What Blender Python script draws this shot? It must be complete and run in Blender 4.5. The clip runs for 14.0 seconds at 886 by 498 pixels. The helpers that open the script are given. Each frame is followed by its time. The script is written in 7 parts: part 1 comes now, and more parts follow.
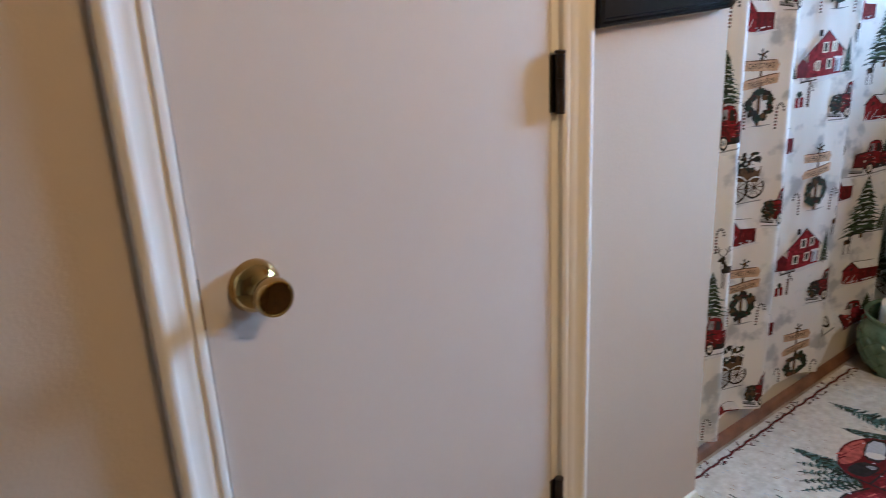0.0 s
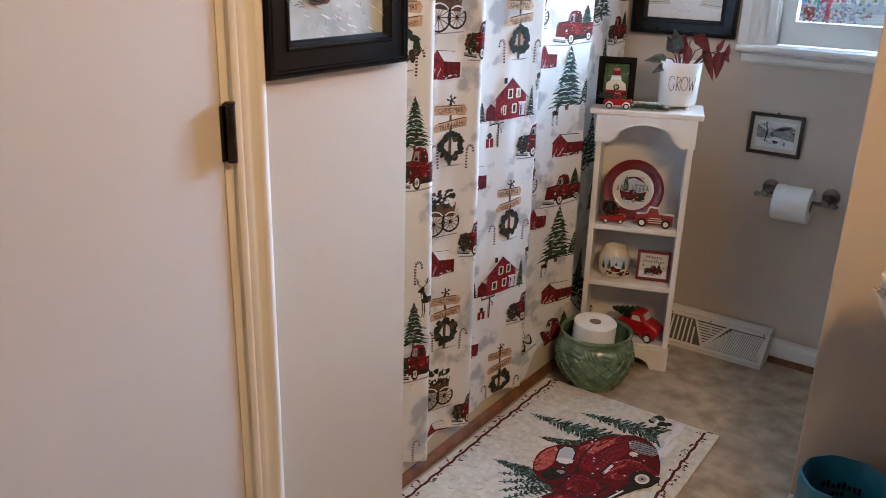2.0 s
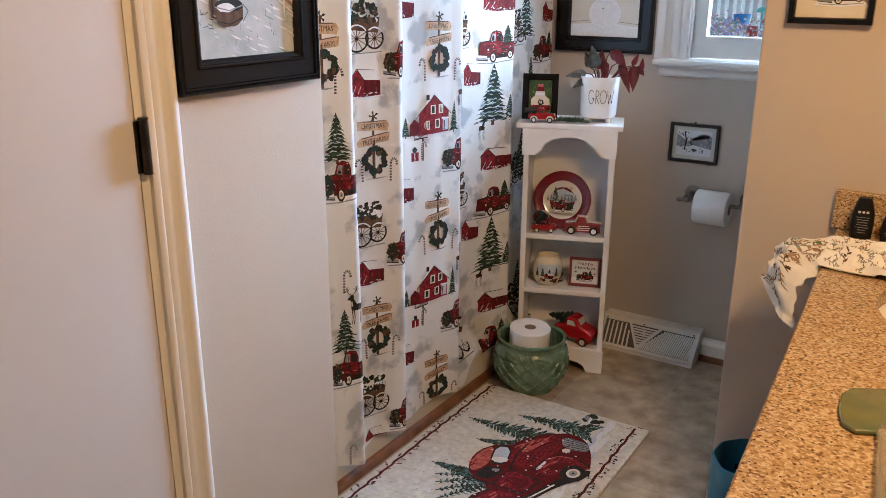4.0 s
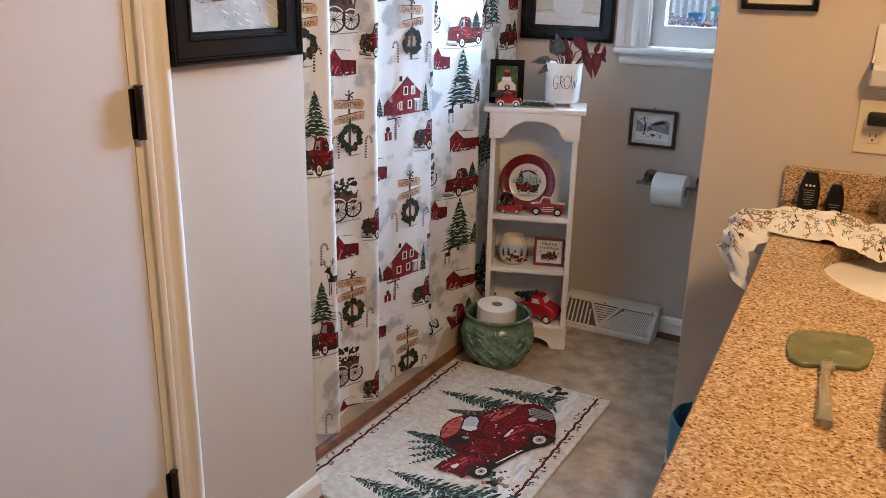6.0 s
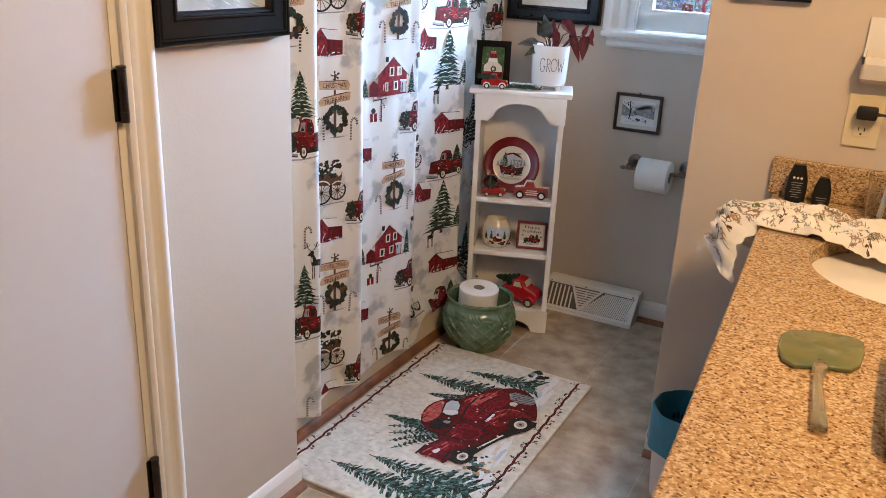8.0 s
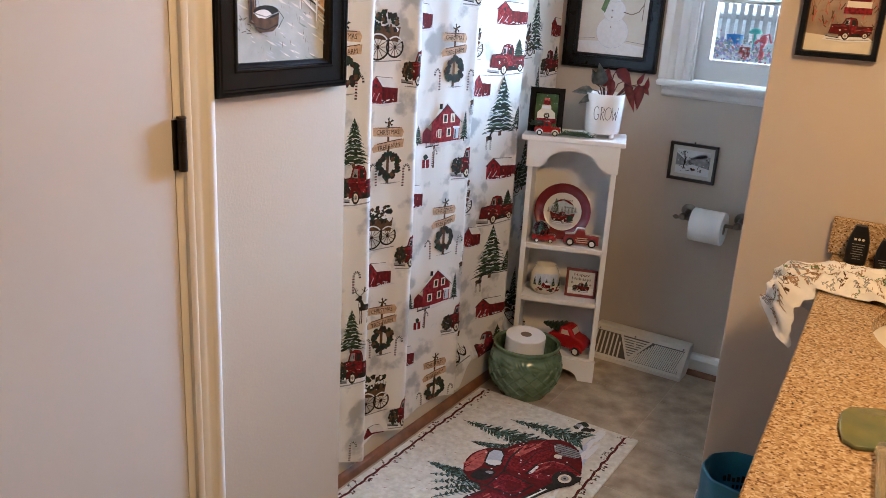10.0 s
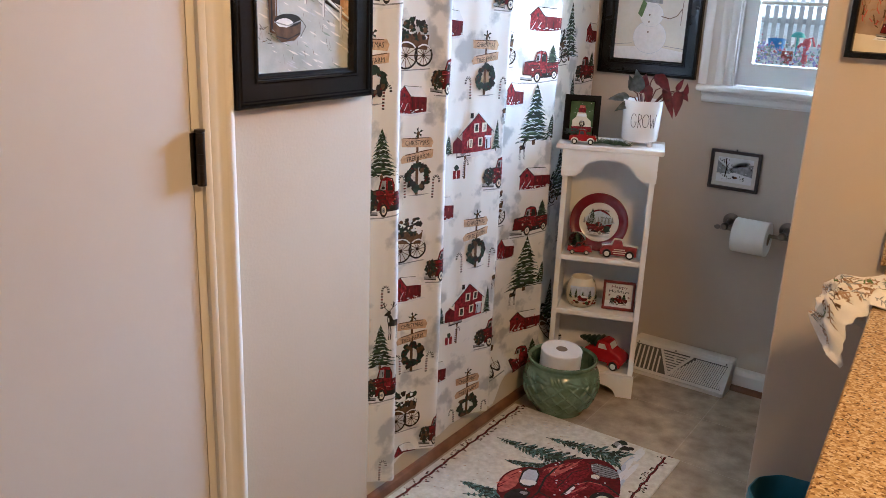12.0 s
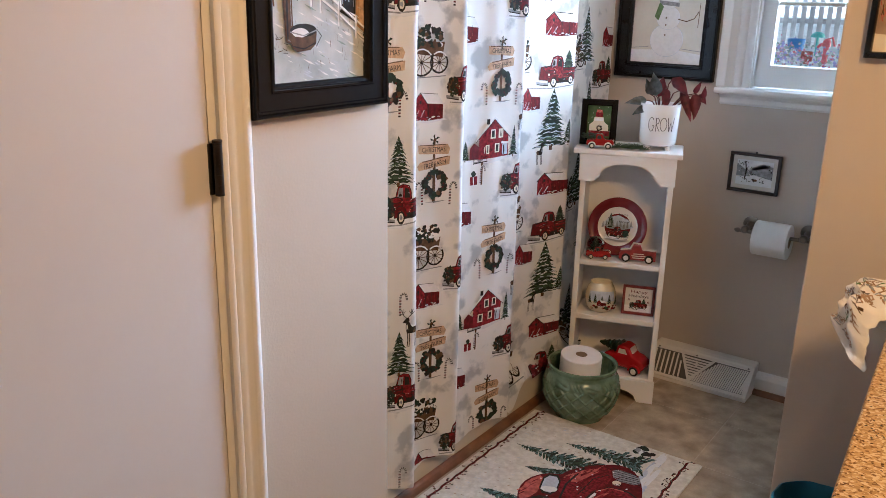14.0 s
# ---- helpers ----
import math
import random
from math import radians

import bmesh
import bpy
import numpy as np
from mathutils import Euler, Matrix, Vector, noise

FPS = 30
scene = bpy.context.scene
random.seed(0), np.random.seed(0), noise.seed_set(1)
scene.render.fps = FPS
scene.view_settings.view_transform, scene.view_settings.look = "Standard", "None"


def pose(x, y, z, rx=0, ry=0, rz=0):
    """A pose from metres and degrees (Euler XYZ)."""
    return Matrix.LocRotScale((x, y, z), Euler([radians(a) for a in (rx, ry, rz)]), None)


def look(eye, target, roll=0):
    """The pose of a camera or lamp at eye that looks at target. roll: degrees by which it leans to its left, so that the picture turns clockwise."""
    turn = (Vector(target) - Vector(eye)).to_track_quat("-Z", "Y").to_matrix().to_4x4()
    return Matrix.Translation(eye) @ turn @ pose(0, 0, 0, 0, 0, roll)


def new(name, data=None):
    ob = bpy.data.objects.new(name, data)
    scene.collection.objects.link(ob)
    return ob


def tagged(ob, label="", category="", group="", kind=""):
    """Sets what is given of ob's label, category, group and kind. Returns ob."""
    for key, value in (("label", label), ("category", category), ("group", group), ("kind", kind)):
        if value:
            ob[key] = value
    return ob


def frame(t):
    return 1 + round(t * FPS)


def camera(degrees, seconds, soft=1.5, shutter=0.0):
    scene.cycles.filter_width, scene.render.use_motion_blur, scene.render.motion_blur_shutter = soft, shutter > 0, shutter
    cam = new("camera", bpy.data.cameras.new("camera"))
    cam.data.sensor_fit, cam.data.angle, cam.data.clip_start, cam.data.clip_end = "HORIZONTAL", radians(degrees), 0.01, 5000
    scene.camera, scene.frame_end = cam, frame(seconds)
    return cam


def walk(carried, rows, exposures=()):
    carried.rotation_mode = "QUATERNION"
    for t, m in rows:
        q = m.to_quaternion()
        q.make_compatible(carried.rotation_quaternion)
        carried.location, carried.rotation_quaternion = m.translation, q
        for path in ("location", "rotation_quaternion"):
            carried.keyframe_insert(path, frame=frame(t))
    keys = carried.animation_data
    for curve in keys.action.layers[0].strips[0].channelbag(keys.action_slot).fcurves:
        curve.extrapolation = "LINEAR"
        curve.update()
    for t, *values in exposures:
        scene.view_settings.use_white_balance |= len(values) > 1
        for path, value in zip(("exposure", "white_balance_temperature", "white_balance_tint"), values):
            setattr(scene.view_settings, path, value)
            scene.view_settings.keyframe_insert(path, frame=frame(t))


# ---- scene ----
cam = camera(56.3, 14.0, 0.85, 0.3)
PATH = [
    (0, (0.882, 0.241, 1.276), (-0.587, 1.399, 0.567), -2.9),
    (0.4, (0.896, 0.274, 1.284), (-0.455, 1.57, 0.579), -1.1),
    (1, (0.938, 0.308, 1.292), (-0.318, 1.702, 0.599), 0.4),
    (1.5, (0.973, 0.305, 1.305), (-0.191, 1.787, 0.633), 1.0),
    (2, (1.006, 0.322, 1.334), (-0.069, 1.866, 0.654), 1.6),
    (2.5, (1.061, 0.341, 1.338), (0.003, 1.902, 0.673), 1.0),
    (3, (1.108, 0.357, 1.334), (0.057, 1.934, 0.694), 0.7),
    (5.3, (1.176, 0.192, 1.304), (0.207, 1.832, 0.696), 0.4),
    (5.5, (1.177, 0.191, 1.301), (0.224, 1.84, 0.691), 0.7),
    (6, (1.182, 0.184, 1.291), (0.241, 1.836, 0.67), 1.2),
    (6.5, (1.181, 0.188, 1.285), (0.258, 1.842, 0.642), 1.8),
    (6.8, (1.182, 0.196, 1.285), (0.28, 1.852, 0.618), 2.0),
    (7, (1.181, 0.202, 1.277), (0.29, 1.86, 0.6), 2.3),
    (7.5, (1.165, 0.197, 1.292), (0.29, 1.858, 0.602), 2.5),
    (8, (1.146, 0.196, 1.311), (0.268, 1.86, 0.633), 2.7),
    (8.2, (1.145, 0.2, 1.316), (0.254, 1.861, 0.647), 2.7),
    (10.5, (1.129, 0.22, 1.347), (0.123, 1.84, 0.744), 3.5),
    (11, (1.13, 0.245, 1.341), (0.11, 1.857, 0.74), 3.3),
    (11.5, (1.114, 0.268, 1.34), (0.064, 1.862, 0.743), 2.6),
    (12, (1.11, 0.277, 1.338), (0.037, 1.858, 0.745), 2.3),
    (12.5, (1.101, 0.274, 1.347), (0.014, 1.844, 0.752), 2.0),
    (13, (1.102, 0.275, 1.344), (0.001, 1.837, 0.755), 1.8),
    (13.5, (1.113, 0.279, 1.344), (0.005, 1.838, 0.759), 1.6),
    (14, (1.112, 0.28, 1.341), (-0.001, 1.837, 0.759), 1.3),
]
EXPOSURE = [(0.0, -0.05, 5200, 6), (1.0, -0.05, 5400, 7), (2.0, 0.03, 5800, 10), (3.0, 0.06, 5900, 11), (5.5, 0.14, 5700, 10), (6.5, 0.12, 5700, 10), (7.0, 0.14, 5700, 10), (7.5, 0.36, 5500, 8), (8.2, 0.32, 5550, 9), (10.5, 0.1, 5800, 10), (14.0, 0.1, 5900, 12)]
walk(cam, [(t, look(eye, target, roll)) for t, eye, target, roll in PATH], EXPOSURE)

# ---------------------------------------------------------------- light
world = bpy.data.worlds.new("world")
scene.world = world
world.use_nodes = True
wn = world.node_tree.nodes
sky = wn.new("ShaderNodeTexSky")
sky.sky_type = "NISHITA"
sky.sun_disc = False
sky.sun_elevation, sky.sun_rotation = radians(5), radians(48)
world.node_tree.links.new(sky.outputs[0], wn["Background"].inputs[0])
wn["Background"].inputs[1].default_value = 0.3


def lamp(name, kind, m, energy, color, **kw):
    data = bpy.data.lights.new(name, kind)
    data.energy, data.color = energy, color
    for key, value in kw.items():
        if key == "size": data.size = value
        if key == "size_y": data.size_y = value
        if key == "shape": data.shape = value
        if key == "angle": data.angle = value
        if key == "radius": data.shadow_soft_size = value
    ob = new(name, data)
    ob.matrix_world = m
    return ob


# daylight that comes down through the window, and warm bulbs over the vanity, unseen, aimed to brighten the alcove
lamp("window_daylight", "AREA", look((1.75, 5.0, 2.24), (1.75, 3.0, 2.05)), 1150, (0.51, 0.74, 1.0), shape="RECTANGLE", size=3.0, size_y=1.5)
lamp("sun", "SUN", look((7.4, 6.7, 0.9), (0, 0, 0)), 3.2, (1.0, 0.97, 0.92), angle=radians(5))
for yy in (0.90, 1.08, 1.26):
    lamp("vanity_bulb", "AREA", look((1.42, yy, 2.0), (0.97, yy + 0.58, 1.0)), 6.2, (1.0, 0.605, 0.26), shape="DISK", size=0.12)


# ---------------------------------------------------------------- materials
def mat(name, color, rough=0.5, metal=0.0, var=0.06, scale=8.0, bump=0.0, bscale=60.0, fine=0.0, coat=0.0, spread=None, per_object=0.0, spec=0.5, place=False):
    """A procedural surface: two scales of mottling on the base colour, with fine relief."""
    m = bpy.data.materials.new(name)
    m.use_nodes = True
    nt = m.node_tree
    b = nt.nodes["Principled BSDF"]
    b.inputs["Roughness"].default_value, b.inputs["Metallic"].default_value = rough, metal
    b.inputs["Coat Weight"].default_value = coat
    b.inputs["Specular IOR Level"].default_value = spec
    tc = nt.nodes.new("ShaderNodeTexCoord")
    n1 = nt.nodes.new("ShaderNodeTexNoise")
    n1.inputs["Scale"].default_value, n1.inputs["Detail"].default_value = scale, 6
    where = nt.nodes.new("ShaderNodeNewGeometry").outputs["Position"] if place else tc.outputs["Object"]
    nt.links.new(where, n1.inputs["Vector"])
    ramp = nt.nodes.new("ShaderNodeValToRGB")
    lo = spread[0] if spread else [c * (1 - var) for c in color]
    hi = spread[1] if spread else [min(1, c * (1 + var)) for c in color]
    ramp.color_ramp.elements[0].position, ramp.color_ramp.elements[1].position = 0.3, 0.7
    ramp.color_ramp.elements[0].color, ramp.color_ramp.elements[1].color = (*lo, 1), (*hi, 1)
    nt.links.new(n1.outputs["Fac"], ramp.inputs["Fac"])
    out = ramp.outputs["Color"]
    if per_object or fine:
        hsv = nt.nodes.new("ShaderNodeHueSaturation")
        nt.links.new(out, hsv.inputs["Color"])
        mul = nt.nodes.new("ShaderNodeMath")
        mul.operation = "MULTIPLY_ADD"
        if per_object:
            src = nt.nodes.new("ShaderNodeObjectInfo").outputs["Random"]
            amt = per_object
        else:
            n2 = nt.nodes.new("ShaderNodeTexNoise")
            n2.inputs["Scale"].default_value, n2.inputs["Detail"].default_value = scale * 14, 3
            nt.links.new(tc.outputs["Object"], n2.inputs["Vector"])
            src, amt = n2.outputs["Fac"], fine
        nt.links.new(src, mul.inputs[0])
        mul.inputs[1].default_value, mul.inputs[2].default_value = amt, 1 - amt / 2
        nt.links.new(mul.outputs[0], hsv.inputs["Value"])
        out = hsv.outputs["Color"]
    nt.links.new(out, b.inputs["Base Color"])
    if bump:
        nb = nt.nodes.new("ShaderNodeTexNoise")
        nb.inputs["Scale"].default_value, nb.inputs["Detail"].default_value = bscale, 4
        nt.links.new(where, nb.inputs["Vector"])
        bp = nt.nodes.new("ShaderNodeBump")
        bp.inputs["Strength"].default_value, bp.inputs["Distance"].default_value = bump, 0.002
        nt.links.new(nb.outputs["Fac"], bp.inputs["Height"])
        nt.links.new(bp.outputs["Normal"], b.inputs["Normal"])
    return m


def granules():
    """Speckled engineered stone: tan grains with brown and cream chips."""
    m = mat("counter_stone", (0.45, 0.28, 0.15), 0.22, spec=0.5)
    nt = m.node_tree
    b = nt.nodes["Principled BSDF"]
    tc = nt.nodes.new("ShaderNodeTexCoord")
    last = None
    for sc, stops in ((285, ((0.0, (0.19, 0.100, 0.042)), (0.12, (0.33, 0.205, 0.090)), (0.38, (0.44, 0.285, 0.135)), (0.76, (0.58, 0.435, 0.265)))),):
        v = nt.nodes.new("ShaderNodeTexVoronoi")
        v.inputs["Scale"].default_value = sc
        warp = nt.nodes.new("ShaderNodeMapping")
        warp.inputs["Scale"].default_value = (1.0, 1.15, 1.3)
        nt.links.new(tc.outputs["Object"], warp.inputs["Vector"])
        nt.links.new(warp.outputs["Vector"], v.inputs["Vector"])
        sep = nt.nodes.new("ShaderNodeSeparateColor")
        nt.links.new(v.outputs["Color"], sep.inputs["Color"])
        r = nt.nodes.new("ShaderNodeValToRGB")
        r.color_ramp.interpolation = "CONSTANT"
        while len(r.color_ramp.elements) < len(stops):
            r.color_ramp.elements.new(0.5)
        for e, (p, c) in zip(r.color_ramp.elements, stops):
            e.position, e.color = p, (*c, 1)
        nt.links.new(sep.outputs[0], r.inputs["Fac"])
        last = r.outputs["Color"]
    v2 = nt.nodes.new("ShaderNodeTexVoronoi")
    v2.inputs["Scale"].default_value = 230
    nt.links.new(tc.outputs["Object"], v2.inputs["Vector"])
    sep2 = nt.nodes.new("ShaderNodeSeparateColor")
    nt.links.new(v2.outputs["Color"], sep2.inputs["Color"])
    less = nt.nodes.new("ShaderNodeMath")
    less.operation = "LESS_THAN"
    less.inputs[1].default_value = 0.07
    nt.links.new(sep2.outputs[1], less.inputs[0])
    near = nt.nodes.new("ShaderNodeMath")
    near.operation = "LESS_THAN"
    near.inputs[1].default_value = 0.42
    nt.links.new(v2.outputs["Distance"], near.inputs[0])
    both = nt.nodes.new("ShaderNodeMath")
    both.operation = "MULTIPLY"
    nt.links.new(less.outputs[0], both.inputs[0])
    nt.links.new(near.outputs[0], both.inputs[1])
    mix = nt.nodes.new("ShaderNodeMix")
    mix.data_type = "RGBA"
    mix.inputs[7].default_value = (0.075, 0.035, 0.018, 1)
    nt.links.new(both.outputs[0], mix.inputs[0])
    nt.links.new(last, mix.inputs[6])
    nt.links.new(mix.outputs[2], b.inputs["Base Color"])
    return m


def cloth_mat():
    """Thin white polyester with pale grey watercolour blotches; some light comes through it."""
    m = mat("curtain_cloth", (0.8, 0.79, 0.77), 0.75, scale=14, spread=((0.44, 0.455, 0.47), (0.84, 0.83, 0.81)), bump=0.25, bscale=900)
    nt = m.node_tree
    ramp = [n for n in nt.nodes if n.type == "VALTORGB"][0]
    ramp.color_ramp.elements[0].position, ramp.color_ramp.elements[1].position = 0.37, 0.46
    b, out = nt.nodes["Principled BSDF"], nt.nodes["Material Output"]
    tr = nt.nodes.new("ShaderNodeBsdfTranslucent")
    tr.inputs["Color"].default_value = (0.8, 0.8, 0.78, 1)
    mx = nt.nodes.new("ShaderNodeMixShader")
    mx.inputs[0].default_value = 0.22
    nt.links.new(b.outputs[0], mx.inputs[1])
    nt.links.new(tr.outputs[0], mx.inputs[2])
    nt.links.new(mx.outputs[0], out.inputs[0])
    return m


def glass_mat(name, tint=(1, 1, 1), rough=0.0):
    m = bpy.data.materials.new(name)
    m.use_nodes = True
    b = m.node_tree.nodes["Principled BSDF"]
    b.inputs["Base Color"].default_value = (*tint, 1)
    b.inputs["Transmission Weight"].default_value, b.inputs["Roughness"].default_value = 1.0, rough
    b.inputs["IOR"].default_value = 1.45
    return m


PAINT = mat("wall_paint", (0.54, 0.460, 0.375), 0.72, var=0.025, scale=2.2, bump=0.18, bscale=160, fine=0.03)
TRIM = mat("trim_paint", (0.78, 0.755, 0.71), 0.38, var=0.02, scale=5, bump=0.05, bscale=40)
DOOR = mat("door_paint", (0.62, 0.578, 0.555), 0.45, var=0.02, scale=3, bump=0.08, bscale=90, fine=0.02)
CEIL = mat("ceiling_paint", (0.78, 0.77, 0.74), 0.85, var=0.02, bump=0.3, bscale=120)
WOODTRIM = mat("stained_wood", (0.20, 0.085, 0.035), 0.6, scale=18, spread=((0.13, 0.05, 0.02), (0.27, 0.12, 0.05)), bump=0.1)
TILE = mat("floor_tile", (0.30, 0.25, 0.20), 0.42, scale=15, spread=((0.25, 0.185, 0.115), (0.52, 0.415, 0.29)), bump=0.6, bscale=70, fine=0.30, place=True)
GROUT = mat("grout", (0.50, 0.42, 0.32), 0.85, var=0.15, scale=30)
TUB = mat("tub_enamel", (0.66, 0.60, 0.50), 0.25, var=0.03, scale=4)
CAB = mat("white_cabinet_paint", (0.80, 0.785, 0.765), 0.42, var=0.02, scale=6, bump=0.06, bscale=50)
BLACKFRAME = mat("black_frame", (0.006, 0.006, 0.007), 0.20, var=0.3, scale=30, bump=0.02, spec=0.28)
BROWNFRAME = mat("dark_brown_frame", (0.022, 0.012, 0.010), 0.4, var=0.3, scale=30)
BRASS = mat("brass", (0.40, 0.26, 0.09), 0.08, 1.0, var=0.08, scale=25)
BRONZE = mat("dark_bronze", (0.045, 0.035, 0.03), 0.4, 0.8, var=0.3, scale=40)
PEWTER = mat("brushed_pewter", (0.20, 0.18, 0.16), 0.32, 1.0, var=0.15, scale=30)
STONE = granules()
PORCELAIN = mat("sink_porcelain", (0.80, 0.76, 0.69), 0.12, var=0.01, scale=3)
VANITY = mat("vanity_wood", (0.16, 0.09, 0.05), 0.45, scale=12, spread=((0.11, 0.06, 0.03), (0.2, 0.115, 0.06)))
CLOTH = cloth_mat()
RUG = mat("rug_pile", (0.72, 0.68, 0.60), 0.95, scale=60, spread=((0.56, 0.52, 0.45), (0.76, 0.73, 0.66)), bump=0.6, bscale=700, fine=0.12)
GLASS = glass_mat("window_glass")
CERAMIC_GREEN = mat("green_glaze", (0.12, 0.24, 0.15), 0.18, scale=22, spread=((0.075, 0.135, 0.085), (0.185, 0.285, 0.19)), fine=0.12, coat=0.3)
PAPER = mat("tissue_paper", (0.84, 0.82, 0.79), 0.9, var=0.02, scale=30, bump=0.3, bscale=400)
SLAT_SHADE = mat("register_painted_shade", (0.10, 0.09, 0.08), 0.8)
GRILLE = mat("register_enamel", (0.74, 0.70, 0.63), 0.4, var=0.03, scale=10)
SLOT_SHADE = mat("slot_painted_shade", (0.02, 0.018, 0.016), 0.8)


# ---------------------------------------------------------------- building tools
def finish(name, bm, material, smooth=False):
    me = bpy.data.meshes.new(name)
    bmesh.ops.recalc_face_normals(bm, faces=bm.faces)
    bm.to_mesh(me)
    bm.free()
    for m in (material if isinstance(material, (list, tuple)) else [material]):
        me.materials.append(m)
    if smooth:
        for p in me.polygons:
            p.use_smooth = True
        me.set_sharp_from_angle(angle=radians(40))
    return me


def part(name, bm, material, parent, label="", smooth=False, at=None):
    ob = new(name, finish(name, bm, material, smooth))
    ob.parent = parent
    if at is not None:
        ob.matrix_basis = at
    if label:
        tagged(ob, label)
    return ob


def thing(name, m, label, category, group="", kind=""):
    ob = new(name)
    ob.empty_display_size = 0.05
    ob.matrix_basis = m
    return tagged(ob, label, category, group, kind)


def solid(name, bm, material, label="", category="", kind="", smooth=False, m=None):
    ob = new(name, finish(name, bm, material, smooth))
    if m is not None:
        ob.matrix_basis = m
    return tagged(ob, label, category, "", kind)


def box(bm, x0, y0, z0, x1, y1, z1, bevel=0.0, seg=2):
    made = bmesh.ops.create_cube(bm, size=1.0)["verts"]
    for v in made:
        v.co = Vector(((x0 + x1) / 2 + v.co.x * (x1 - x0), (y0 + y1) / 2 + v.co.y * (y1 - y0), (z0 + z1) / 2 + v.co.z * (z1 - z0)))
    if bevel:
        edges = {e for v in made for e in v.link_edges}
        bmesh.ops.bevel(bm, geom=list(edges), offset=bevel, segments=seg, affect="EDGES", profile=0.5)
    return bm


def boxes(*specs, bevel=0.0):
    bm = bmesh.new()
    for s in specs:
        box(bm, *s, bevel=bevel)
    return bm


def prism(outline, depth, axis="y", at=0.0, bevel=0.0):
    """A flat outline (pairs) pushed through along an axis."""
    bm = bmesh.new()
    def place(a, b, d):
        return {"y": (a, d, b), "x": (d, a, b), "z": (a, b, d)}[axis]
    f = bm.faces.new([bm.verts.new(place(a, b, at)) for a, b in outline])
    new_geo = bmesh.ops.extrude_face_region(bm, geom=[f])["geom"]
    shift = Vector(place(0, 0, depth))
    for v in new_geo:
        if isinstance(v, bmesh.types.BMVert):
            v.co += shift
    if bevel:
        bmesh.ops.bevel(bm, geom=bm.edges[:], offset=bevel, segments=2, affect="EDGES", profile=0.5)
    return bm


def lathe(profile, seg=40, bm=None, ripple=None):
    """Turn (radius, height) pairs about z."""
    bm = bm or bmesh.new()
    rings = []
    for i, (r, z) in enumerate(profile):
        ring = []
        for k in range(seg):
            a = 2 * math.pi * k / seg
            rr = r * (1 + (ripple(a, z) if ripple else 0))
            ring.append(bm.verts.new((rr * math.cos(a), rr * math.sin(a), z)))
        rings.append(ring)
    for a, b in zip(rings, rings[1:]):
        for k in range(seg):
            bm.faces.new((a[k], a[(k + 1) % seg], b[(k + 1) % seg], b[k]))
    for ring in (rings[0], rings[-1]):
        if all(v.co.xy.length > 1e-5 for v in ring):
            bm.faces.new(ring)
    bmesh.ops.remove_doubles(bm, verts=bm.verts, dist=1e-6)
    return bm


def tube(points, radius, seg=8, bm=None, ends=True):
    bm = bm or bmesh.new()
    pts = [Vector(p) for p in points]
    rings = []
    for i, p in enumerate(pts):
        d = (pts[min(i + 1, len(pts) - 1)] - pts[max(i - 1, 0)]).normalized()
        a = d.orthogonal().normalized() if abs(d.z) > 0.99 else d.cross(Vector((0, 0, 1))).normalized()
        b = d.cross(a)
        r = radius[i] if isinstance(radius, (list, tuple)) else radius
        rings.append([bm.verts.new(p + r * (math.cos(2 * math.pi * k / seg) * a + math.sin(2 * math.pi * k / seg) * b)) for k in range(seg)])
    for r0, r1 in zip(rings, rings[1:]):
        for k in range(seg):
            bm.faces.new((r0[k], r0[(k + 1) % seg], r1[(k + 1) % seg], r1[k]))
    if ends:
        bm.faces.new(rings[0])
        bm.faces.new(rings[-1])
    return bm


def strip(profile, p0, p1, out):
    """A moulding: (out, up) pairs of its section run from p0 to p1."""
    bm = bmesh.new()
    p0, p1, out = Vector(p0), Vector(p1), Vector(out)
    up = (p1 - p0).normalized().cross(out).normalized()
    if up.z < -0.5 or (abs(up.z) < 0.5 and up.y < -0.5):
        up = -up
    a = [bm.verts.new(p0 + out * o + up * u) for o, u in profile]
    b = [bm.verts.new(p1 + out * o + up * u) for o, u in profile]
    n = len(profile)
    for k in range(n):
        bm.faces.new((a[k], a[(k + 1) % n], b[(k + 1) % n], b[k]))
    bm.faces.new(a)
    bm.faces.new(b)
    return bm


# ---------------------------------------------------------------- the room
EAST, SOUTH, NORTH, TOP = 1.56, -1.3, 3.175, 2.44
DOOR0, DOOR1, DOORTOP = 0.569, 1.159, 2.03
END = 1.626            # where the door wall stops and the tub alcove opens
WALL = dict(category="wall", kind="structure")
solid("wall_west", boxes((-0.12, SOUTH, 0, 0, DOOR0 - 0.02, TOP), (-0.12, DOOR1 + 0.02, 0, 0, END, TOP), (-0.12, DOOR0 - 0.02, DOORTOP + 0.02, 0, DOOR1 + 0.02, TOP)),
      PAINT, "taupe painted plaster wall beside the white door", **WALL)
solid("wall_alcove_south", boxes((-0.95, END - 0.12, 0, -0.122, END, TOP)), PAINT, "taupe wall at the end of the tub", **WALL)
solid("wall_alcove_west", boxes((-1.05, END - 0.12, 0, -0.952, NORTH, TOP)), TUB, "cream wall behind the bathtub", **WALL)
WX0, WX1, WZ0, WZ1 = 0.290, 0.80, 1.060, 2.05
solid("wall_north", boxes((-1.05, NORTH, 0, WX0, NORTH + 0.15, TOP), (WX1, NORTH, 0, EAST + 0.12, NORTH + 0.15, TOP), (WX0, NORTH, 0, WX1, NORTH + 0.15, WZ0), (WX0, NORTH, WZ1, WX1, NORTH + 0.15, TOP)),
      PAINT, "taupe painted wall with a white window", **WALL)
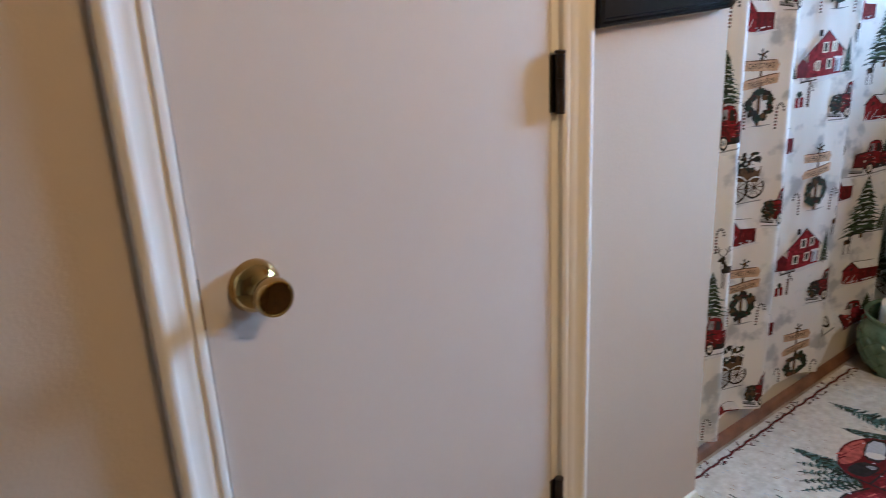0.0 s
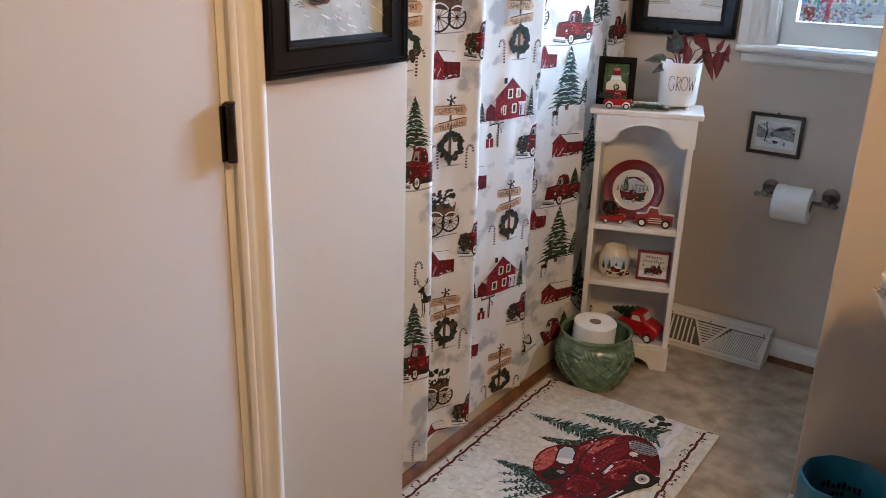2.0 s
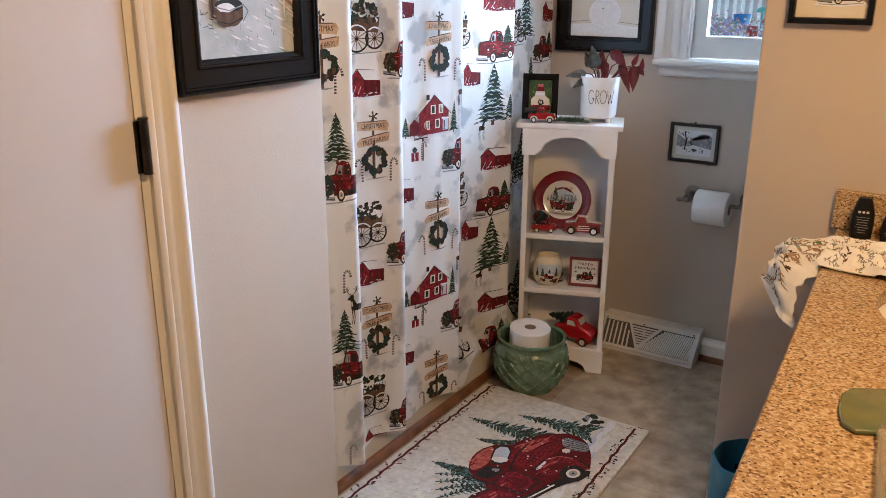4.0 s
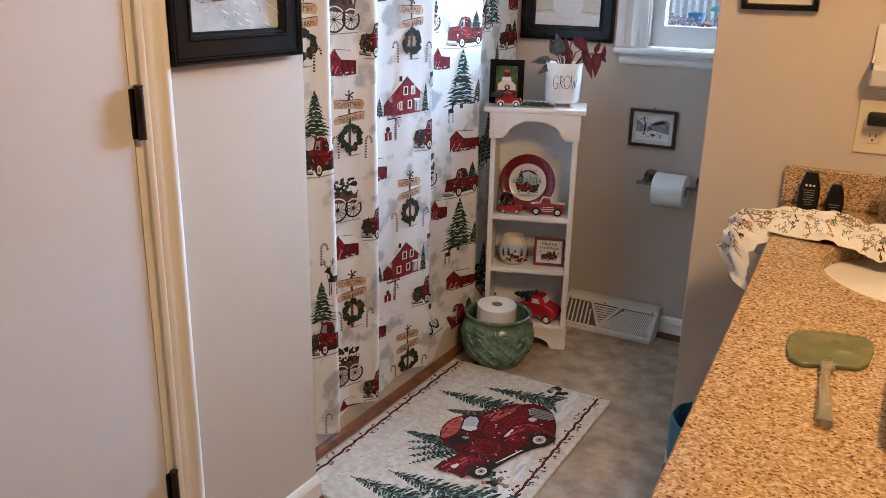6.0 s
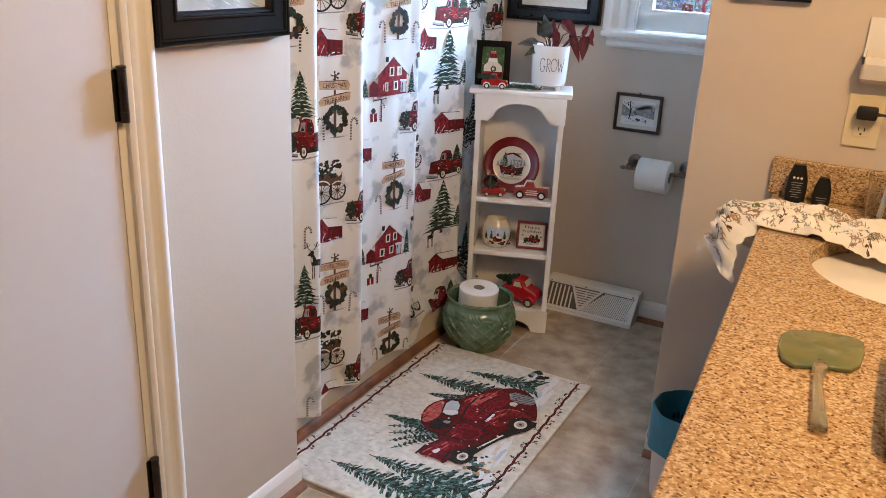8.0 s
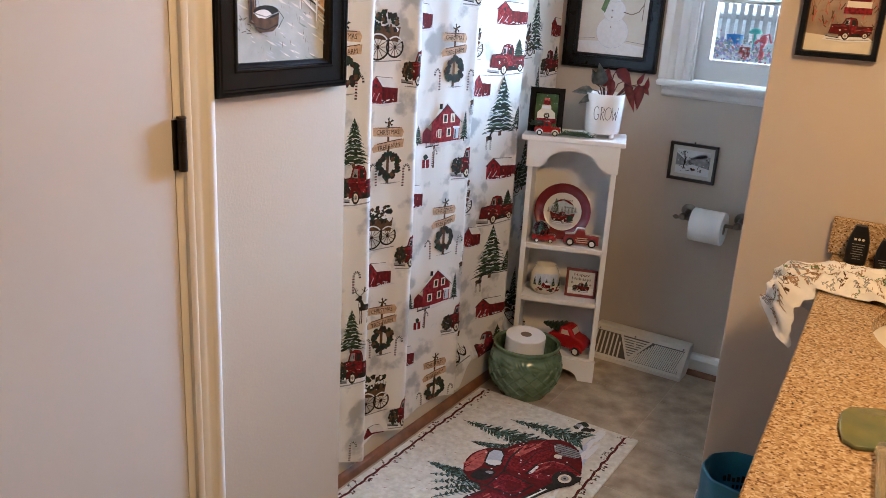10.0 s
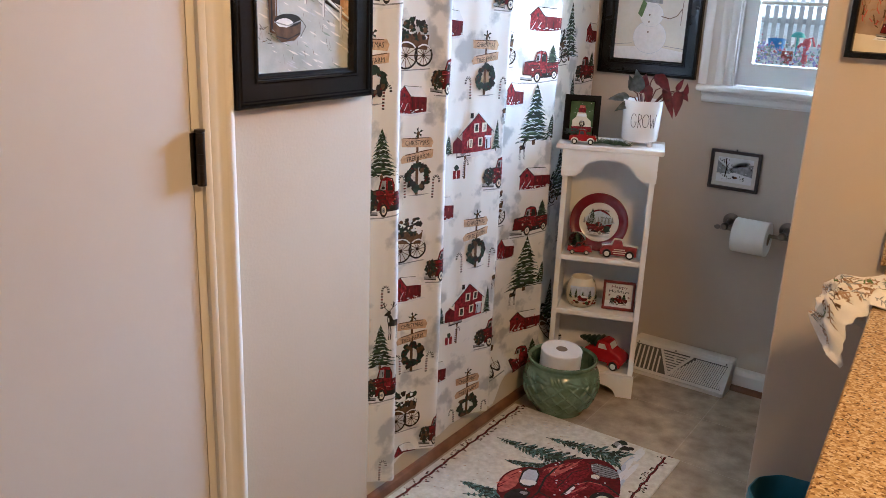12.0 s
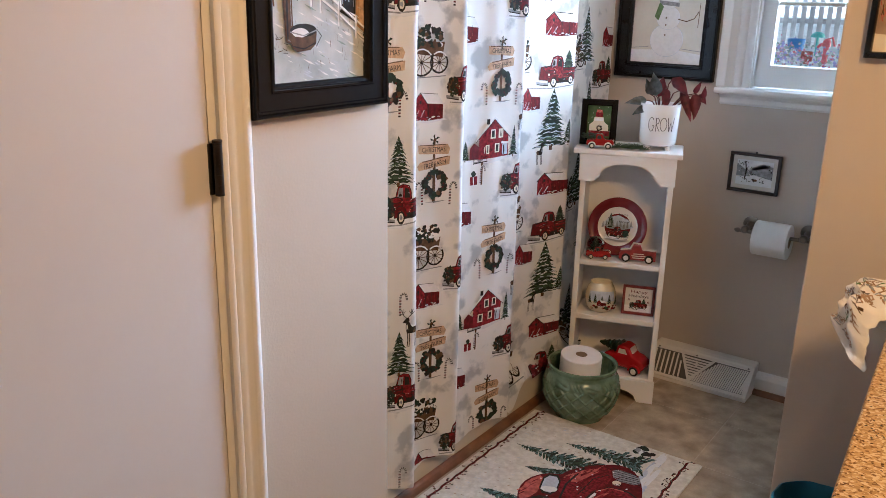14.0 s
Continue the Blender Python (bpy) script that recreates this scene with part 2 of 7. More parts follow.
solid("wall_partition", boxes((0.730, 2.266, 0, EAST, 2.386, TOP), bevel=0.004), PAINT, "tan painted partition wall beside the vanity", **WALL)
solid("wall_east", boxes((EAST, SOUTH, 0, EAST + 0.12, NORTH, TOP)), PAINT, "taupe painted wall behind the vanity", **WALL)
solid("wall_south", boxes((-0.12, SOUTH - 0.12, 0, EAST + 0.12, SOUTH, TOP)), PAINT, "taupe painted wall", **WALL)
solid("ceiling", boxes((-1.05, SOUTH - 0.12, TOP, EAST + 0.12, NORTH + 0.15, TOP + 0.1)), CEIL, "white painted ceiling", "ceiling", "structure")
floor = solid("floor", boxes((-1.05, SOUTH - 0.12, -0.1, EAST + 0.12, NORTH + 0.15, -0.0011)), GROUT, "stone-look ceramic tile floor with narrow joints", "floor", "structure")

# baseboards and stained quarter-round
BASE = ((0, 0.012), (0.015, 0.012), (0.015, 0.058), (0.011, 0.068), (0.007, 0.074), (0, 0.076))
ROUND = ((0, 0), (0.017, 0), (0.016, 0.007), (0.012, 0.013), (0.006, 0.017), (0, 0.018))
def board(p0, p1, out, extra=0.0):
    solid("baseboard", strip([(o + extra if o else 0, u) for o, u in BASE], p0, p1, out), TRIM, "white painted wooden baseboard along the wall", "baseboard", "structure")
    p0, p1, out = Vector(p0), Vector(p1), Vector(out)
    solid("trim", strip(ROUND, p0 + out * (extra + 0.0152), p1 + out * (extra + 0.0152), out), WOODTRIM, "stained wooden quarter-round at the floor", "moulding", "structure")
board((0, 1.232, 0), (0, END, 0), (1, 0, 0))
board((0, SOUTH, 0), (0, 0.505, 0), (1, 0, 0))
board((0.453, NORTH, 0), (EAST, NORTH, 0), (0, -1, 0), 0.014)
board((0.730, 2.266, 0), (0.98, 2.266, 0), (0, -1, 0))
solid("trim", strip(((0, 0), (0.02, 0), (0.019, 0.010), (0.014, 0.019), (0.006, 0.024), (0, 0.025)), (-0.132, END + 0.001, 0), (-0.132, 3.0, 0), (1, 0, 0)), WOODTRIM,
      "stained wooden quarter-round along the tub", "moulding", "structure")

# door casing: a fluted flat moulding round the opening, with the jamb behind it
CASING = ((0, 0), (0.009, 0.0), (0.012, 0.004), (0.012, 0.012), (0.009, 0.015), (0.011, 0.019), (0.013, 0.027), (0.013, 0.040), (0.016, 0.044), (0.019, 0.050), (0.019, 0.058), (0.016, 0.062), (0, 0.062))
def casing(y_in, sign, z1):
    bm = bmesh.new()
    lo = [bm.verts.new((o, y_in + sign * u, 0.0)) for o, u in CASING]
    hi = [bm.verts.new((o, y_in + sign * u, z1 + u)) for o, u in CASING]
    n = len(CASING)
    for k in range(n):
        bm.faces.new((lo[k], lo[(k + 1) % n], hi[(k + 1) % n], hi[k]))
    bm.faces.new(lo)
    bm.faces.new(hi)
    return bm
solid("trim", casing(DOOR0 - 0.004, -1, DOORTOP), TRIM, "white fluted wooden door casing", "door casing", "structure", True)
solid("trim", casing(DOOR1 + 0.019, 1, DOORTOP), TRIM, "white fluted wooden door casing", "door casing", "structure", True)
solid("trim", boxes((0, DOOR0 - 0.066, DOORTOP + 0.001, 0.017, DOOR1 + 0.081, DOORTOP + 0.064)), TRIM, "white wooden head casing over the door", "door casing", "structure")
solid("trim", boxes((-0.12, DOOR0 - 0.02, 0, -0.001, DOOR0 - 0.003, DOORTOP + 0.018), (-0.12, DOOR1 + 0.003, 0, -0.001, DOOR1 + 0.02, DOORTOP + 0.018), (-0.12, DOOR0 - 0.003, DOORTOP + 0.003, -0.001, DOOR1 + 0.003, DOORTOP + 0.018),
      (-0.12, DOOR0 - 0.003, 0, -0.05, DOOR0 + 0.01, DOORTOP), (-0.12, DOOR1 - 0.01, 0, -0.05, DOOR1 + 0.003, DOORTOP)), TRIM, "white painted door jamb", "door jamb", "structure")
door = thing("door_1", pose(0, 0, 0), "closed smooth white door with a brass knob", "door", kind="structure")
part("slab", boxes((-0.036, DOOR0, 0.012, 0.002, DOOR1, DOORTOP), bevel=0.002), DOOR, door)
for z in (0.250, 1.0125, 1.765):
    bm = tube([(0.0135, DOOR1 + 0.008, z), (0.0135, DOOR1 + 0.008, z + 0.089)], 0.0078, 14)
    for k in range(1, 5):
        tube([(0.0135, DOOR1 + 0.008, z + k * 0.0178 - 0.0006), (0.0135, DOOR1 + 0.008, z + k * 0.0178 + 0.0006)], 0.0082, 14, bm)
    box(bm, 0.0022, DOOR1 - 0.004, z + 0.001, 0.0042, DOOR1 + 0.012, z + 0.088)
    tube([(0.0135, DOOR1 + 0.008, z + 0.089), (0.0135, DOOR1 + 0.008, z + 0.0905), (0.0135, DOOR1 + 0.008, z + 0.0945), (0.0135, DOOR1 + 0.008, z + 0.0955)], [0.005, 0.0085, 0.0085, 0.004], 14, bm)
    part("hinge", bm, BRONZE, door, "dark bronze butt hinge", True)
knob = lathe(((0, 0), (0.034, 0), (0.034, 0.003), (0.0330, 0.008), (0.0295, 0.015), (0.0235, 0.0205), (0.0165, 0.0245), (0.0142, 0.029), (0.0140, 0.033), (0.0185, 0.0365), (0.0232, 0.042), (0.0248, 0.049), (0.0242, 0.0555), (0.0225, 0.0590), (0.0208, 0.0596), (0.0196, 0.0582), (0.0100, 0.0570), (0, 0.0568)), 44)
part("door_handle", knob, BRASS, door, "polished brass round knob", True, pose(0.002, DOOR0 + 0.068, 0.8865, 0, 90, 0))
part("latch_plate", boxes((0.0005, DOOR0 - 0.0045, 0.85, 0.0045, DOOR0 - 0.0005, 0.915)), BRASS, door, "brass strike plate")

# window
win = thing("window_1", pose(0, 0, 0), "white painted wooden window with a moulded sill", "window", kind="structure")
fl = ((0, 0), (0.010, 0), (0.013, 0.006), (0.013, 0.020), (0.009, 0.026), (0.013, 0.032), (0.013, 0.050), (0.009, 0.056), (0.013, 0.062), (0.016, 0.070), (0.024, 0.078), (0.024, 0.100), (0.018, 0.110), (0, 0.110))
for x_in, s in ((WX0 + 0.006, -1), (WX1 - 0.006, 1)):
    bm = bmesh.new()
    lo = [bm.verts.new((x_in + s * u, NORTH - o, 1.072)) for o, u in fl]
    hi = [bm.verts.new((x_in + s * u, NORTH - o, WZ1 + 0.1)) for o, u in fl]
    for k in range(len(fl)):
        bm.faces.new((lo[k], lo[(k + 1) % len(fl)], hi[(k + 1) % len(fl)], hi[k]))
    bm.faces.new(lo), bm.faces.new(hi)
    part("casing", bm, TRIM, win, "", True)
part("head_casing", boxes((WX0, NORTH - 0.014, WZ1, WX1, NORTH, WZ1 + 0.1)), TRIM, win)
bm = boxes((0.190, NORTH - 0.052, 1.050, 0.95, NORTH + 0.06, 1.071), bevel=0.007)
part("window_sill", bm, TRIM, win, "rounded white sill board", True)
part("apron", prism(((NORTH, 1.012), (NORTH - 0.012, 1.012), (NORTH - 0.014, 1.016), (NORTH - 0.018, 1.020), (NORTH - 0.018, 1.034), (NORTH - 0.026, 1.042), (NORTH - 0.026, 1.0495), (NORTH, 1.0495)), 0.725, "x", 0.205), TRIM, win)
part("window_frame", boxes((WX0, NORTH, 1.071, WX0 + 0.012, NORTH + 0.11, WZ1), (WX1 - 0.012, NORTH, 1.071, WX1, NORTH + 0.11, WZ1), (WX0, NORTH + 0.062, 1.060, WX1, NORTH + 0.11, 1.075)), TRIM, win)
part("sash", boxes((WX0 + 0.0125, NORTH + 0.02, 1.0755, WX1 - 0.0125, NORTH + 0.055, 1.148), (WX0 + 0.0125, NORTH + 0.02, 1.148, WX0 + 0.058, NORTH + 0.055, WZ1), (WX1 - 0.058, NORTH + 0.02, 1.148, WX1 - 0.0125, NORTH + 0.055, WZ1)), TRIM, win)
for z in (1.345, 1.56, 1.78):
    part("muntin", boxes((WX0 + 0.058, NORTH + 0.028, z - 0.007, WX1 - 0.058, NORTH + 0.048, z + 0.007), bevel=0.003), TRIM, win)
pane = part("pane", boxes((WX0 + 0.058, NORTH + 0.036, 1.148, WX1 - 0.058, NORTH + 0.040, WZ1)), GLASS, win, "clear glass pane")
pane.visible_shadow = False

# bathtub behind the curtain
tub = thing("bathtub", pose(0, 0, 0), "cream enamel bathtub with a straight apron behind the curtain", "bathtub")
part("apron", boxes((-0.25, END + 0.002, 0, -0.133, NORTH - 0.002, 0.11), (-0.25, END + 0.002, 0.1101, -0.225, NORTH - 0.002, 0.40), bevel=0.004), TUB, tub)
part("rim", boxes((-0.95, END + 0.002, 0.401, -0.222, END + 0.08, 0.44), (-0.95, NORTH - 0.08, 0.401, -0.222, NORTH - 0.002, 0.44), (-0.29, END + 0.081, 0.401, -0.222, NORTH - 0.081, 0.44), (-0.95, END + 0.081, 0.401, -0.88, NORTH - 0.081, 0.44), bevel=0.008), TUB, tub)
part("basin", boxes((-0.88, END + 0.08, 0.06, -0.29, NORTH - 0.08, 0.09), (-0.9, END + 0.06, 0.06, -0.88, NORTH - 0.06, 0.4), (-0.29, END + 0.06, 0.06, -0.275, NORTH - 0.06, 0.4)), TUB, tub)


# ---------------------------------------------------------------- shower curtain
FOLD = ((1.55, -.150), (1.68, -.150), (1.80, -.105), (1.845, -.074), (1.878, -.148), (1.99, -.106), (2.042, -.072), (2.076, -.150), (2.16, -.130), (2.215, -.112),
        (2.27, -.100), (2.34, -.078), (2.380, -.195), (2.50, -.168), (2.62, -.135), (2.70, -.108), (2.745, -.20), (2.90, -.20), (3.05, -.21), (3.14, -.20))
ARC_Y, ARC_X, ARC_S = [], [], [0.0]
for i in range(900):
    y = 1.60 + (3.14 - 1.60) * i / 899
    x = sum(np.interp(y + d, [p[0] for p in FOLD], [p[1] for p in FOLD]) for d in (-0.020, -0.014, -0.007, 0, 0.007, 0.014, 0.020)) / 7
    ARC_Y.append(y), ARC_X.append(float(x))
for i in range(1, 900):
    ARC_S.append(ARC_S[-1] + math.hypot(ARC_Y[i] - ARC_Y[i - 1], ARC_X[i] - ARC_X[i - 1]))


def arc_at(y):
    return float(np.interp(y, ARC_Y, ARC_S))


def hem(y):
    return 0.078 + 0.012 * math.sin(23 * y) + 0.034 * max(0.0, min(1.0, (y - 2.44) / 0.06)) - 0.035 * max(0.0, 1 - abs(y - 2.42) / 0.05)


def on_curtain(s, z, lift=0.0):
    """The cloth at arc length s and height z, lifted off towards the room."""
    y, x = float(np.interp(s, ARC_S, ARC_Y)), float(np.interp(s, ARC_S, ARC_X))
    d = 0.004
    ty = float(np.interp(s + d, ARC_S, ARC_Y)) - float(np.interp(s - d, ARC_S, ARC_Y))
    tx = float(np.interp(s + d, ARC_S, ARC_X)) - float(np.interp(s - d, ARC_S, ARC_X))
    n = Vector((ty, -tx, 0)).normalized()
    wob = 0.004 * noise.noise(Vector((s * 7, z * 2.6, 1.0))) + 0.0022 * noise.noise(Vector((s * 24, z * 7, 5.0)))
    mean = -0.13
    amp = 1.0 + 0.10 * (0.9 - z)
    xx = mean + (x - mean) * amp
    if z < 0.2:
        xx = max(xx, -0.124 - 0.08 * max(0.0, (z - 0.13) / 0.07))
    base = Vector((xx, y + 0.012 * (1.0 - z) * math.sin(y * 5), z))
    return base + n * (wob + lift)


CELL, ROW = 0.006, 0.04
curtain = thing("shower_curtain", pose(0, 0, 0), "white shower curtain printed with red barns, trucks and firs", "shower curtain")
bm = bmesh.new()
cols = int(ARC_S[-1] / CELL)
rows_n = 48
gridv = []
for i in range(cols + 1):
    s = i * CELL
    y = float(np.interp(s, ARC_S, ARC_Y))
    h = hem(y)
    col = [bm.verts.new(on_curtain(s, h))]
    k0 = int(h / ROW) + 1
    for k in range(k0, rows_n + 1):
        col.append(bm.verts.new(on_curtain(s, k * ROW)))
    gridv.append((k0, col))
for (ka, a), (kb, b) in zip(gridv, gridv[1:]):
    k0 = max(ka, kb)
    if ka == kb:
        for p, q, r, t in zip(a, a[1:], b[1:], b):
            bm.faces.new((p, q, r, t))
    else:
        ia, ib = k0 - ka + 1, k0 - kb + 1
        bm.faces.new([*a[:ia], *reversed(b[:ib])])
        for p, q, r, t in zip(a[ia - 1:], a[ia:], b[ib:], b[ib - 1:]):
            bm.faces.new((p, q, r, t))
part("cloth", bm, CLOTH, curtain, "white printed polyester cloth", True)
rod = thing("curtain_rod", pose(0, 0, 0), "slim white metal curtain rod over the tub", "curtain rod")
part("tube", tube([(-0.13, END, 1.925), (-0.13, NORTH, 1.925)], 0.0125, 16), TRIM, rod, "", True)


# ---------------------------------------------------------------- white corner shelf
shelf = thing("shelf_cabinet", pose(0.189, 2.843, 0, 0, 0, 20), "narrow white open shelf cabinet with an arched top", "shelf cabinet")
W, D, H = 0.300, 0.17, 0.861
part("side_panel", boxes((-W, 0, 0, -W + 0.018, D, H), bevel=0.0015), CAB, shelf)
part("side_panel", boxes((-0.018, 0, 0, 0, D, H), bevel=0.0015), CAB, shelf)
part("back_panel", boxes((-W + 0.018, D - 0.006, 0.06, -0.018, D, H)), CAB, shelf)
part("top", boxes((-W - 0.026, -0.018, H, 0.020, D + 0.01, H + 0.018), bevel=0.004), CAB, shelf)
for z in (0.065, 0.279, 0.477):
    part("shelf", boxes((-W + 0.018, 0.004, z, -0.018, D - 0.006, z + 0.018), bevel=0.0015), CAB, shelf)
arch = [(-W - 0.004, H), (-W - 0.004, 0.772), (-W + 0.045, 0.772), (-W + 0.050, 0.782)]
for k in range(13):
    a = math.pi - math.pi * k / 12
    arch.append((-W / 2 + 0.088 * math.cos(a), 0.788 + 0.048 * math.sin(a)))
arch += [(-0.050, 0.782), (-0.045, 0.772), (0.004, 0.772), (0.004, H)]
part("arched_rail", prism(arch, 0.014, "y", -0.0145), CAB, shelf)
foot = [(-W - 0.004, 0.080), (-W - 0.004, 0), (-W + 0.05, 0)]
for k in range(9):
    a = math.pi - math.pi * k / 8
    foot.append((-W / 2 + 0.095 * math.cos(a), 0.010 + 0.036 * math.sin(a)))
foot += [(-0.05, 0), (0.004, 0), (0.004, 0.080)]
part("plinth", prism(foot, 0.014, "y", -0.0145), CAB, shelf)

# ---------------------------------------------------------------- rug
RX0, RX1, RY0, RY1 = -0.098, 0.480, 1.642, 2.533
rug = thing("rug", pose(0, 0, 0), "cream printed bath rug with a red pickup and firs", "rug")
part("mat", boxes((RX0, RY0, 0.0005, RX1, RY1, 0.010), bevel=0.004), RUG, rug)

# ---------------------------------------------------------------- vanity
CZ = 0.803
def front_x(y):
    return 0.960 + (1.900 - y) * 0.0545
vanity = thing("vanity_cabinet", pose(0, 0, 0), "brown wooden vanity cabinet under the stone counter", "cabinet")
part("body", prism(((front_x(2.266) + 0.035, 2.262), (front_x(0.35) + 0.035, 0.35), (EAST - 0.002, 0.35), (EAST - 0.002, 2.262)), 0.50, "z", 0.10), VANITY, vanity)
part("front_rail", prism(((front_x(2.266) + 0.035, 2.262), (front_x(0.35) + 0.035, 0.35), (front_x(0.35) + 0.052, 0.35), (front_x(2.266) + 0.052, 2.262)), CZ - 0.033 - 0.601, "z", 0.6005), VANITY, vanity)
part("side_panel", boxes((1.00, 2.246, 0.6005, EAST - 0.002, 2.262, CZ - 0.033)), VANITY, vanity)
part("toe_kick", boxes((1.08, 0.37, 0, EAST - 0.01, 2.25, 0.10)), VANITY, vanity)
for y0, y1 in ((0.38, 0.82), (0.84, 1.28), (1.30, 1.74), (1.76, 2.20)):
    d = part("door", prism(((front_x(y1) + 0.016, y1), (front_x(y0) + 0.016, y0), (front_x(y0) + 0.0345, y0), (front_x(y1) + 0.0345, y1)), 0.58, "z", 0.13), VANITY, vanity)
    part("knob", lathe(((0, 0), (0.006, 0), (0.006, 0.012), (0.014, 0.018), (0.014, 0.024), (0, 0.028)), 16), BRONZE, d, "dark round knob", True, pose(front_x(y1 - 0.04) + 0.016, y1 - 0.04, 0.64, 0, -90, 0))

SINKS = ((1.240, 1.832), (1.255, 0.818))
RXS, RYS = 0.170, 0.200
counter = thing("countertop", pose(0, 0, 0), "tan speckled stone vanity counter with two sink cutouts", "countertop")
bm = bmesh.new()
outer = [(front_x(0.33), 0.33), (EAST - 0.003, 0.33), (EAST - 0.003, 1.335), (EAST - 0.003, 2.264), (front_x(2.264), 2.264), (front_x(1.335), 1.335)]
def ellipse(c, grow=0.0, n=48):
    return [(c[0] + (RXS + grow) * math.cos(2 * math.pi * k / n), c[1] + (RYS + grow) * math.sin(2 * math.pi * k / n)) for k in range(n)]
def ring_edges(bm, pts, z):
    vs = [bm.verts.new((x, y, z)) for x, y in pts]
    return vs, [bm.edges.new((vs[k], vs[(k + 1) % len(vs)])) for k in range(len(vs))]
out_v, out_e = ring_edges(bm, [(x - (0.0 if x > 1.4 else -0.003), y) for x, y in outer], CZ)
edges = list(out_e)
hole_v = []
for c in SINKS:
    v, e = ring_edges(bm, ellipse(c, 0.003), CZ)
    hole_v.append(v)
    edges += e
bmesh.ops.triangle_fill(bm, use_beauty=True, use_dissolve=False, edges=edges)
for f in bm.faces[:]:
    mid = f.calc_center_median()
    if any(((mid.x - c[0]) / RXS) ** 2 + ((mid.y - c[1]) / RYS) ** 2 < 0.9 for c in SINKS) and all(any((v.co.xy - Vector(p)).length < 1e-4 for c in SINKS for p in ellipse(c, 0.003)) for v in f.verts):
        bm.faces.remove(f)
low = [bm.verts.new((x, y, CZ - 0.003)) for x, y in outer]
low2 = [bm.verts.new((x, y, CZ - 0.032)) for x, y in outer]
for a, b in ((out_v, low), (low, low2)):
    for k in range(len(a)):
        bm.faces.new((a[k], a[(k + 1) % len(a)], b[(k + 1) % len(b)], b[k]))
for c, v in zip(SINKS, hole_v):
    d1 = [bm.verts.new((x, y, CZ - 0.003)) for x, y in ellipse(c)]
    d2 = [bm.verts.new((x, y, CZ - 0.032)) for x, y in ellipse(c)]
    for a, b in ((v, d1), (d1, d2)):
        for k in range(len(a)):
            bm.faces.new((a[k], a[(k + 1) % len(a)], b[(k + 1) % len(b)], b[k]))
part("slab", bm, STONE, counter)
part("side_splash", boxes((0.930, 2.244, CZ + 0.0005, EAST - 0.025, 2.2655, CZ + 0.086), bevel=0.003), STONE, counter)
part("back_splash", boxes((EAST - 0.0235, 0.33, CZ + 0.0005, EAST - 0.003, 2.2435, CZ + 0.086), bevel=0.003), STONE, counter)
for c in SINKS:
    sink = thing("sink", pose(c[0], c[1], CZ - 0.033), "off-white oval porcelain undermount sink", "sink", "vanity sinks")
    prof = [(1.04, 0.0), (1.0, 0.0), (0.985, -0.02), (0.94, -0.06), (0.84, -0.10), (0.66, -0.128), (0.4, -0.142), (0.16, -0.148), (0.12, -0.152), (0.0, -0.152)]
    bm = lathe(prof, 48)
    for v in bm.verts:
        v.co.x *= RXS + 0.006
        v.co.y *= RYS + 0.006
    part("basin", bm, PORCELAIN, sink, "", True)
    part("drain", lathe(((0, 0.002), (0.018, 0.002), (0.022, 0.0), (0.022, -0.004), (0, -0.004)), 24), PEWTER, sink, "metal drain", True, pose(0, 0, -0.146))


# ---------------------------------------------------------------- printed pictures: small flat shapes laid on a surface
def ink(name, c, var=0.35, scale=90):
    return mat("print_" + name, c, 0.8, var=var, scale=scale, spec=0.2)


INK = [ink("red", (0.185, 0.012, 0.018), 0.7, 130), ink("dark_red", (0.11, 0.007, 0.010)), ink("black", (0.020, 0.019, 0.018)), ink("green", (0.036, 0.066, 0.042), 0.5, 150), ink("snow", (0.74, 0.75, 0.76), 0.05),
       ink("grey", (0.27, 0.28, 0.29)), ink("tan", (0.52, 0.36, 0.24), 0.3), ink("brown", (0.10, 0.055, 0.03)), ink("dark_green", (0.018, 0.032, 0.023), 0.5, 150), ink("pale_blue", (0.50, 0.56, 0.64), 0.12),
       ink("cream", (0.70, 0.64, 0.52), 0.08, 20), ink("pink", (0.46, 0.105, 0.08), 0.4, 60), ink("sepia", (0.35, 0.22, 0.13), 0.3, 40), ink("moss", (0.10, 0.17, 0.07)), ink("teal", (0.07, 0.14, 0.13), 0.4, 120), ink("mist", (0.26, 0.34, 0.33), 0.2)]
RED, DRED, BLK, GRN, SNOW, GREY, TAN, BRN, DGRN, PALE, CREAM, PINK, SEPIA, MOSS, TEAL, MIST = range(16)


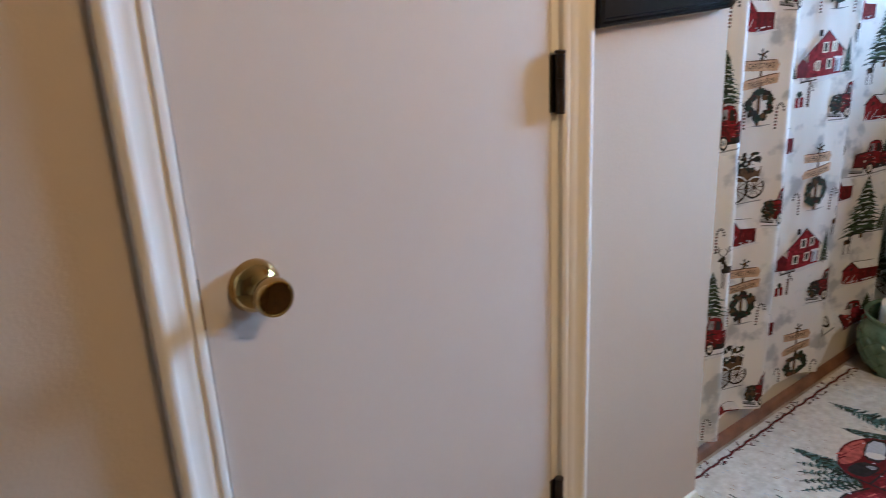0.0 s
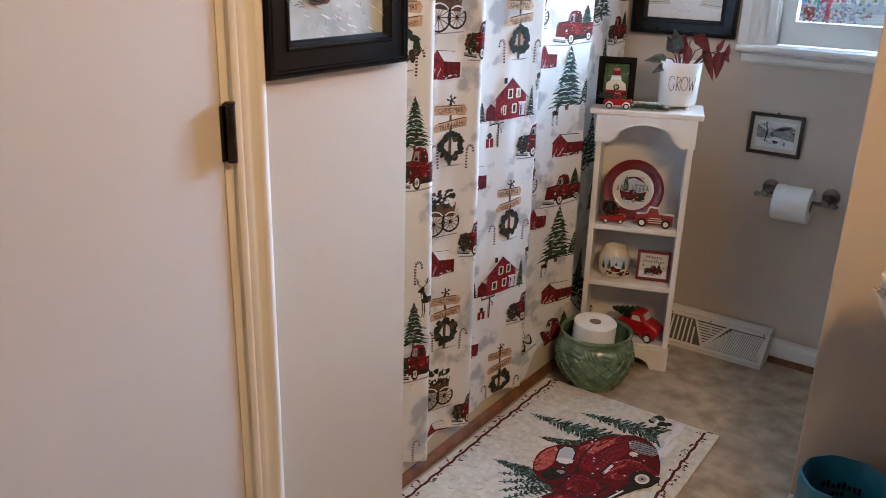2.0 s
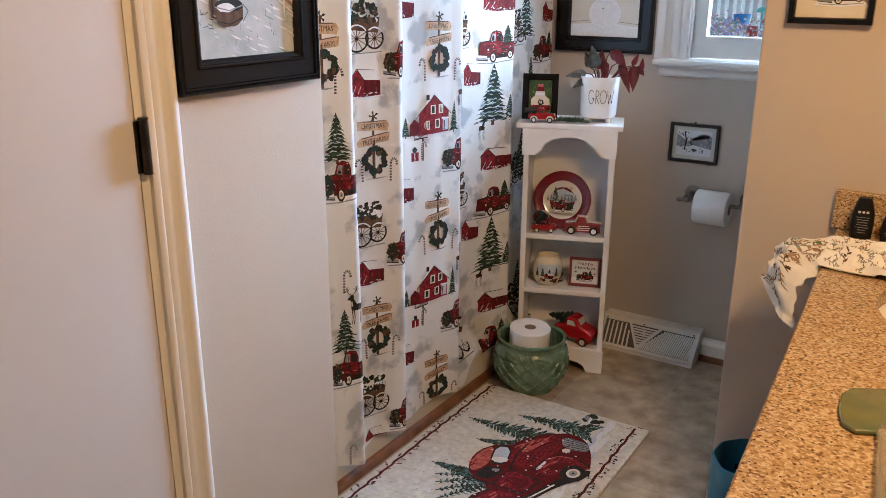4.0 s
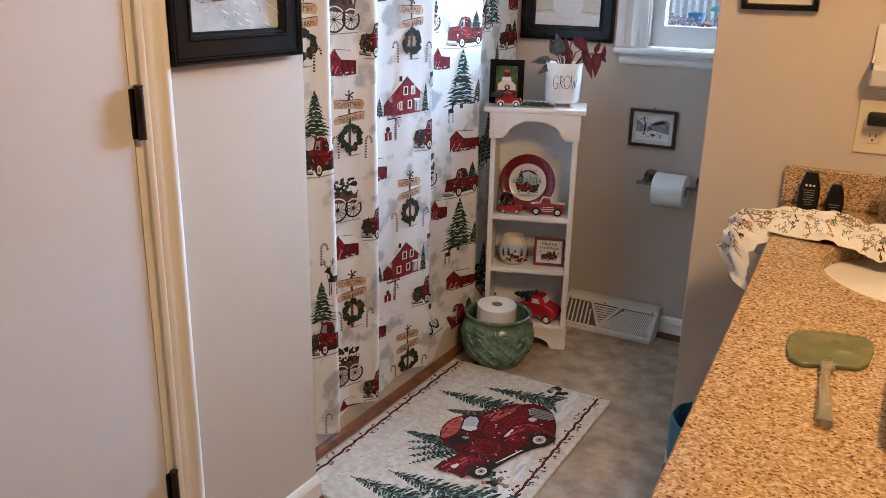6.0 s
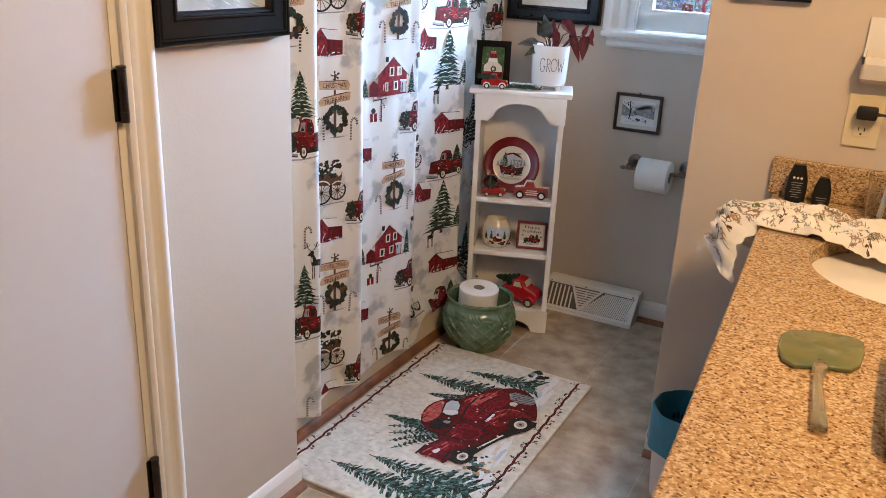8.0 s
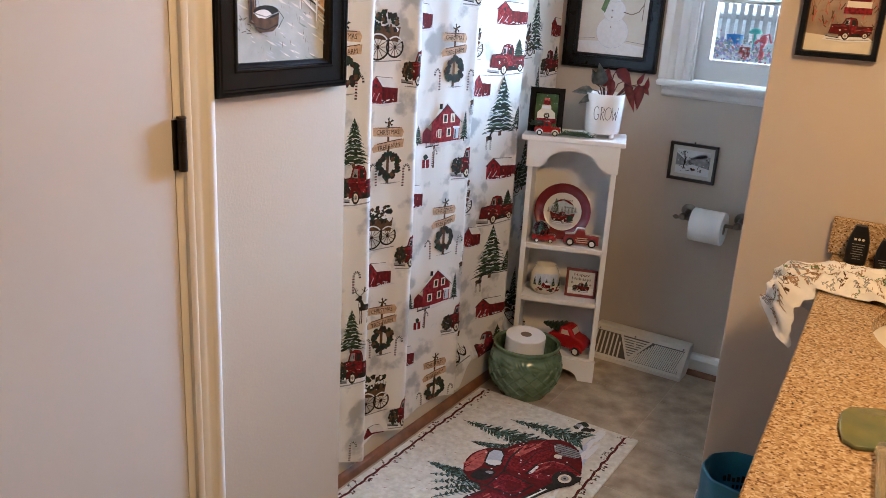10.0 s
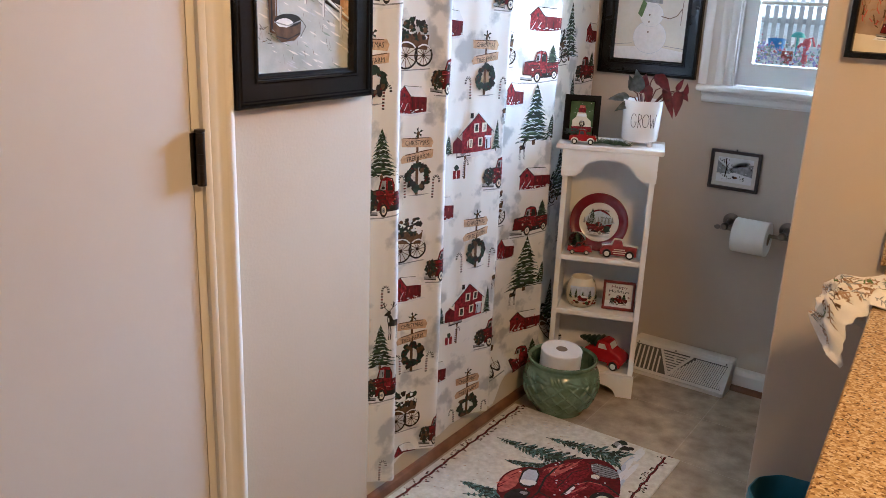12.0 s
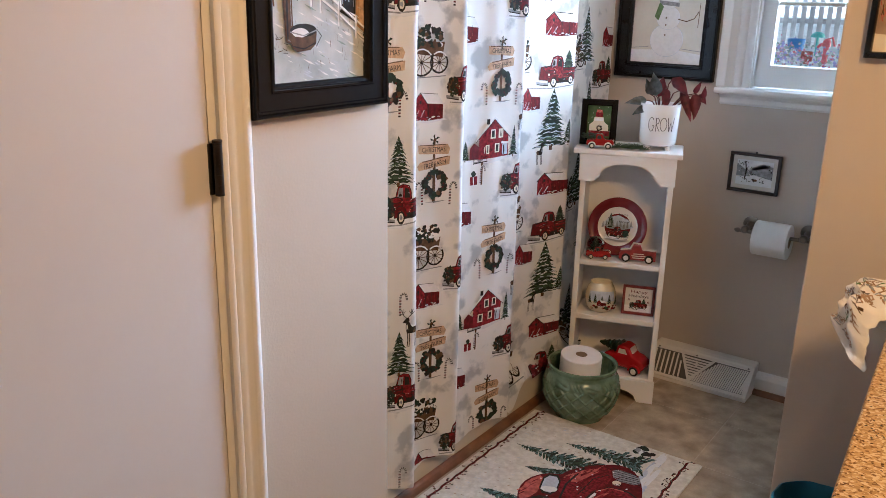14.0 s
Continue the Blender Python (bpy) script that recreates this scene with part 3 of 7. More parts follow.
class Art:
    """A drawing made of flat polygons in metres; each later shape lies over the earlier ones."""
    def __init__(self, seed=1):
        self.shapes = []
        self.rnd = random.Random(seed)

    def poly(self, ink_no, pts):
        self.shapes.append((ink_no, [tuple(p) for p in pts]))

    def rect(self, ink_no, x0, y0, x1, y1):
        self.poly(ink_no, ((x0, y0), (x1, y0), (x1, y1), (x0, y1)))

    def disc(self, ink_no, x, y, r, ry=None, n=14, rough=0.0):
        ry = ry or r
        self.poly(ink_no, [(x + r * (1 + rough * self.rnd.uniform(-1, 1)) * math.cos(2 * math.pi * k / n), y + ry * (1 + rough * self.rnd.uniform(-1, 1)) * math.sin(2 * math.pi * k / n)) for k in range(n)])

    def line(self, ink_no, pts, w):
        for (x0, y0), (x1, y1) in zip(pts, pts[1:]):
            d = math.hypot(x1 - x0, y1 - y0) or 1
            nx, ny = -(y1 - y0) / d * w / 2, (x1 - x0) / d * w / 2
            self.poly(ink_no, ((x0 - nx, y0 - ny), (x1 - nx, y1 - ny), (x1 + nx, y1 + ny), (x0 + nx, y0 + ny)))

    def ring(self, ink_no, x, y, r, w, n=18):
        pts = [(x + r * math.cos(2 * math.pi * k / n), y + r * math.sin(2 * math.pi * k / n)) for k in range(n + 1)]
        self.line(ink_no, pts, w)

    def fir(self, x, y, w, h, tiers=6, snow=True, dark=DGRN, light=GRN):
        """A fir of overlapping ragged skirts with snow along their hems, base centre at (x, y)."""
        r = self.rnd
        n = tiers + 4
        self.rect(BRN, x - w * 0.04, y - h * 0.05, x + w * 0.04, y + h * 0.1)
        for k in range(n):
            b, t = y + h * (k / n) * 0.94, y + h * min(1.0, (k + 2.1) / n)
            ww = w * 0.5 * (1 - k / (n + 0.2)) ** 0.9 * r.uniform(0.92, 1.06)
            drop = h * 0.40 / n
            hem_ = []
            for i in range(9):
                f = -1 + i / 4
                hem_.append((x + ww * f * r.uniform(0.93, 1.05), b + drop * (1.1 - abs(f)) * 0.5 + (drop * 0.55 if i % 2 else 0) * r.uniform(0.5, 1.2)))
            self.poly(light if k % 3 == 1 else dark, hem_ + [(x + ww * 0.42, b + (t - b) * 0.55), (x, t), (x - ww * 0.42, b + (t - b) * 0.55)])
            if snow:
                for p, q in zip(hem_, hem_[1:]):
                    if r.random() < 0.6:
                        lift_ = drop * r.uniform(0.25, 0.9)
                        self.line(r.choice((SNOW, PALE, SNOW, MIST)), ((p[0] * 0.96 + x * 0.04, p[1] + lift_), (q[0] * 0.96 + x * 0.04, q[1] + lift_)), w * r.uniform(0.012, 0.026))
            for i in range(9):
                f = r.uniform(-0.85, 0.85)
                px, py, d = x + ww * f, b + drop * r.uniform(0.4, 2.2), min(ww, w * 0.35) * r.uniform(0.08, 0.22)
                c = r.choice((BLK, BLK, MOSS)) if not snow else r.choice((SNOW, PALE, BLK, BLK, MIST, MOSS, GRN, PALE))
                self.poly(c, ((px - d, py - d * 0.35), (px, py - d * 0.05), (px + d, py - d * 0.4), (px + d * 0.1, py + d * 0.22)))

    def spruce(self, tip, base, w, n=17):
        """A painted spruce: drooping boughs of small overlapping needles on both sides of a stem."""
        r = self.rnd
        ax, ay = base[0] - tip[0], base[1] - tip[1]
        L = math.hypot(ax, ay)
        ax, ay = ax / L, ay / L
        at = lambda f, o: (tip[0] + ax * f * L - ay * o, tip[1] + ay * f * L + ax * o)
        self.line(DGRN, (at(-0.06, 0), at(0.3, 0), at(1, 0)), 0.0035)
        for k in range(n):
            f = 0.03 + 0.95 * k / (n - 1)
            for side in (-1, 1):
                reach = w * 0.5 * (f ** 0.85) * r.uniform(0.65, 1.12) + 0.003
                back = reach * r.uniform(0.10, 0.75)
                m = 2 + int(reach / 0.0075)
                for i in range(m):
                    g = (i + 0.6) / m
                    cx, cy = at(f + back * g / L, side * reach * g)
                    d = r.uniform(0.0105, 0.0175) * (1.1 - 0.35 * g) * (0.55 + 0.45 * f)
                    t = math.atan2(ay, ax) + side * r.uniform(0.3, 1.5)
                    c = r.choice((DGRN, DGRN, DGRN, TEAL, GRN, BLK, TEAL, TEAL, GRN, MIST))
                    self.poly(c, [(cx + d * u * math.cos(t) - d * v * math.sin(t), cy + d * u * math.sin(t) + d * v * math.cos(t)) for u, v in ((-0.9, 0), (-0.2, 0.42), (1.15, 0.05), (0.1, -0.40))])

    def barn(self, x, y, w, h, windows=True):
        r = self.rnd
        m = x - w * 0.06
        self.poly(SNOW, ((x - w * 0.62, y - h * 0.06), (x, y - h * 0.16), (x + w * 0.66, y - h * 0.05), (x + w * 0.4, y + h * 0.08), (x - w * 0.45, y + h * 0.1)))
        self.poly(RED, ((x - w / 2, y), (m, y - h * 0.06), (m, y + h * 0.62), (x - w * 0.28, y + h * 0.98), (x - w / 2, y + h * 0.66)))
        self.poly(DRED, ((m, y - h * 0.06), (x + w / 2, y), (x + w / 2, y + h * 0.56), (m, y + h * 0.62)))
        self.poly(SNOW, ((x - w * 0.30, y + h), (x + w * 0.30, y + h * 0.92), (x + w * 0.54, y + h * 0.53), (m + w * 0.01, y + h * 0.60)))
        self.line(BLK, ((x - w * 0.53, y + h * 0.63), (x - w * 0.29, y + h), (m, y + h * 0.60)), w * 0.022)
        self.line(BLK, ((x - w * 0.29, y + h), (x + w * 0.30, y + h * 0.93)), w * 0.015)
        for k in range(5):
            xx = m + (x + w / 2 - m) * (k + 0.5) / 5
            self.line(RED if k % 2 else BLK, ((xx, y - h * 0.02), (xx, y + h * 0.55)), w * 0.012)
        for k in range(2):
            self.line(SNOW, ((x - w * 0.44 + k * w * 0.18, y + h * 0.08), (x - w * 0.33 + k * w * 0.18, y + h * 0.36)), w * 0.014)
            self.line(BLK, ((x - w * 0.33 + k * w * 0.18, y + h * 0.06), (x - w * 0.44 + k * w * 0.18, y + h * 0.36)), w * 0.014)
        for k in range(18):
            px, py = x + w * r.uniform(-0.5, 0.5), y + h * r.uniform(-0.06, 0.10)
            self.disc(r.choice((SNOW, SNOW, PALE)), px, py, w * r.uniform(0.015, 0.05), h * r.uniform(0.01, 0.03), 6, 0.3)
        for k in range(14):
            px, py = x + w * r.uniform(-0.48, 0.46), y + h * r.uniform(0.08, 0.55)
            self.line(r.choice((BLK, DRED, PINK)), ((px, py), (px, py + h * r.uniform(0.05, 0.16))), w * 0.010)
        self.rect(BLK, x - w * 0.31, y + h * 0.58, x - w * 0.25, y + h * 0.72)

    def house(self, x, y, w, h):
        self.poly(SNOW, ((x - w * 0.7, y - h * 0.04), (x, y - h * 0.16), (x + w * 0.7, y - h * 0.02), (x, y + h * 0.1)))
        self.fir(x - w * 0.62, y - h * 0.03, w * 0.30, h * 0.52, 5)
        self.fir(x + w * 0.56, y - h * 0.02, w * 0.26, h * 0.82, 6)
        self.poly(DRED, ((x - w * 0.52, y), (x - w * 0.3, y - h * 0.02), (x - w * 0.3, y + h * 0.3), (x - w * 0.42, y + h * 0.42), (x - w * 0.52, y + h * 0.28)))
        self.poly(RED, ((x - w * 0.3, y - h * 0.03), (x + w * 0.42, y), (x + w * 0.42, y + h * 0.55), (x + w * 0.05, y + h), (x - w * 0.3, y + h * 0.52)))
        self.line(SNOW, ((x - w * 0.37, y + h * 0.46), (x + w * 0.05, y + h * 1.04), (x + w * 0.48, y + h * 0.50)), w * 0.035)
        self.line(BLK, ((x - w * 0.37, y + h * 0.43), (x + w * 0.05, y + h * 1.0), (x + w * 0.48, y + h * 0.47)), w * 0.014)
        self.rect(BLK, x - w * 0.14, y + h * 0.88, x - w * 0.07, y + h * 1.02)
        for wx, wy in ((-0.18, 0.1), (0.07, 0.12), (-0.04, 0.5), (0.16, 0.5)):
            self.rect(CREAM, x + w * wx, y + h * wy, x + w * (wx + 0.12), y + h * (wy + 0.24))
            self.rect(BLK, x + w * (wx + 0.025), y + h * (wy + 0.03), x + w * (wx + 0.095), y + h * (wy + 0.21))
            self.disc(GRN, x + w * (wx + 0.06), y + h * (wy + 0.08), w * 0.022, n=7)
        self.rect(PALE, x + w * 0.27, y + h * 0.04, x + w * 0.40, y + h * 0.34)
        self.rect(BLK, x + w * 0.29, y + h * 0.05, x + w * 0.32, y + h * 0.3)
        self.line(SNOW, ((x + w * 0.24, y + h * 0.37), (x + w * 0.45, y + h * 0.35)), h * 0.05)

    def wreath(self, x, y, r):
        rnd = self.rnd
        self.line(BRN, ((x, y - r * 1.5), (x, y + r * 1.5)), r * 0.16)
        for k in range(46):
            a = 2 * math.pi * k / 23
            rr = r * rnd.uniform(0.62, 1.02)
            self.disc(rnd.choice((DGRN, BLK, DGRN, BLK, BRN, DGRN)), x + rr * math.cos(a), y + rr * math.sin(a), r * rnd.uniform(0.17, 0.27), n=6, rough=0.35)
        for k in range(6):
            a = rnd.uniform(0, 6.28)
            self.disc(DRED, x + r * 0.82 * math.cos(a), y + r * 0.82 * math.sin(a), r * 0.07, n=6)

    def lettering(self, text, x, y, height, turn=0.0, ink_no=BRN, width=None):
        curve = bpy.data.curves.new("lettering", "FONT")
        curve.body, curve.size, curve.align_x, curve.resolution_u = text, height, "CENTER", 2
        ob = bpy.data.objects.new("lettering", curve)
        me = bpy.data.meshes.new_from_object(ob)
        span = (max(v.co.x for v in me.vertices) - min(v.co.x for v in me.vertices)) or 1
        k = (width / span) if width else 1
        c, s = math.cos(turn), math.sin(turn)
        for p in me.polygons:
            pts = [me.vertices[i].co for i in p.vertices]
            self.poly(ink_no, [(x + k * q.x * c - q.y * s, y + k * q.x * s + q.y * c) for q in pts])
        bpy.data.objects.remove(ob)
        bpy.data.meshes.remove(me)
        bpy.data.curves.remove(curve)

    def sign(self, x, y):
        self.line(BRN, ((x, y - 0.085), (x, y + 0.075)), 0.007)
        self.poly(TAN, ((x - 0.046, y + 0.042), (x + 0.042, y + 0.036), (x + 0.047, y + 0.050), (x + 0.040, y + 0.062), (x - 0.048, y + 0.064)))
        self.line(BRN, ((x - 0.042, y + 0.063), (x + 0.034, y + 0.061)), 0.0025)
        self.lettering("CHRISTMAS", x - 0.002, y + 0.0445, 0.018, -0.03, BLK, 0.070)
        self.poly(TAN, ((x - 0.046, y - 0.001), (x + 0.045, y + 0.010), (x + 0.047, y + 0.032), (x - 0.042, y + 0.020), (x - 0.050, y + 0.010)))
        self.line(BRN, ((x - 0.036, y + 0.021), (x + 0.041, y + 0.031)), 0.0025)
        self.lettering("TREE FARM", x + 0.001, y + 0.0075, 0.017, 0.12, BLK, 0.070)
        for a in range(5):
            t = a * 1.2566 + 0.3
            self.poly(DGRN, ((x, y + 0.074), (x + 0.016 * math.cos(t), y + 0.076 + 0.014 * math.sin(t)), (x + 0.012 * math.cos(t + 0.5), y + 0.076 + 0.011 * math.sin(t + 0.5))))
        self.disc(BRN, x, y + 0.075, 0.005, n=8)
        self.wreath(x + 0.001, y - 0.036, 0.034)
        self.poly(GREY, ((x - 0.03, y - 0.084), (x + 0.04, y - 0.083), (x + 0.01, y - 0.087)))

    def cane(self, x, y, h=0.062, flip=1):
        pts = [(x, y - h / 2), (x + flip * h * 0.02, y + h * 0.22)]
        for k in range(7):
            a = math.pi * k / 6
            pts.append((x + flip * (h * 0.14 - h * 0.14 * math.cos(a)) + flip * h * 0.02, y + h * 0.25 + h * 0.2 * math.sin(a)))
        pts.append((x + flip * h * 0.31, y + h * 0.12))
        self.line(SNOW, pts, h * 0.10)
        for (x0, y0), (x1, y1) in zip(pts, pts[1:]):
            n = max(1, int(math.hypot(x1 - x0, y1 - y0) / (h * 0.12)))
            for k in range(n):
                f0, f1 = (k + 0.1) / n, (k + 0.62) / n
                self.line((BLK, DRED)[k % 2], ((x0 + (x1 - x0) * f0, y0 + (y1 - y0) * f0), (x0 + (x1 - x0) * f1, y0 + (y1 - y0) * f1)), h * 0.10)

    def wheel(self, x, y, r, ry=None):
        self.disc(BLK, x, y, r, ry)
        self.disc(CREAM, x, y, r * 0.66, (ry or r) * 0.66)
        self.disc(GREY, x, y, r * 0.40, (ry or r) * 0.40, 10)
        self.disc(BLK, x, y, r * 0.14, (ry or r) * 0.14, 8)

    def truck(self, x, y, w, h, load=False, wreath=True, flip=1):
        """An old pickup seen three-quarter on, nose to the left; y is the ground."""
        f = lambda u, v: (x + flip * u * w, y + v * h)
        def P(c, *q):
            self.poly(c, [f(*p) for p in q])
            if c in (RED, DRED):
                self.line(BLK, [f(*p) for p in q + q[:1]], w * 0.014)
        P(SNOW, (-0.6, -0.05), (0.0, -0.12), (0.6, 0.0), (0.5, 0.14), (-0.5, 0.14))
        self.line(GREY, (f(-0.5, 0.0), f(-0.1, -0.03), f(0.5, 0.05)), h * 0.035)
        if load:
            cx, cy = f(0.32, 0.50)
            self.fir(cx, cy, w * 0.44, h * 0.66, 5, False)
        P(BLK, (-0.16, 0.10), (0.46, 0.16), (0.50, 0.36), (-0.10, 0.36))
        P(DRED, (0.12, 0.26), (0.53, 0.32), (0.53, 0.62), (0.12, 0.60))
        P(RED, (0.14, 0.40), (0.52, 0.44), (0.52, 0.54), (0.14, 0.52))
        P(RED, (-0.18, 0.26), (0.18, 0.26), (0.18, 0.78), (0.13, 0.94), (0.00, 0.98), (-0.11, 0.93), (-0.18, 0.64))
        P(BLK, (0.03, 0.64), (0.15, 0.64), (0.13, 0.86), (0.04, 0.89))
        P(GREY, (-0.14, 0.66), (-0.01, 0.66), (0.00, 0.89), (-0.09, 0.89))
        P(BLK, (-0.12, 0.68), (-0.03, 0.68), (-0.03, 0.82), (-0.09, 0.84))
        P(DRED, (-0.46, 0.26), (-0.18, 0.22), (0.00, 0.30), (-0.02, 0.62), (-0.14, 0.68), (-0.42, 0.64))
        P(RED, (-0.38, 0.60), (-0.30, 0.52), (-0.06, 0.54), (-0.04, 0.62), (-0.14, 0.67))
        P(DRED, (-0.22, 0.16), (-0.19, 0.36), (-0.10, 0.45), (0.03, 0.40), (0.09, 0.18))
        P(DRED, (0.26, 0.20), (0.29, 0.40), (0.38, 0.44), (0.48, 0.38), (0.50, 0.24))
        self.wheel(*f(-0.06, 0.16), w * 0.088, h * 0.17)
        self.wheel(*f(0.39, 0.22), w * 0.070, h * 0.14)
        P(GREY, (-0.54, 0.13), (-0.20, 0.07), (-0.20, 0.13), (-0.54, 0.20))
        P(BLK, (-0.53, 0.10), (-0.20, 0.04), (-0.20, 0.07), (-0.53, 0.13))
        self.disc(CREAM, *f(-0.20, 0.40), w * 0.025, h * 0.04, 8)
        if wreath:
            cx, cy = f(-0.36, 0.42)
            for k in range(40):
                a, q = k * 2.399, math.sqrt((k + 0.5) / 40)
                self.disc(self.rnd.choice((BLK, BLK, DGRN, BRN, DGRN)), cx + w * 0.15 * q * math.cos(a), cy + h * 0.27 * q * math.sin(a), w * 0.034, h * 0.05, 6, 0.45)
            for k in range(6):
                self.disc(self.rnd.choice((GREY, SNOW, DRED)), cx + w * self.rnd.uniform(-0.1, 0.1), cy + h * self.rnd.uniform(-0.2, 0.2), w * 0.010, n=5)
        for k in range(26):
            u, v = self.rnd.uniform(-0.30, 0.50), self.rnd.uniform(0.28, 0.62)
            self.line(self.rnd.choice((BLK, DRED, DRED, PINK, BLK)), (f(u, v), f(u + self.rnd.uniform(0.03, 0.12), v + self.rnd.uniform(-0.03, 0.03))), h * self.rnd.uniform(0.010, 0.028))
        for k in range(14):
            px, py = f(self.rnd.uniform(-0.4, 0.5), self.rnd.uniform(0.2, 0.95))
            self.disc(SNOW, px, py, w * self.rnd.uniform(0.005, 0.012), n=5)

    def cart(self, x, y, w, h):
        self.poly(BRN, ((x - w * 0.42, y - h * 0.02), (x + w * 0.40, y - h * 0.10), (x + w * 0.46, y + h * 0.2), (x - w * 0.46, y + h * 0.22)))
        for k in range(70):
            self.disc(self.rnd.choice((DGRN, BLK, BRN, BLK, DGRN, SNOW)), x + self.rnd.uniform(-0.45, 0.4) * w, y + h * self.rnd.uniform(0.12, 0.5), w * self.rnd.uniform(0.03, 0.075), n=6, rough=0.5)
        for cx, r in ((-0.18, 0.30), (0.30, 0.24)):
            px, py = x + cx * w, y - h * 0.20
            for k in range(6):
                a = k * math.pi / 6
                self.line(BRN, ((px - r * w * math.cos(a), py - r * w * math.sin(a)), (px + r * w * math.cos(a), py + r * w * math.sin(a))), w * 0.018)
            self.ring(BLK, px, py, r * w, w * 0.045)
            self.line(SNOW, [(px + r * w * 1.02 * math.cos(a), py + r * w * 1.02 * math.sin(a)) for a in (0.6, 1.0, 1.4, 1.8, 2.3)], w * 0.035)
            self.disc(BLK, px, py, w * 0.04, n=8)
        self.line(GREY, ((x - w * 0.5, y - h * 0.5), (x + w * 0.5, y - h * 0.47)), h * 0.02)

    def deer(self, x, y, h, flip=1):
        f = lambda u, v: (x + flip * u * h, y + v * h)
        P = lambda c, *q: self.poly(c, [f(*p) for p in q])
        P(BLK, (-0.13, -0.10), (0.13, -0.11), (0.17, 0.00), (0.12, 0.05), (0.0, 0.06), (-0.07, 0.20), (-0.15, 0.19), (-0.16, 0.04))
        P(BRN, (0.02, -0.09), (0.12, -0.10), (0.15, 0.00), (0.08, 0.03))
        P(BLK, (-0.25, 0.19), (-0.14, 0.16), (-0.06, 0.22), (-0.07, 0.29), (-0.13, 0.31))
        P(SNOW, (-0.14, 0.0), (-0.10, 0.01), (-0.11, 0.13), (-0.14, 0.12))
        for u in (-0.12, -0.07, 0.09, 0.14):
            self.line(BLK, (f(u, -0.08), f(u + 0.015, -0.28), f(u - 0.005, -0.46)), h * 0.022)
        for s in (-1, 1):
            self.line(BLK, (f(-0.12, 0.28), f(-0.12 + s * 0.10, 0.38), f(-0.12 + s * 0.15, 0.52)), h * 0.018)
            for u, v in ((0.05, 0.48), (0.11, 0.53), (0.20, 0.44)):
                self.line(BLK, (f(-0.12 + s * 0.11, 0.39), f(-0.12 + s * u, v)), h * 0.014)

    def mailbox(self, x, y):
        self.line(BRN, ((x + 0.005, y - 0.038), (x + 0.006, y + 0.03)), 0.006)
        self.poly(GREY, ((x - 0.026, y + 0.024), (x + 0.024, y + 0.028), (x + 0.024, y + 0.042), (x - 0.026, y + 0.040)))
        self.rect(SNOW, x - 0.022, y + 0.028, x - 0.008, y + 0.038)
        self.line(BLK, ((x - 0.026, y + 0.023), (x + 0.024, y + 0.027)), 0.003)
        for k in range(9):
            self.disc(DGRN, x + self.rnd.uniform(-0.012, 0.014), y + 0.045 + self.rnd.uniform(-0.004, 0.008), 0.006, n=6, rough=0.4)
        self.rect(RED, x - 0.036, y - 0.036, x - 0.010, y - 0.012)
        self.rect(SNOW, x - 0.025, y - 0.036, x - 0.021, y - 0.012)
        self.disc(DGRN, x - 0.023, y - 0.006, 0.008, n=7, rough=0.4)
        self.cane(x + 0.001, y - 0.008, 0.05)

    def mesh(self, name, place, step=None, rows=None, gap=0.000010, base=0.0008, below=None):
        """Bring the drawing onto a surface: place(u, v, lift). step, rows: cut it along the surface's own lines."""
        bm = bmesh.new()
        for i, (c, pts) in enumerate(self.shapes):
            try:
                f = bm.faces.new([bm.verts.new((u, v, i * 0.001)) for u, v in pts])
                f.material_index = c
            except ValueError:
                pass
        bmesh.ops.triangulate(bm, faces=[f for f in bm.faces if len(f.verts) > 4])
        if step:
            us = [v.co.x for v in bm.verts]
            for k in range(math.ceil(min(us) / step), math.floor(max(us) / step) + 1):
                bmesh.ops.bisect_plane(bm, geom=bm.verts[:] + bm.edges[:] + bm.faces[:], plane_co=(k * step, 0, 0), plane_no=(1, 0, 0))
            vs = [v.co.y for v in bm.verts]
            for k in range(math.ceil(min(vs) / rows), math.floor(max(vs) / rows) + 1):
                bmesh.ops.bisect_plane(bm, geom=bm.verts[:] + bm.edges[:] + bm.faces[:], plane_co=(0, k * rows, 0), plane_no=(0, 1, 0))
        if below is not None:
            bmesh.ops.bisect_plane(bm, geom=bm.verts[:] + bm.edges[:] + bm.faces[:], plane_co=(0, below, 0), plane_no=(0, 1, 0), clear_inner=True)
        for v in bm.verts:
            v.co = place(v.co.x, v.co.y, base + v.co.z / 0.001 * gap)
        used = sorted({f.material_index for f in bm.faces})
        for f in bm.faces:
            f.material_index = used.index(f.material_index)
        me = bpy.data.meshes.new(name)
        bm.to_mesh(me)
        bm.free()
        for k in used:
            me.materials.append(INK[k])
        return me


def printed(name, art, place, parent, **kw):
    ob = new(name, art.mesh(name, place, **kw))
    ob.parent = parent
    return ob


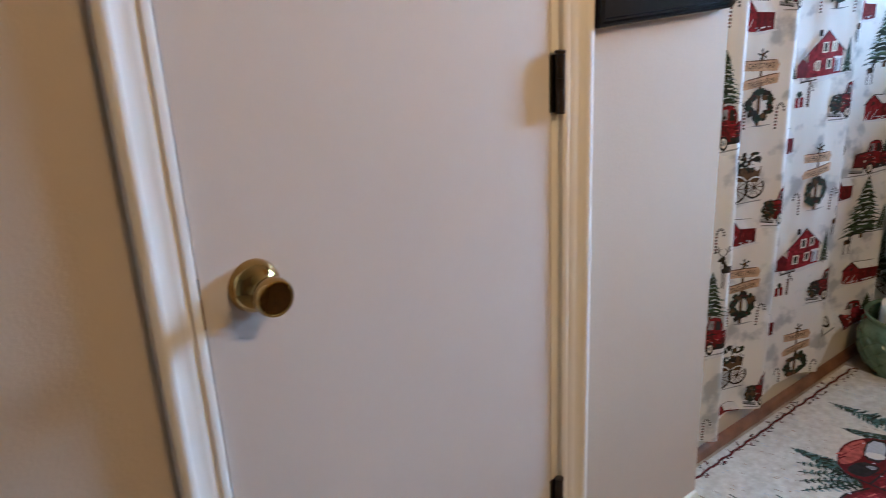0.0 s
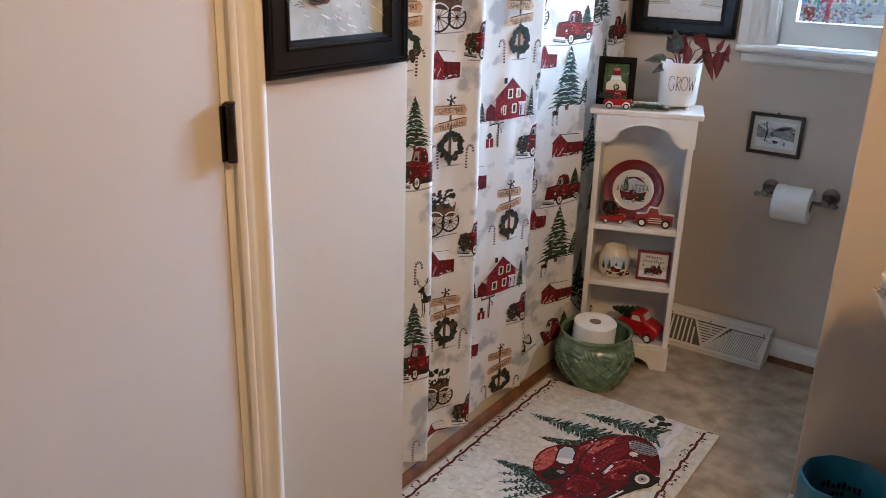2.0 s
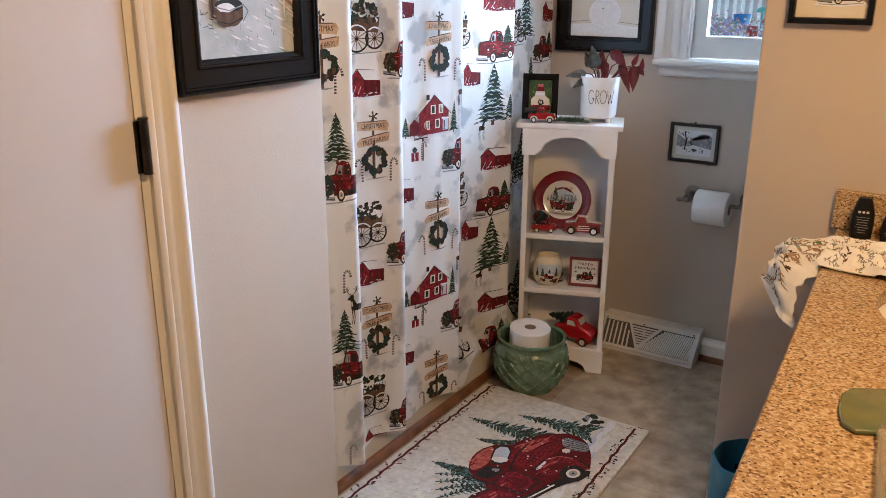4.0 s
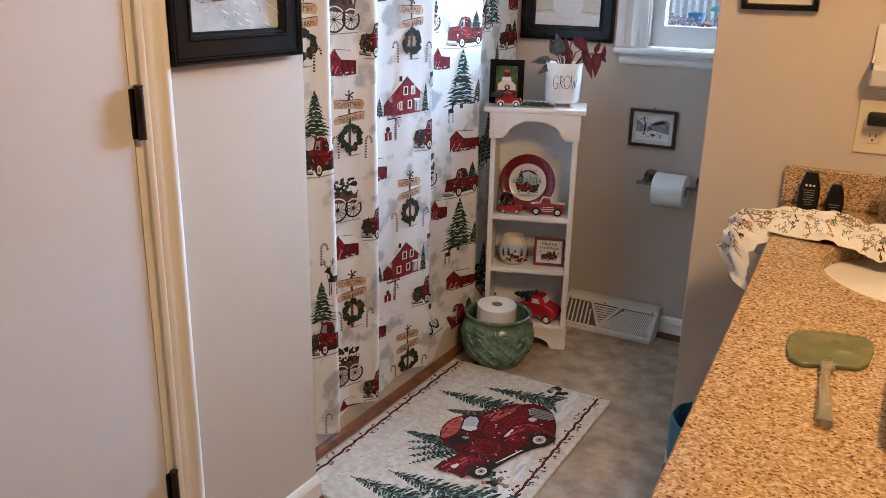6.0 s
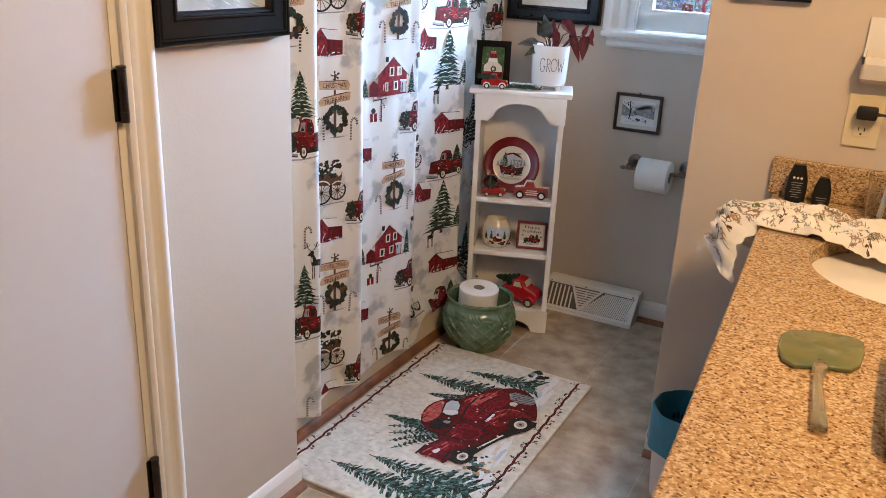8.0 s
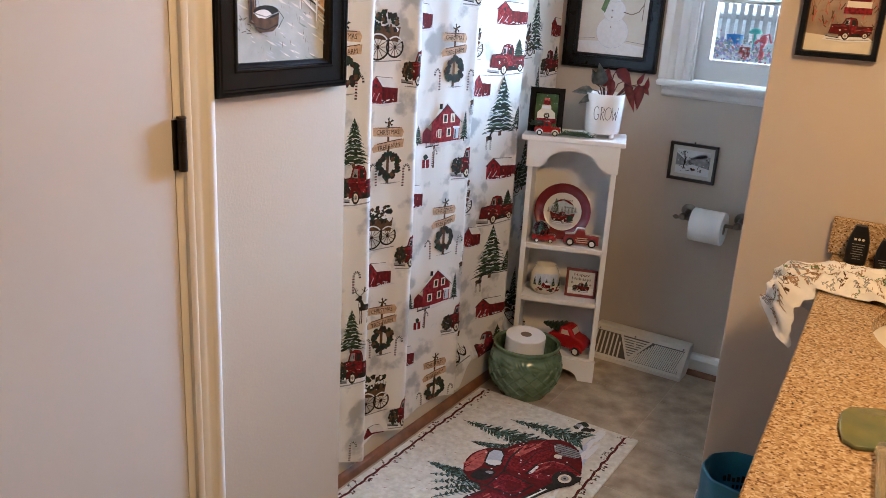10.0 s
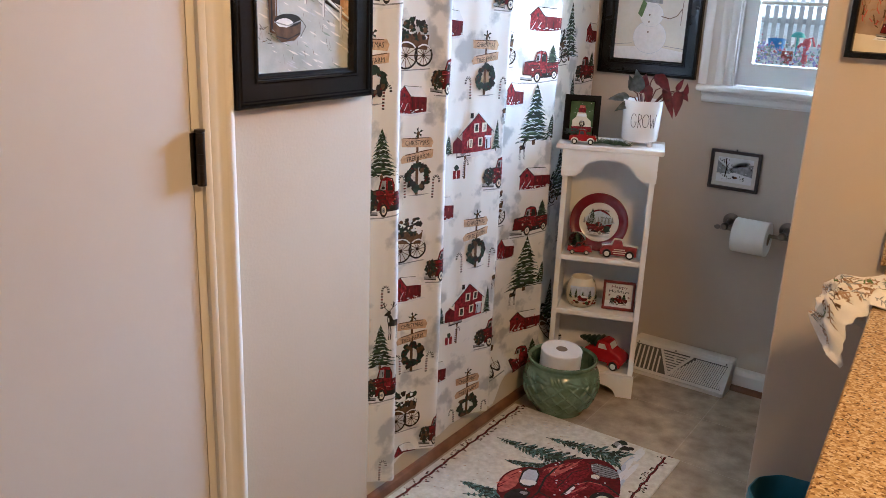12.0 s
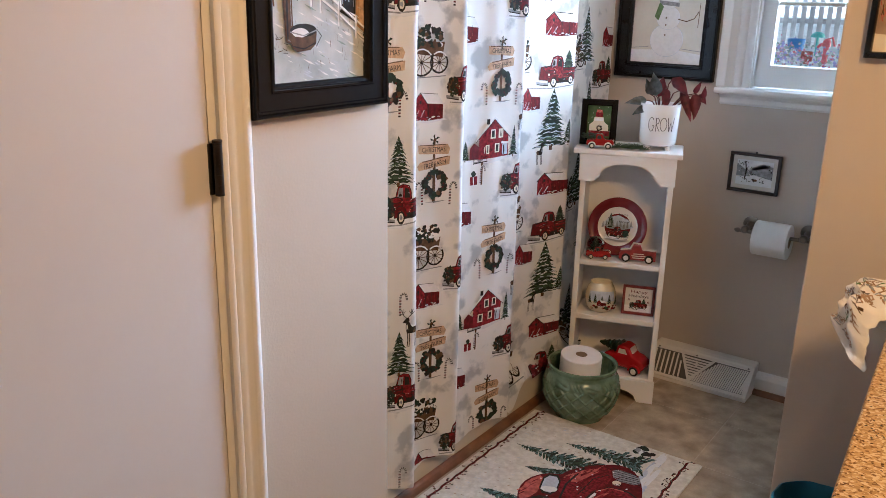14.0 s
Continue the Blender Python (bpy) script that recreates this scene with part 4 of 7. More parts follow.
# ---------------------------------------------------------------- the curtain's print: columns that repeat every half metre
REPEAT = 0.497
COLUMN = (("cart", 1.932, 0.715), ("barn", 1.937, 0.580), ("sign", 1.955, 0.921), ("cane", 1.999, 0.855), ("cane_left", 1.915, 0.862), ("truck_wreath", 1.806, 0.853), ("fir", 1.795, 0.964),
          ("sign", 1.766, 1.168), ("cane", 1.797, 1.10), ("deer", 1.825, 1.030), ("shed", 2.118, 0.762), ("truck_narrow", 2.034, 0.652), ("sign", 2.238, 1.155), ("cane_left", 2.183, 1.093),
          ("cane", 2.296, 1.088), ("house", 2.214, 0.967), ("mailbox", 2.180, 0.880), ("truck_wreath_fir", 2.322, 0.850), ("cart", 2.445, 1.187), ("deer_right", 2.325, 1.025), ("shed", 2.515, 1.045),
          ("truck_fir", 2.610, 1.135), ("big_fir", 2.606, 0.972), ("small_fir", 2.676, 0.932), ("barn_wide", 2.624, 0.766), ("deer_right", 2.560, 0.880), ("cart", 2.86, 1.174), ("fir", 2.985, 0.52),
          ("truck_wreath_fir", 3.075, 1.095), ("shed", 3.11, 1.215), ("big_fir", 2.93, 0.72))
# repeats that turn away into the folds
TUCKED = {("sign", 1.766): (-1, -2, -3), ("deer", 1.825): (0, 1)}
WORD = dict(cart="printed_cart", barn="printed_barn", barn_wide="printed_barn", shed="printed_barn", sign="printed_sign", cane="printed_candy_cane", cane_left="printed_candy_cane", truck_wreath="printed_truck",
            truck_narrow="printed_truck", truck_wreath_fir="printed_truck", truck_fir="printed_truck", fir="printed_fir", big_fir="printed_fir", small_fir="printed_fir", deer="printed_deer", deer_right="printed_deer",
            house="printed_house", mailbox="printed_mailbox")


def motif(kind, s, z, seed):
    a = Art(seed)
    if kind == "cart": a.cart(s, z, 0.105, 0.122)
    elif kind == "barn": a.barn(s, z - 0.028, 0.086, 0.066)
    elif kind == "barn_wide": a.barn(s, z - 0.025, 0.140, 0.068)
    elif kind == "shed": a.barn(s, z - 0.028, 0.074, 0.066)
    elif kind == "sign": a.sign(s, z)
    elif kind == "cane": a.cane(s, z)
    elif kind == "cane_left": a.cane(s + 0.008, z, 0.062, -1)
    elif kind == "truck_wreath": a.truck(s, z - 0.042, 0.118, 0.100)
    elif kind == "truck_narrow": a.truck(s, z - 0.060, 0.104, 0.092, True)
    elif kind == "truck_wreath_fir": a.truck(s, z - 0.050, 0.135, 0.092, True)
    elif kind == "truck_fir": a.truck(s, z - 0.055, 0.160, 0.098, True, False)
    elif kind == "fir": a.fir(s, z - 0.055, 0.096, 0.118, 7)
    elif kind == "big_fir": a.fir(s, z - 0.080, 0.175, 0.185, 9)
    elif kind == "small_fir": a.fir(s, z - 0.035, 0.065, 0.08, 6)
    elif kind == "deer": a.deer(s, z, 0.105)
    elif kind == "deer_right": a.deer(s, z, 0.088, -1)
    elif kind == "house": a.house(s, z - 0.050, 0.150, 0.105)
    elif kind == "mailbox": a.mailbox(s, z)
    return a


count = 0
for kind, y, z in COLUMN:
    s0 = arc_at(y)
    for k in range(-3, 4):
        zz = z + k * REPEAT
        if not 0.06 < zz < 1.84 or (kind, y) in TUCKED and k in TUCKED[kind, y]:
            continue
        count += 1
        h = hem(y) + 0.004
        printed(WORD[kind], motif(kind, s0, zz, count), on_curtain, curtain, step=CELL, rows=ROW, below=h if zz < h + 0.12 else None)

# ---------------------------------------------------------------- the rug's print; its upper side lies towards the tub
def on_rug(a, b, lift):
    return Vector((-b, a, 0.0100 + lift))


a = Art(5)
for k in range(60):
    t = a.rnd.random()
    a.disc(a.rnd.choice((SNOW, SNOW, SNOW, PALE)), 1.80 + 0.70 * t, -0.400 + a.rnd.uniform(-0.03, 0.045) * (1.2 - t) + 0.03 * t, a.rnd.uniform(0.012, 0.05), a.rnd.uniform(0.004, 0.010), 12, 0.2)
tagged(printed("printed_snow", a, on_rug, rug, gap=0.000004, base=0.0003), kind="stuff")
for tip, stem, w in (((2.296, 0.013), (2.300, -0.215), 0.115), ((2.395, -0.108), (2.420, -0.330), 0.105), ((2.200, -0.066), (2.225, -0.185), 0.055), ((2.022, -0.024), (2.030, -0.150), 0.055),
                     ((1.745, -0.035), (1.735, -0.330), 0.150), ((1.822, -0.108), (1.815, -0.400), 0.170)):
    a = Art(int(tip[0] * 100))
    a.spruce(tip, stem, w, 18 + int(w * 80))
    printed("printed_fir", a, on_rug, rug, gap=0.000003, base=0.0004)
a = Art(9)
for k in range(4):
    a.spruce((1.885 + 0.030 * k, -0.128 + 0.020 * k), (2.02 + 0.012 * k, -0.215), 0.050, 11)
def soften(q, times=1):
    """Round off an outline by cutting its corners."""
    for _ in range(times):
        q = [p for (x0, y0), (x1, y1) in zip(q, q[1:] + q[:1]) for p in ((x0 * 0.75 + x1 * 0.25, y0 * 0.75 + y1 * 0.25), (x0 * 0.25 + x1 * 0.75, y0 * 0.25 + y1 * 0.75))]
    return q


Y = lambda c, *q: a.poly(c, soften([(yy, -xx) for yy, xx in q]))
Y(BLK, (1.903, 0.275), (1.963, 0.279), (2.023, 0.320), (2.166, 0.361), (2.229, 0.417), (2.184, 0.427), (2.100, 0.373), (1.987, 0.338), (1.925, 0.333))
Y(DRED, (1.889, 0.197), (1.937, 0.200), (1.999, 0.224), (2.019, 0.138), (2.081, 0.105), (2.142, 0.100), (2.199, 0.128), (2.218, 0.171), (2.244, 0.172), (2.300, 0.203), (2.356, 0.256), (2.377, 0.298), (2.357, 0.348), (2.300, 0.387), (2.220, 0.417), (2.202, 0.373), (2.128, 0.360), (2.002, 0.317), (1.959, 0.281), (1.884, 0.290), (1.901, 0.259))
Y(PINK, (2.076, 0.113), (2.136, 0.105), (2.192, 0.129), (2.106, 0.160), (2.052, 0.150), (2.037, 0.132))
Y(RED, (2.201, 0.180), (2.289, 0.209), (2.347, 0.265), (2.277, 0.304), (2.197, 0.282), (2.136, 0.278), (2.121, 0.208))
Y(PINK, (2.230, 0.189), (2.283, 0.212), (2.325, 0.251), (2.263, 0.241), (2.192, 0.218))
Y(RED, (2.020, 0.221), (2.105, 0.224), (2.094, 0.318), (2.021, 0.303))
Y(DRED, (2.078, 0.256), (2.084, 0.304), (2.032, 0.298), (2.031, 0.262))
Y(RED, (2.131, 0.281), (2.191, 0.285), (2.245, 0.311), (2.253, 0.365), (2.235, 0.410), (2.219, 0.415), (2.205, 0.363), (2.131, 0.341))
Y(DRED, (2.152, 0.303), (2.211, 0.327), (2.225, 0.363), (2.167, 0.338))
Y(RED, (1.933, 0.215), (1.992, 0.233), (2.004, 0.298), (1.975, 0.273), (1.930, 0.252), (1.906, 0.248))
Y(SNOW, (1.923, 0.227), (1.945, 0.235), (1.946, 0.248), (1.917, 0.244))
Y(SNOW, (2.144, 0.281), (2.195, 0.285), (2.191, 0.298), (2.139, 0.294))
Y(SNOW, (2.171, 0.176), (2.173, 0.189), (2.152, 0.193))
Y(GREY, (2.344, 0.271), (2.352, 0.352), (2.304, 0.382), (2.284, 0.305))
Y(BLK, (2.098, 0.157), (2.195, 0.128), (2.214, 0.176), (2.111, 0.208))
Y(PALE, (2.109, 0.159), (2.189, 0.135), (2.203, 0.176), (2.120, 0.200))
Y(SNOW, (2.134, 0.152), (2.153, 0.195), (2.125, 0.200), (2.111, 0.159))
Y(BLK, (2.028, 0.152), (2.085, 0.160), (2.097, 0.206), (2.072, 0.211), (2.030, 0.203), (2.019, 0.175))
Y(GREY, (2.080, 0.181), (2.089, 0.203), (2.071, 0.203), (2.069, 0.183))
a.line(BLK, ((2.342, -0.278), (2.349, -0.355)), 0.003)
a.line(BLK, ((2.331, -0.284), (2.341, -0.360)), 0.003)
a.line(BLK, ((2.320, -0.289), (2.332, -0.365)), 0.003)
a.line(BLK, ((2.310, -0.295), (2.324, -0.370)), 0.003)
a.line(BLK, ((2.299, -0.300), (2.315, -0.375)), 0.003)
a.line(BLK, ((2.288, -0.305), (2.307, -0.380)), 0.003)
a.line(BLK, ((2.107, -0.223), (2.183, -0.204), (2.292, -0.207)), 0.006)
a.line(BLK, ((2.016, -0.220), (2.107, -0.223), (2.095, -0.325)), 0.0055)
a.line(BLK, ((2.016, -0.306), (2.095, -0.325)), 0.0055)
a.line(BLK, ((2.019, -0.138), (2.007, -0.165), (2.013, -0.221), (2.016, -0.306)), 0.0055)
a.line(BLK, ((2.131, -0.281), (2.191, -0.285), (2.245, -0.311), (2.253, -0.365), (2.232, -0.412)), 0.006)
a.line(BLK, ((1.889, -0.197), (1.937, -0.200), (1.997, -0.227)), 0.006)
a.line(BLK, ((1.903, -0.275), (1.939, -0.274), (1.967, -0.290), (1.979, -0.324)), 0.006)
a.line(BLK, ((2.156, -0.255), (2.255, -0.254), (2.306, -0.284)), 0.003)
a.line(DRED, ((2.181, -0.233), (2.259, -0.243), (2.320, -0.273)), 0.006)
a.line(SNOW, ((2.003, -0.330), (2.102, -0.363)), 0.0055)
a.line(PINK, ((2.201, -0.289), (2.241, -0.314), (2.249, -0.352)), 0.005)
a.disc(BLK, 2.180, -0.383, 0.043, 0.036)
a.wheel(2.180, -0.383, 0.036, 0.029)
a.disc(BLK, 1.945, -0.313, 0.038, 0.030)
a.wheel(1.945, -0.313, 0.030, 0.023)
a.disc(CREAM, 2.276, -0.318, 0.013, n=10)
for y0, x0, y1, x1, m in ((2.05, 0.115, 2.15, 0.108, 12), (2.21, 0.180, 2.33, 0.250, 22), (2.02, 0.225, 2.10, 0.250, 8), (1.90, 0.215, 1.98, 0.235, 8), (2.13, 0.290, 2.24, 0.320, 10)):
    for k in range(m):
        f = (k + a.rnd.random()) / m
        yy, xx = y0 + (y1 - y0) * f, x0 + (x1 - x0) * f + a.rnd.uniform(-0.006, 0.022)
        a.line(a.rnd.choice((PINK, PINK, RED, PINK, DRED)), ((yy - 0.012, -xx + 0.003), (yy + 0.012, -xx - 0.004)), a.rnd.uniform(0.002, 0.005))
for k in range(60):
    yy, xx = a.rnd.uniform(1.93, 2.34), a.rnd.uniform(0.20, 0.33)
    a.line(a.rnd.choice((BLK, DRED, DRED)), ((yy - 0.010, -xx), (yy + 0.010, -xx - 0.008)), a.rnd.uniform(0.0012, 0.0028))
for k in range(40):
    a.disc(SNOW, a.rnd.uniform(1.93, 2.35), -a.rnd.uniform(0.11, 0.36), a.rnd.uniform(0.001, 0.004), n=5)
printed("printed_truck", a, on_rug, rug, gap=0.00001, base=0.0012)
a = Art(12)
for k in range(26):
    a.disc(a.rnd.choice((BRN, TAN, DGRN, TEAL, SEPIA)), 1.93 + a.rnd.uniform(-0.045, 0.055), -0.365 + a.rnd.uniform(-0.035, 0.03), a.rnd.uniform(0.005, 0.011), n=8, rough=0.3)
tagged(printed("printed_log", a, on_rug, rug, gap=0.00001), kind="stuff")
a = Art(13)
for k in range(10):
    a.disc(a.rnd.choice((BLK, GREY, DGRN, SNOW)), 2.50 + a.rnd.uniform(-0.03, 0.02), -0.315 + a.rnd.uniform(-0.03, 0.03), a.rnd.uniform(0.008, 0.016), n=8, rough=0.3)
tagged(printed("printed_log", a, on_rug, rug, gap=0.00001), kind="stuff")
for bx, seed in ((-0.072, 21), (0.440, 22)):
    a = Art(seed)
    pts = [(RY0 + 0.012 + k * 0.0105, -bx + 0.0016 * math.sin(k * 1.1) + a.rnd.uniform(-0.0015, 0.0015)) for k in range(83)]
    a.line(DRED, pts, 0.0076)
    a.line(BLK, [(p[0], p[1] + 0.004 * math.sin(k * 0.9)) for k, p in enumerate(pts)], 0.0022)
    for p in pts[::2]:
        s = a.rnd.choice((-1, 1))
        tip = (p[0] + a.rnd.uniform(0.004, 0.016), p[1] + s * a.rnd.uniform(0.009, 0.017))
        a.line(BRN, (p, tip), 0.0022)
        for j in range(3):
            a.disc(a.rnd.choice((DRED, BRN, BLK)), tip[0] + a.rnd.uniform(-0.007, 0.007), tip[1] + a.rnd.uniform(-0.006, 0.006), a.rnd.uniform(0.0022, 0.0042), n=6)
    printed("printed_vine", a, on_rug, rug, gap=0.000004)
a = Art(31)
for k in range(420):
    yy, xx = a.rnd.uniform(RY0 + 0.02, RY1 - 0.02), a.rnd.uniform(-0.05, 0.30)
    l = a.rnd.uniform(0.006, 0.014)
    a.line(a.rnd.choice((CREAM, CREAM, PALE, SEPIA)), ((yy, -xx), (yy + l * 0.25, -xx - l)), a.rnd.uniform(0.0012, 0.0022))
tagged(printed("printed_speckle", a, on_rug, rug, gap=0.0, base=0.0003), kind="stuff")


# ---------------------------------------------------------------- framed pictures
def frame_part(w, h, fw, depth, steps):
    """Mitred moulding round w x h. steps: (share of the width from outside, height off the wall)."""
    bm = bmesh.new()
    rings = []
    for f, d in steps:
        i = fw * f
        rings.append([bm.verts.new((x, -d * depth, z)) for x, z in ((i, i), (w - i, i), (w - i, h - i), (i, h - i))])
    rings.append([bm.verts.new((x, 0, z)) for x, z in ((fw, fw), (w - fw, fw), (w - fw, h - fw), (fw, h - fw))])
    rings.insert(0, [bm.verts.new((x, 0, z)) for x, z in ((0, 0), (w, 0), (w, h), (0, h))])
    for a, b in zip(rings, rings[1:]):
        for k in range(4):
            bm.faces.new((a[k], a[(k + 1) % 4], b[(k + 1) % 4], b[k]))
    for k in range(4):
        bm.faces.new((rings[-1][k], rings[-1][(k + 1) % 4], rings[0][(k + 1) % 4], rings[0][k]))
    return bm


WIDE = ((0.0, 0.80), (0.03, 0.93), (0.09, 0.94), (0.12, 0.85), (0.16, 0.92), (0.215, 0.92), (0.24, 0.78), (0.72, 0.755), (0.75, 0.85), (0.81, 0.86), (0.85, 0.66), (0.92, 0.62), (1.0, 0.50))
PLAIN = ((0.0, 0.9), (0.12, 1.0), (0.85, 1.0), (1.0, 0.75))


def picture(name, m, w, h, fw, depth, steps, frame_mat, paper, draw, label, mount=0.0, seed=1):
    ob = thing(name, m, label, "picture")
    part("frame", frame_part(w, h, fw, depth, steps), frame_mat, ob)
    part("print", boxes((fw, -depth * 0.28, fw, w - fw, -0.001, h - fw)), paper, ob)
    a = Art(seed)
    draw(a, fw + mount, fw + mount, w - fw - mount, h - fw - mount)
    # keep the drawing inside the opening
    a.shapes = [(c, [(min(max(u, fw + mount), w - fw - mount), min(max(v, fw + mount), h - fw - mount)) for u, v in pts]) for c, pts in a.shapes]
    if a.shapes:
        printed("printed_scene", a, lambda u, v, l: Vector((u, -depth * 0.28 - l, v)), ob, gap=0.000008, base=0.0003)
    return ob


def gloss_paper(name, c, lo, hi, scale, rough=0.16):
    return mat(name, c, rough, scale=scale, spread=(lo, hi), fine=0.12, coat=0.2)


SNOWPAPER = gloss_paper("snow_print", (0.42, 0.44, 0.44), (0.38, 0.45, 0.50), (0.58, 0.63, 0.66), 16)
CREAMPAPER = gloss_paper("cream_print", (0.66, 0.62, 0.53), (0.58, 0.54, 0.46), (0.70, 0.67, 0.60), 6, 0.1)
WHITEPAPER = gloss_paper("white_mount", (0.66, 0.64, 0.58), (0.62, 0.60, 0.54), (0.70, 0.68, 0.62), 8)
SEPIAPAPER = gloss_paper("sepia_print", (0.30, 0.21, 0.14), (0.20, 0.13, 0.085), (0.42, 0.31, 0.22), 22, 0.3)
GREENPAPER = gloss_paper("green_print", (0.05, 0.10, 0.04), (0.03, 0.07, 0.03), (0.09, 0.15, 0.06), 30)


def farmyard(a, x0, y0, x1, y1):
    w, h = x1 - x0, y1 - y0
    r = a.rnd
    f = lambda u, v: (x0 + u * w, y0 + v * 0.72 * h)
    # woods and barn behind the yard
    a.poly(GREY, [f(0, .78), f(.2, .70), f(.45, .66), f(.7, .62), f(1, .50), f(1, 1.4), f(0, 1.4)])
    for k in range(150):
        u, v = r.random(), r.uniform(.62, 1.30)
        a.line(r.choice((GREY, BLK, PALE, BRN, GREY, SNOW)), (f(u, v), f(u + r.uniform(-.02, .02), v + r.uniform(.04, .16))), r.uniform(.0012, .0045))
    a.poly(BLK, [f(.72, .52), f(.90, .44), f(.90, 1.1), f(.72, 1.1)])
    for k in range(26):
        u, v = r.uniform(.72, .90), r.uniform(.52, .95)
        a.line(r.choice((GREY, BRN, GREY, PALE)), (f(u, v), f(u, v + r.uniform(.03, .12))), r.uniform(.001, .003))
    a.poly(SEPIA, [f(.90, .42), f(1, .36), f(1, 1.0), f(.92, 1.0)])
    a.poly(TAN, [f(.94, .42), f(1, .38), f(1, .80), f(.95, .82)])
    a.rect(SNOW, *f(.62, .78), *f(.76, .84))
    a.line(GREY, (f(.64, .78), f(.64, .58)), .004)
    a.line(SNOW, (f(.73, .78), f(.73, .54)), .004)
    # trodden snow
    for k in range(90):
        u, v = r.uniform(0, 1), r.uniform(.02, .60)
        d = r.uniform(.03, .14)
        a.poly(r.choice((PALE, MIST, PALE, SNOW)) if k % 3 else SNOW, [f(u, v), f(u + d * .5, v - d * .30), f(u + d, v - d * .42), f(u + d * .6, v - d * .20)])
    for k in range(40):
        u, v = r.uniform(.02, .98), r.uniform(.05, .45)
        a.line(r.choice((GREY, BRN, GREY)), (f(u, v), f(u + r.uniform(-.015, .015), v + r.uniform(.015, .05))), .0008)
    # rail fence running down to the barn
    for k in range(2):
        a.line(SNOW, (f(.20, .84 - .07 * k), f(.42, .74 - .07 * k), f(.70, .58 - .07 * k), f(1, .40 - .09 * k)), .0042)
        a.line(GREY, (f(.20, .825 - .07 * k), f(.42, .725 - .07 * k), f(.70, .565 - .07 * k), f(1, .385 - .09 * k)), .0014)
    for u in (.24, .40, .50, .70, .90):
        a.line(SNOW, (f(u, .86 - .52 * (u - .2)), f(u, .66 - .50 * (u - .2))), .0050)
        a.line(GREY, (f(u + .012, .86 - .52 * (u - .2)), f(u + .012, .66 - .50 * (u - .2))), .0016)
    # trunk with vines
    a.poly(BRN, [f(.13, .30), f(.21, .28), f(.20, .62), f(.22, .80), f(.20, 1.4), f(.06, 1.4), f(.12, .80), f(.11, .62)])
    a.line(BLK, (f(.15, .32), f(.15, .7), f(.11, 1.2)), .004)
    a.line(GREY, (f(.19, .42), f(.185, .7), f(.18, 1.1)), .002)
    a.line(BRN, (f(.02, .56), f(.00, .80), f(.05, 1.05)), .004)
    for k in range(46):
        p = (r.uniform(0, .30), r.uniform(.62, 1.1))
        a.line(r.choice((BRN, BLK, SNOW)), (f(*p), f(p[0] + r.uniform(-.06, .06), p[1] + r.uniform(-.03, .06))), r.uniform(.001, .0024))
    for k in range(30):
        p = (r.uniform(.02, .34), r.uniform(.22, .34))
        a.line(r.choice((BRN, BLK, GREY)), (f(*p), f(p[0] + r.uniform(-.05, .05), p[1] + r.uniform(0, .04))), .0012)
    # bucket with snow in it
    a.poly(BRN, [f(.17, .36), f(.45, .39), f(.44, .28), f(.38, .235), f(.24, .225), f(.19, .26)])
    a.disc(BLK, *f(.31, .385), w * .140, h * .036, 18)
    a.disc(SNOW, *f(.275, .368), w * .090, h * .024, 14, 0.1)
    a.line(GREY, (f(.17, .375), f(.31, .345), f(.45, .385)), .0022)
    a.line(BLK, (f(.19, .27), f(.31, .245), f(.44, .29)), .0022)
    a.line(BLK, (f(.45, .39), f(.50, .34), f(.44, .26)), .0014)


def snowman(a, x0, y0, x1, y1):
    w, h = x1 - x0, y1 - y0
    f = lambda u, v: (x0 + u * w, y0 + v * h)
    a.poly(SNOW, [f(0, 0), f(1, 0), f(1, .1), f(.6, .14), f(0, .12)])
    for u, v, r in ((.5, .23, .235), (.5, .45, .165), (.5, .62, .12)):
        a.disc(PALE, *f(u, v), w * r * 1.015, w * r * .95, 28)
        a.disc(SNOW, *f(u, v), w * r, w * r * .93, 28)
    for v in (.38, .45, .28):
        a.disc(BRN, *f(.47, v), w * .012, n=8)
    a.line(BRN, (f(.64, .44), f(.76, .42), f(.86, .45), f(.92, .52)), .003)
    a.line(BRN, (f(.92, .36), f(.93, .6)), .002)
    a.poly(GREY, [f(.36, .58), f(.64, .56), f(.64, .60), f(.36, .62)])
    a.poly(MOSS, [f(.36, .60), f(.30, .46), f(.36, .42), f(.42, .56)])
    a.poly(BRN, [f(.36, .70), f(.64, .70), f(.60, .84), f(.42, .84)])
    a.line(GREY, (f(0, .14), f(.25, .16)), .002)
    a.line(GREY, (f(.72, .15), f(1, .13)), .002)


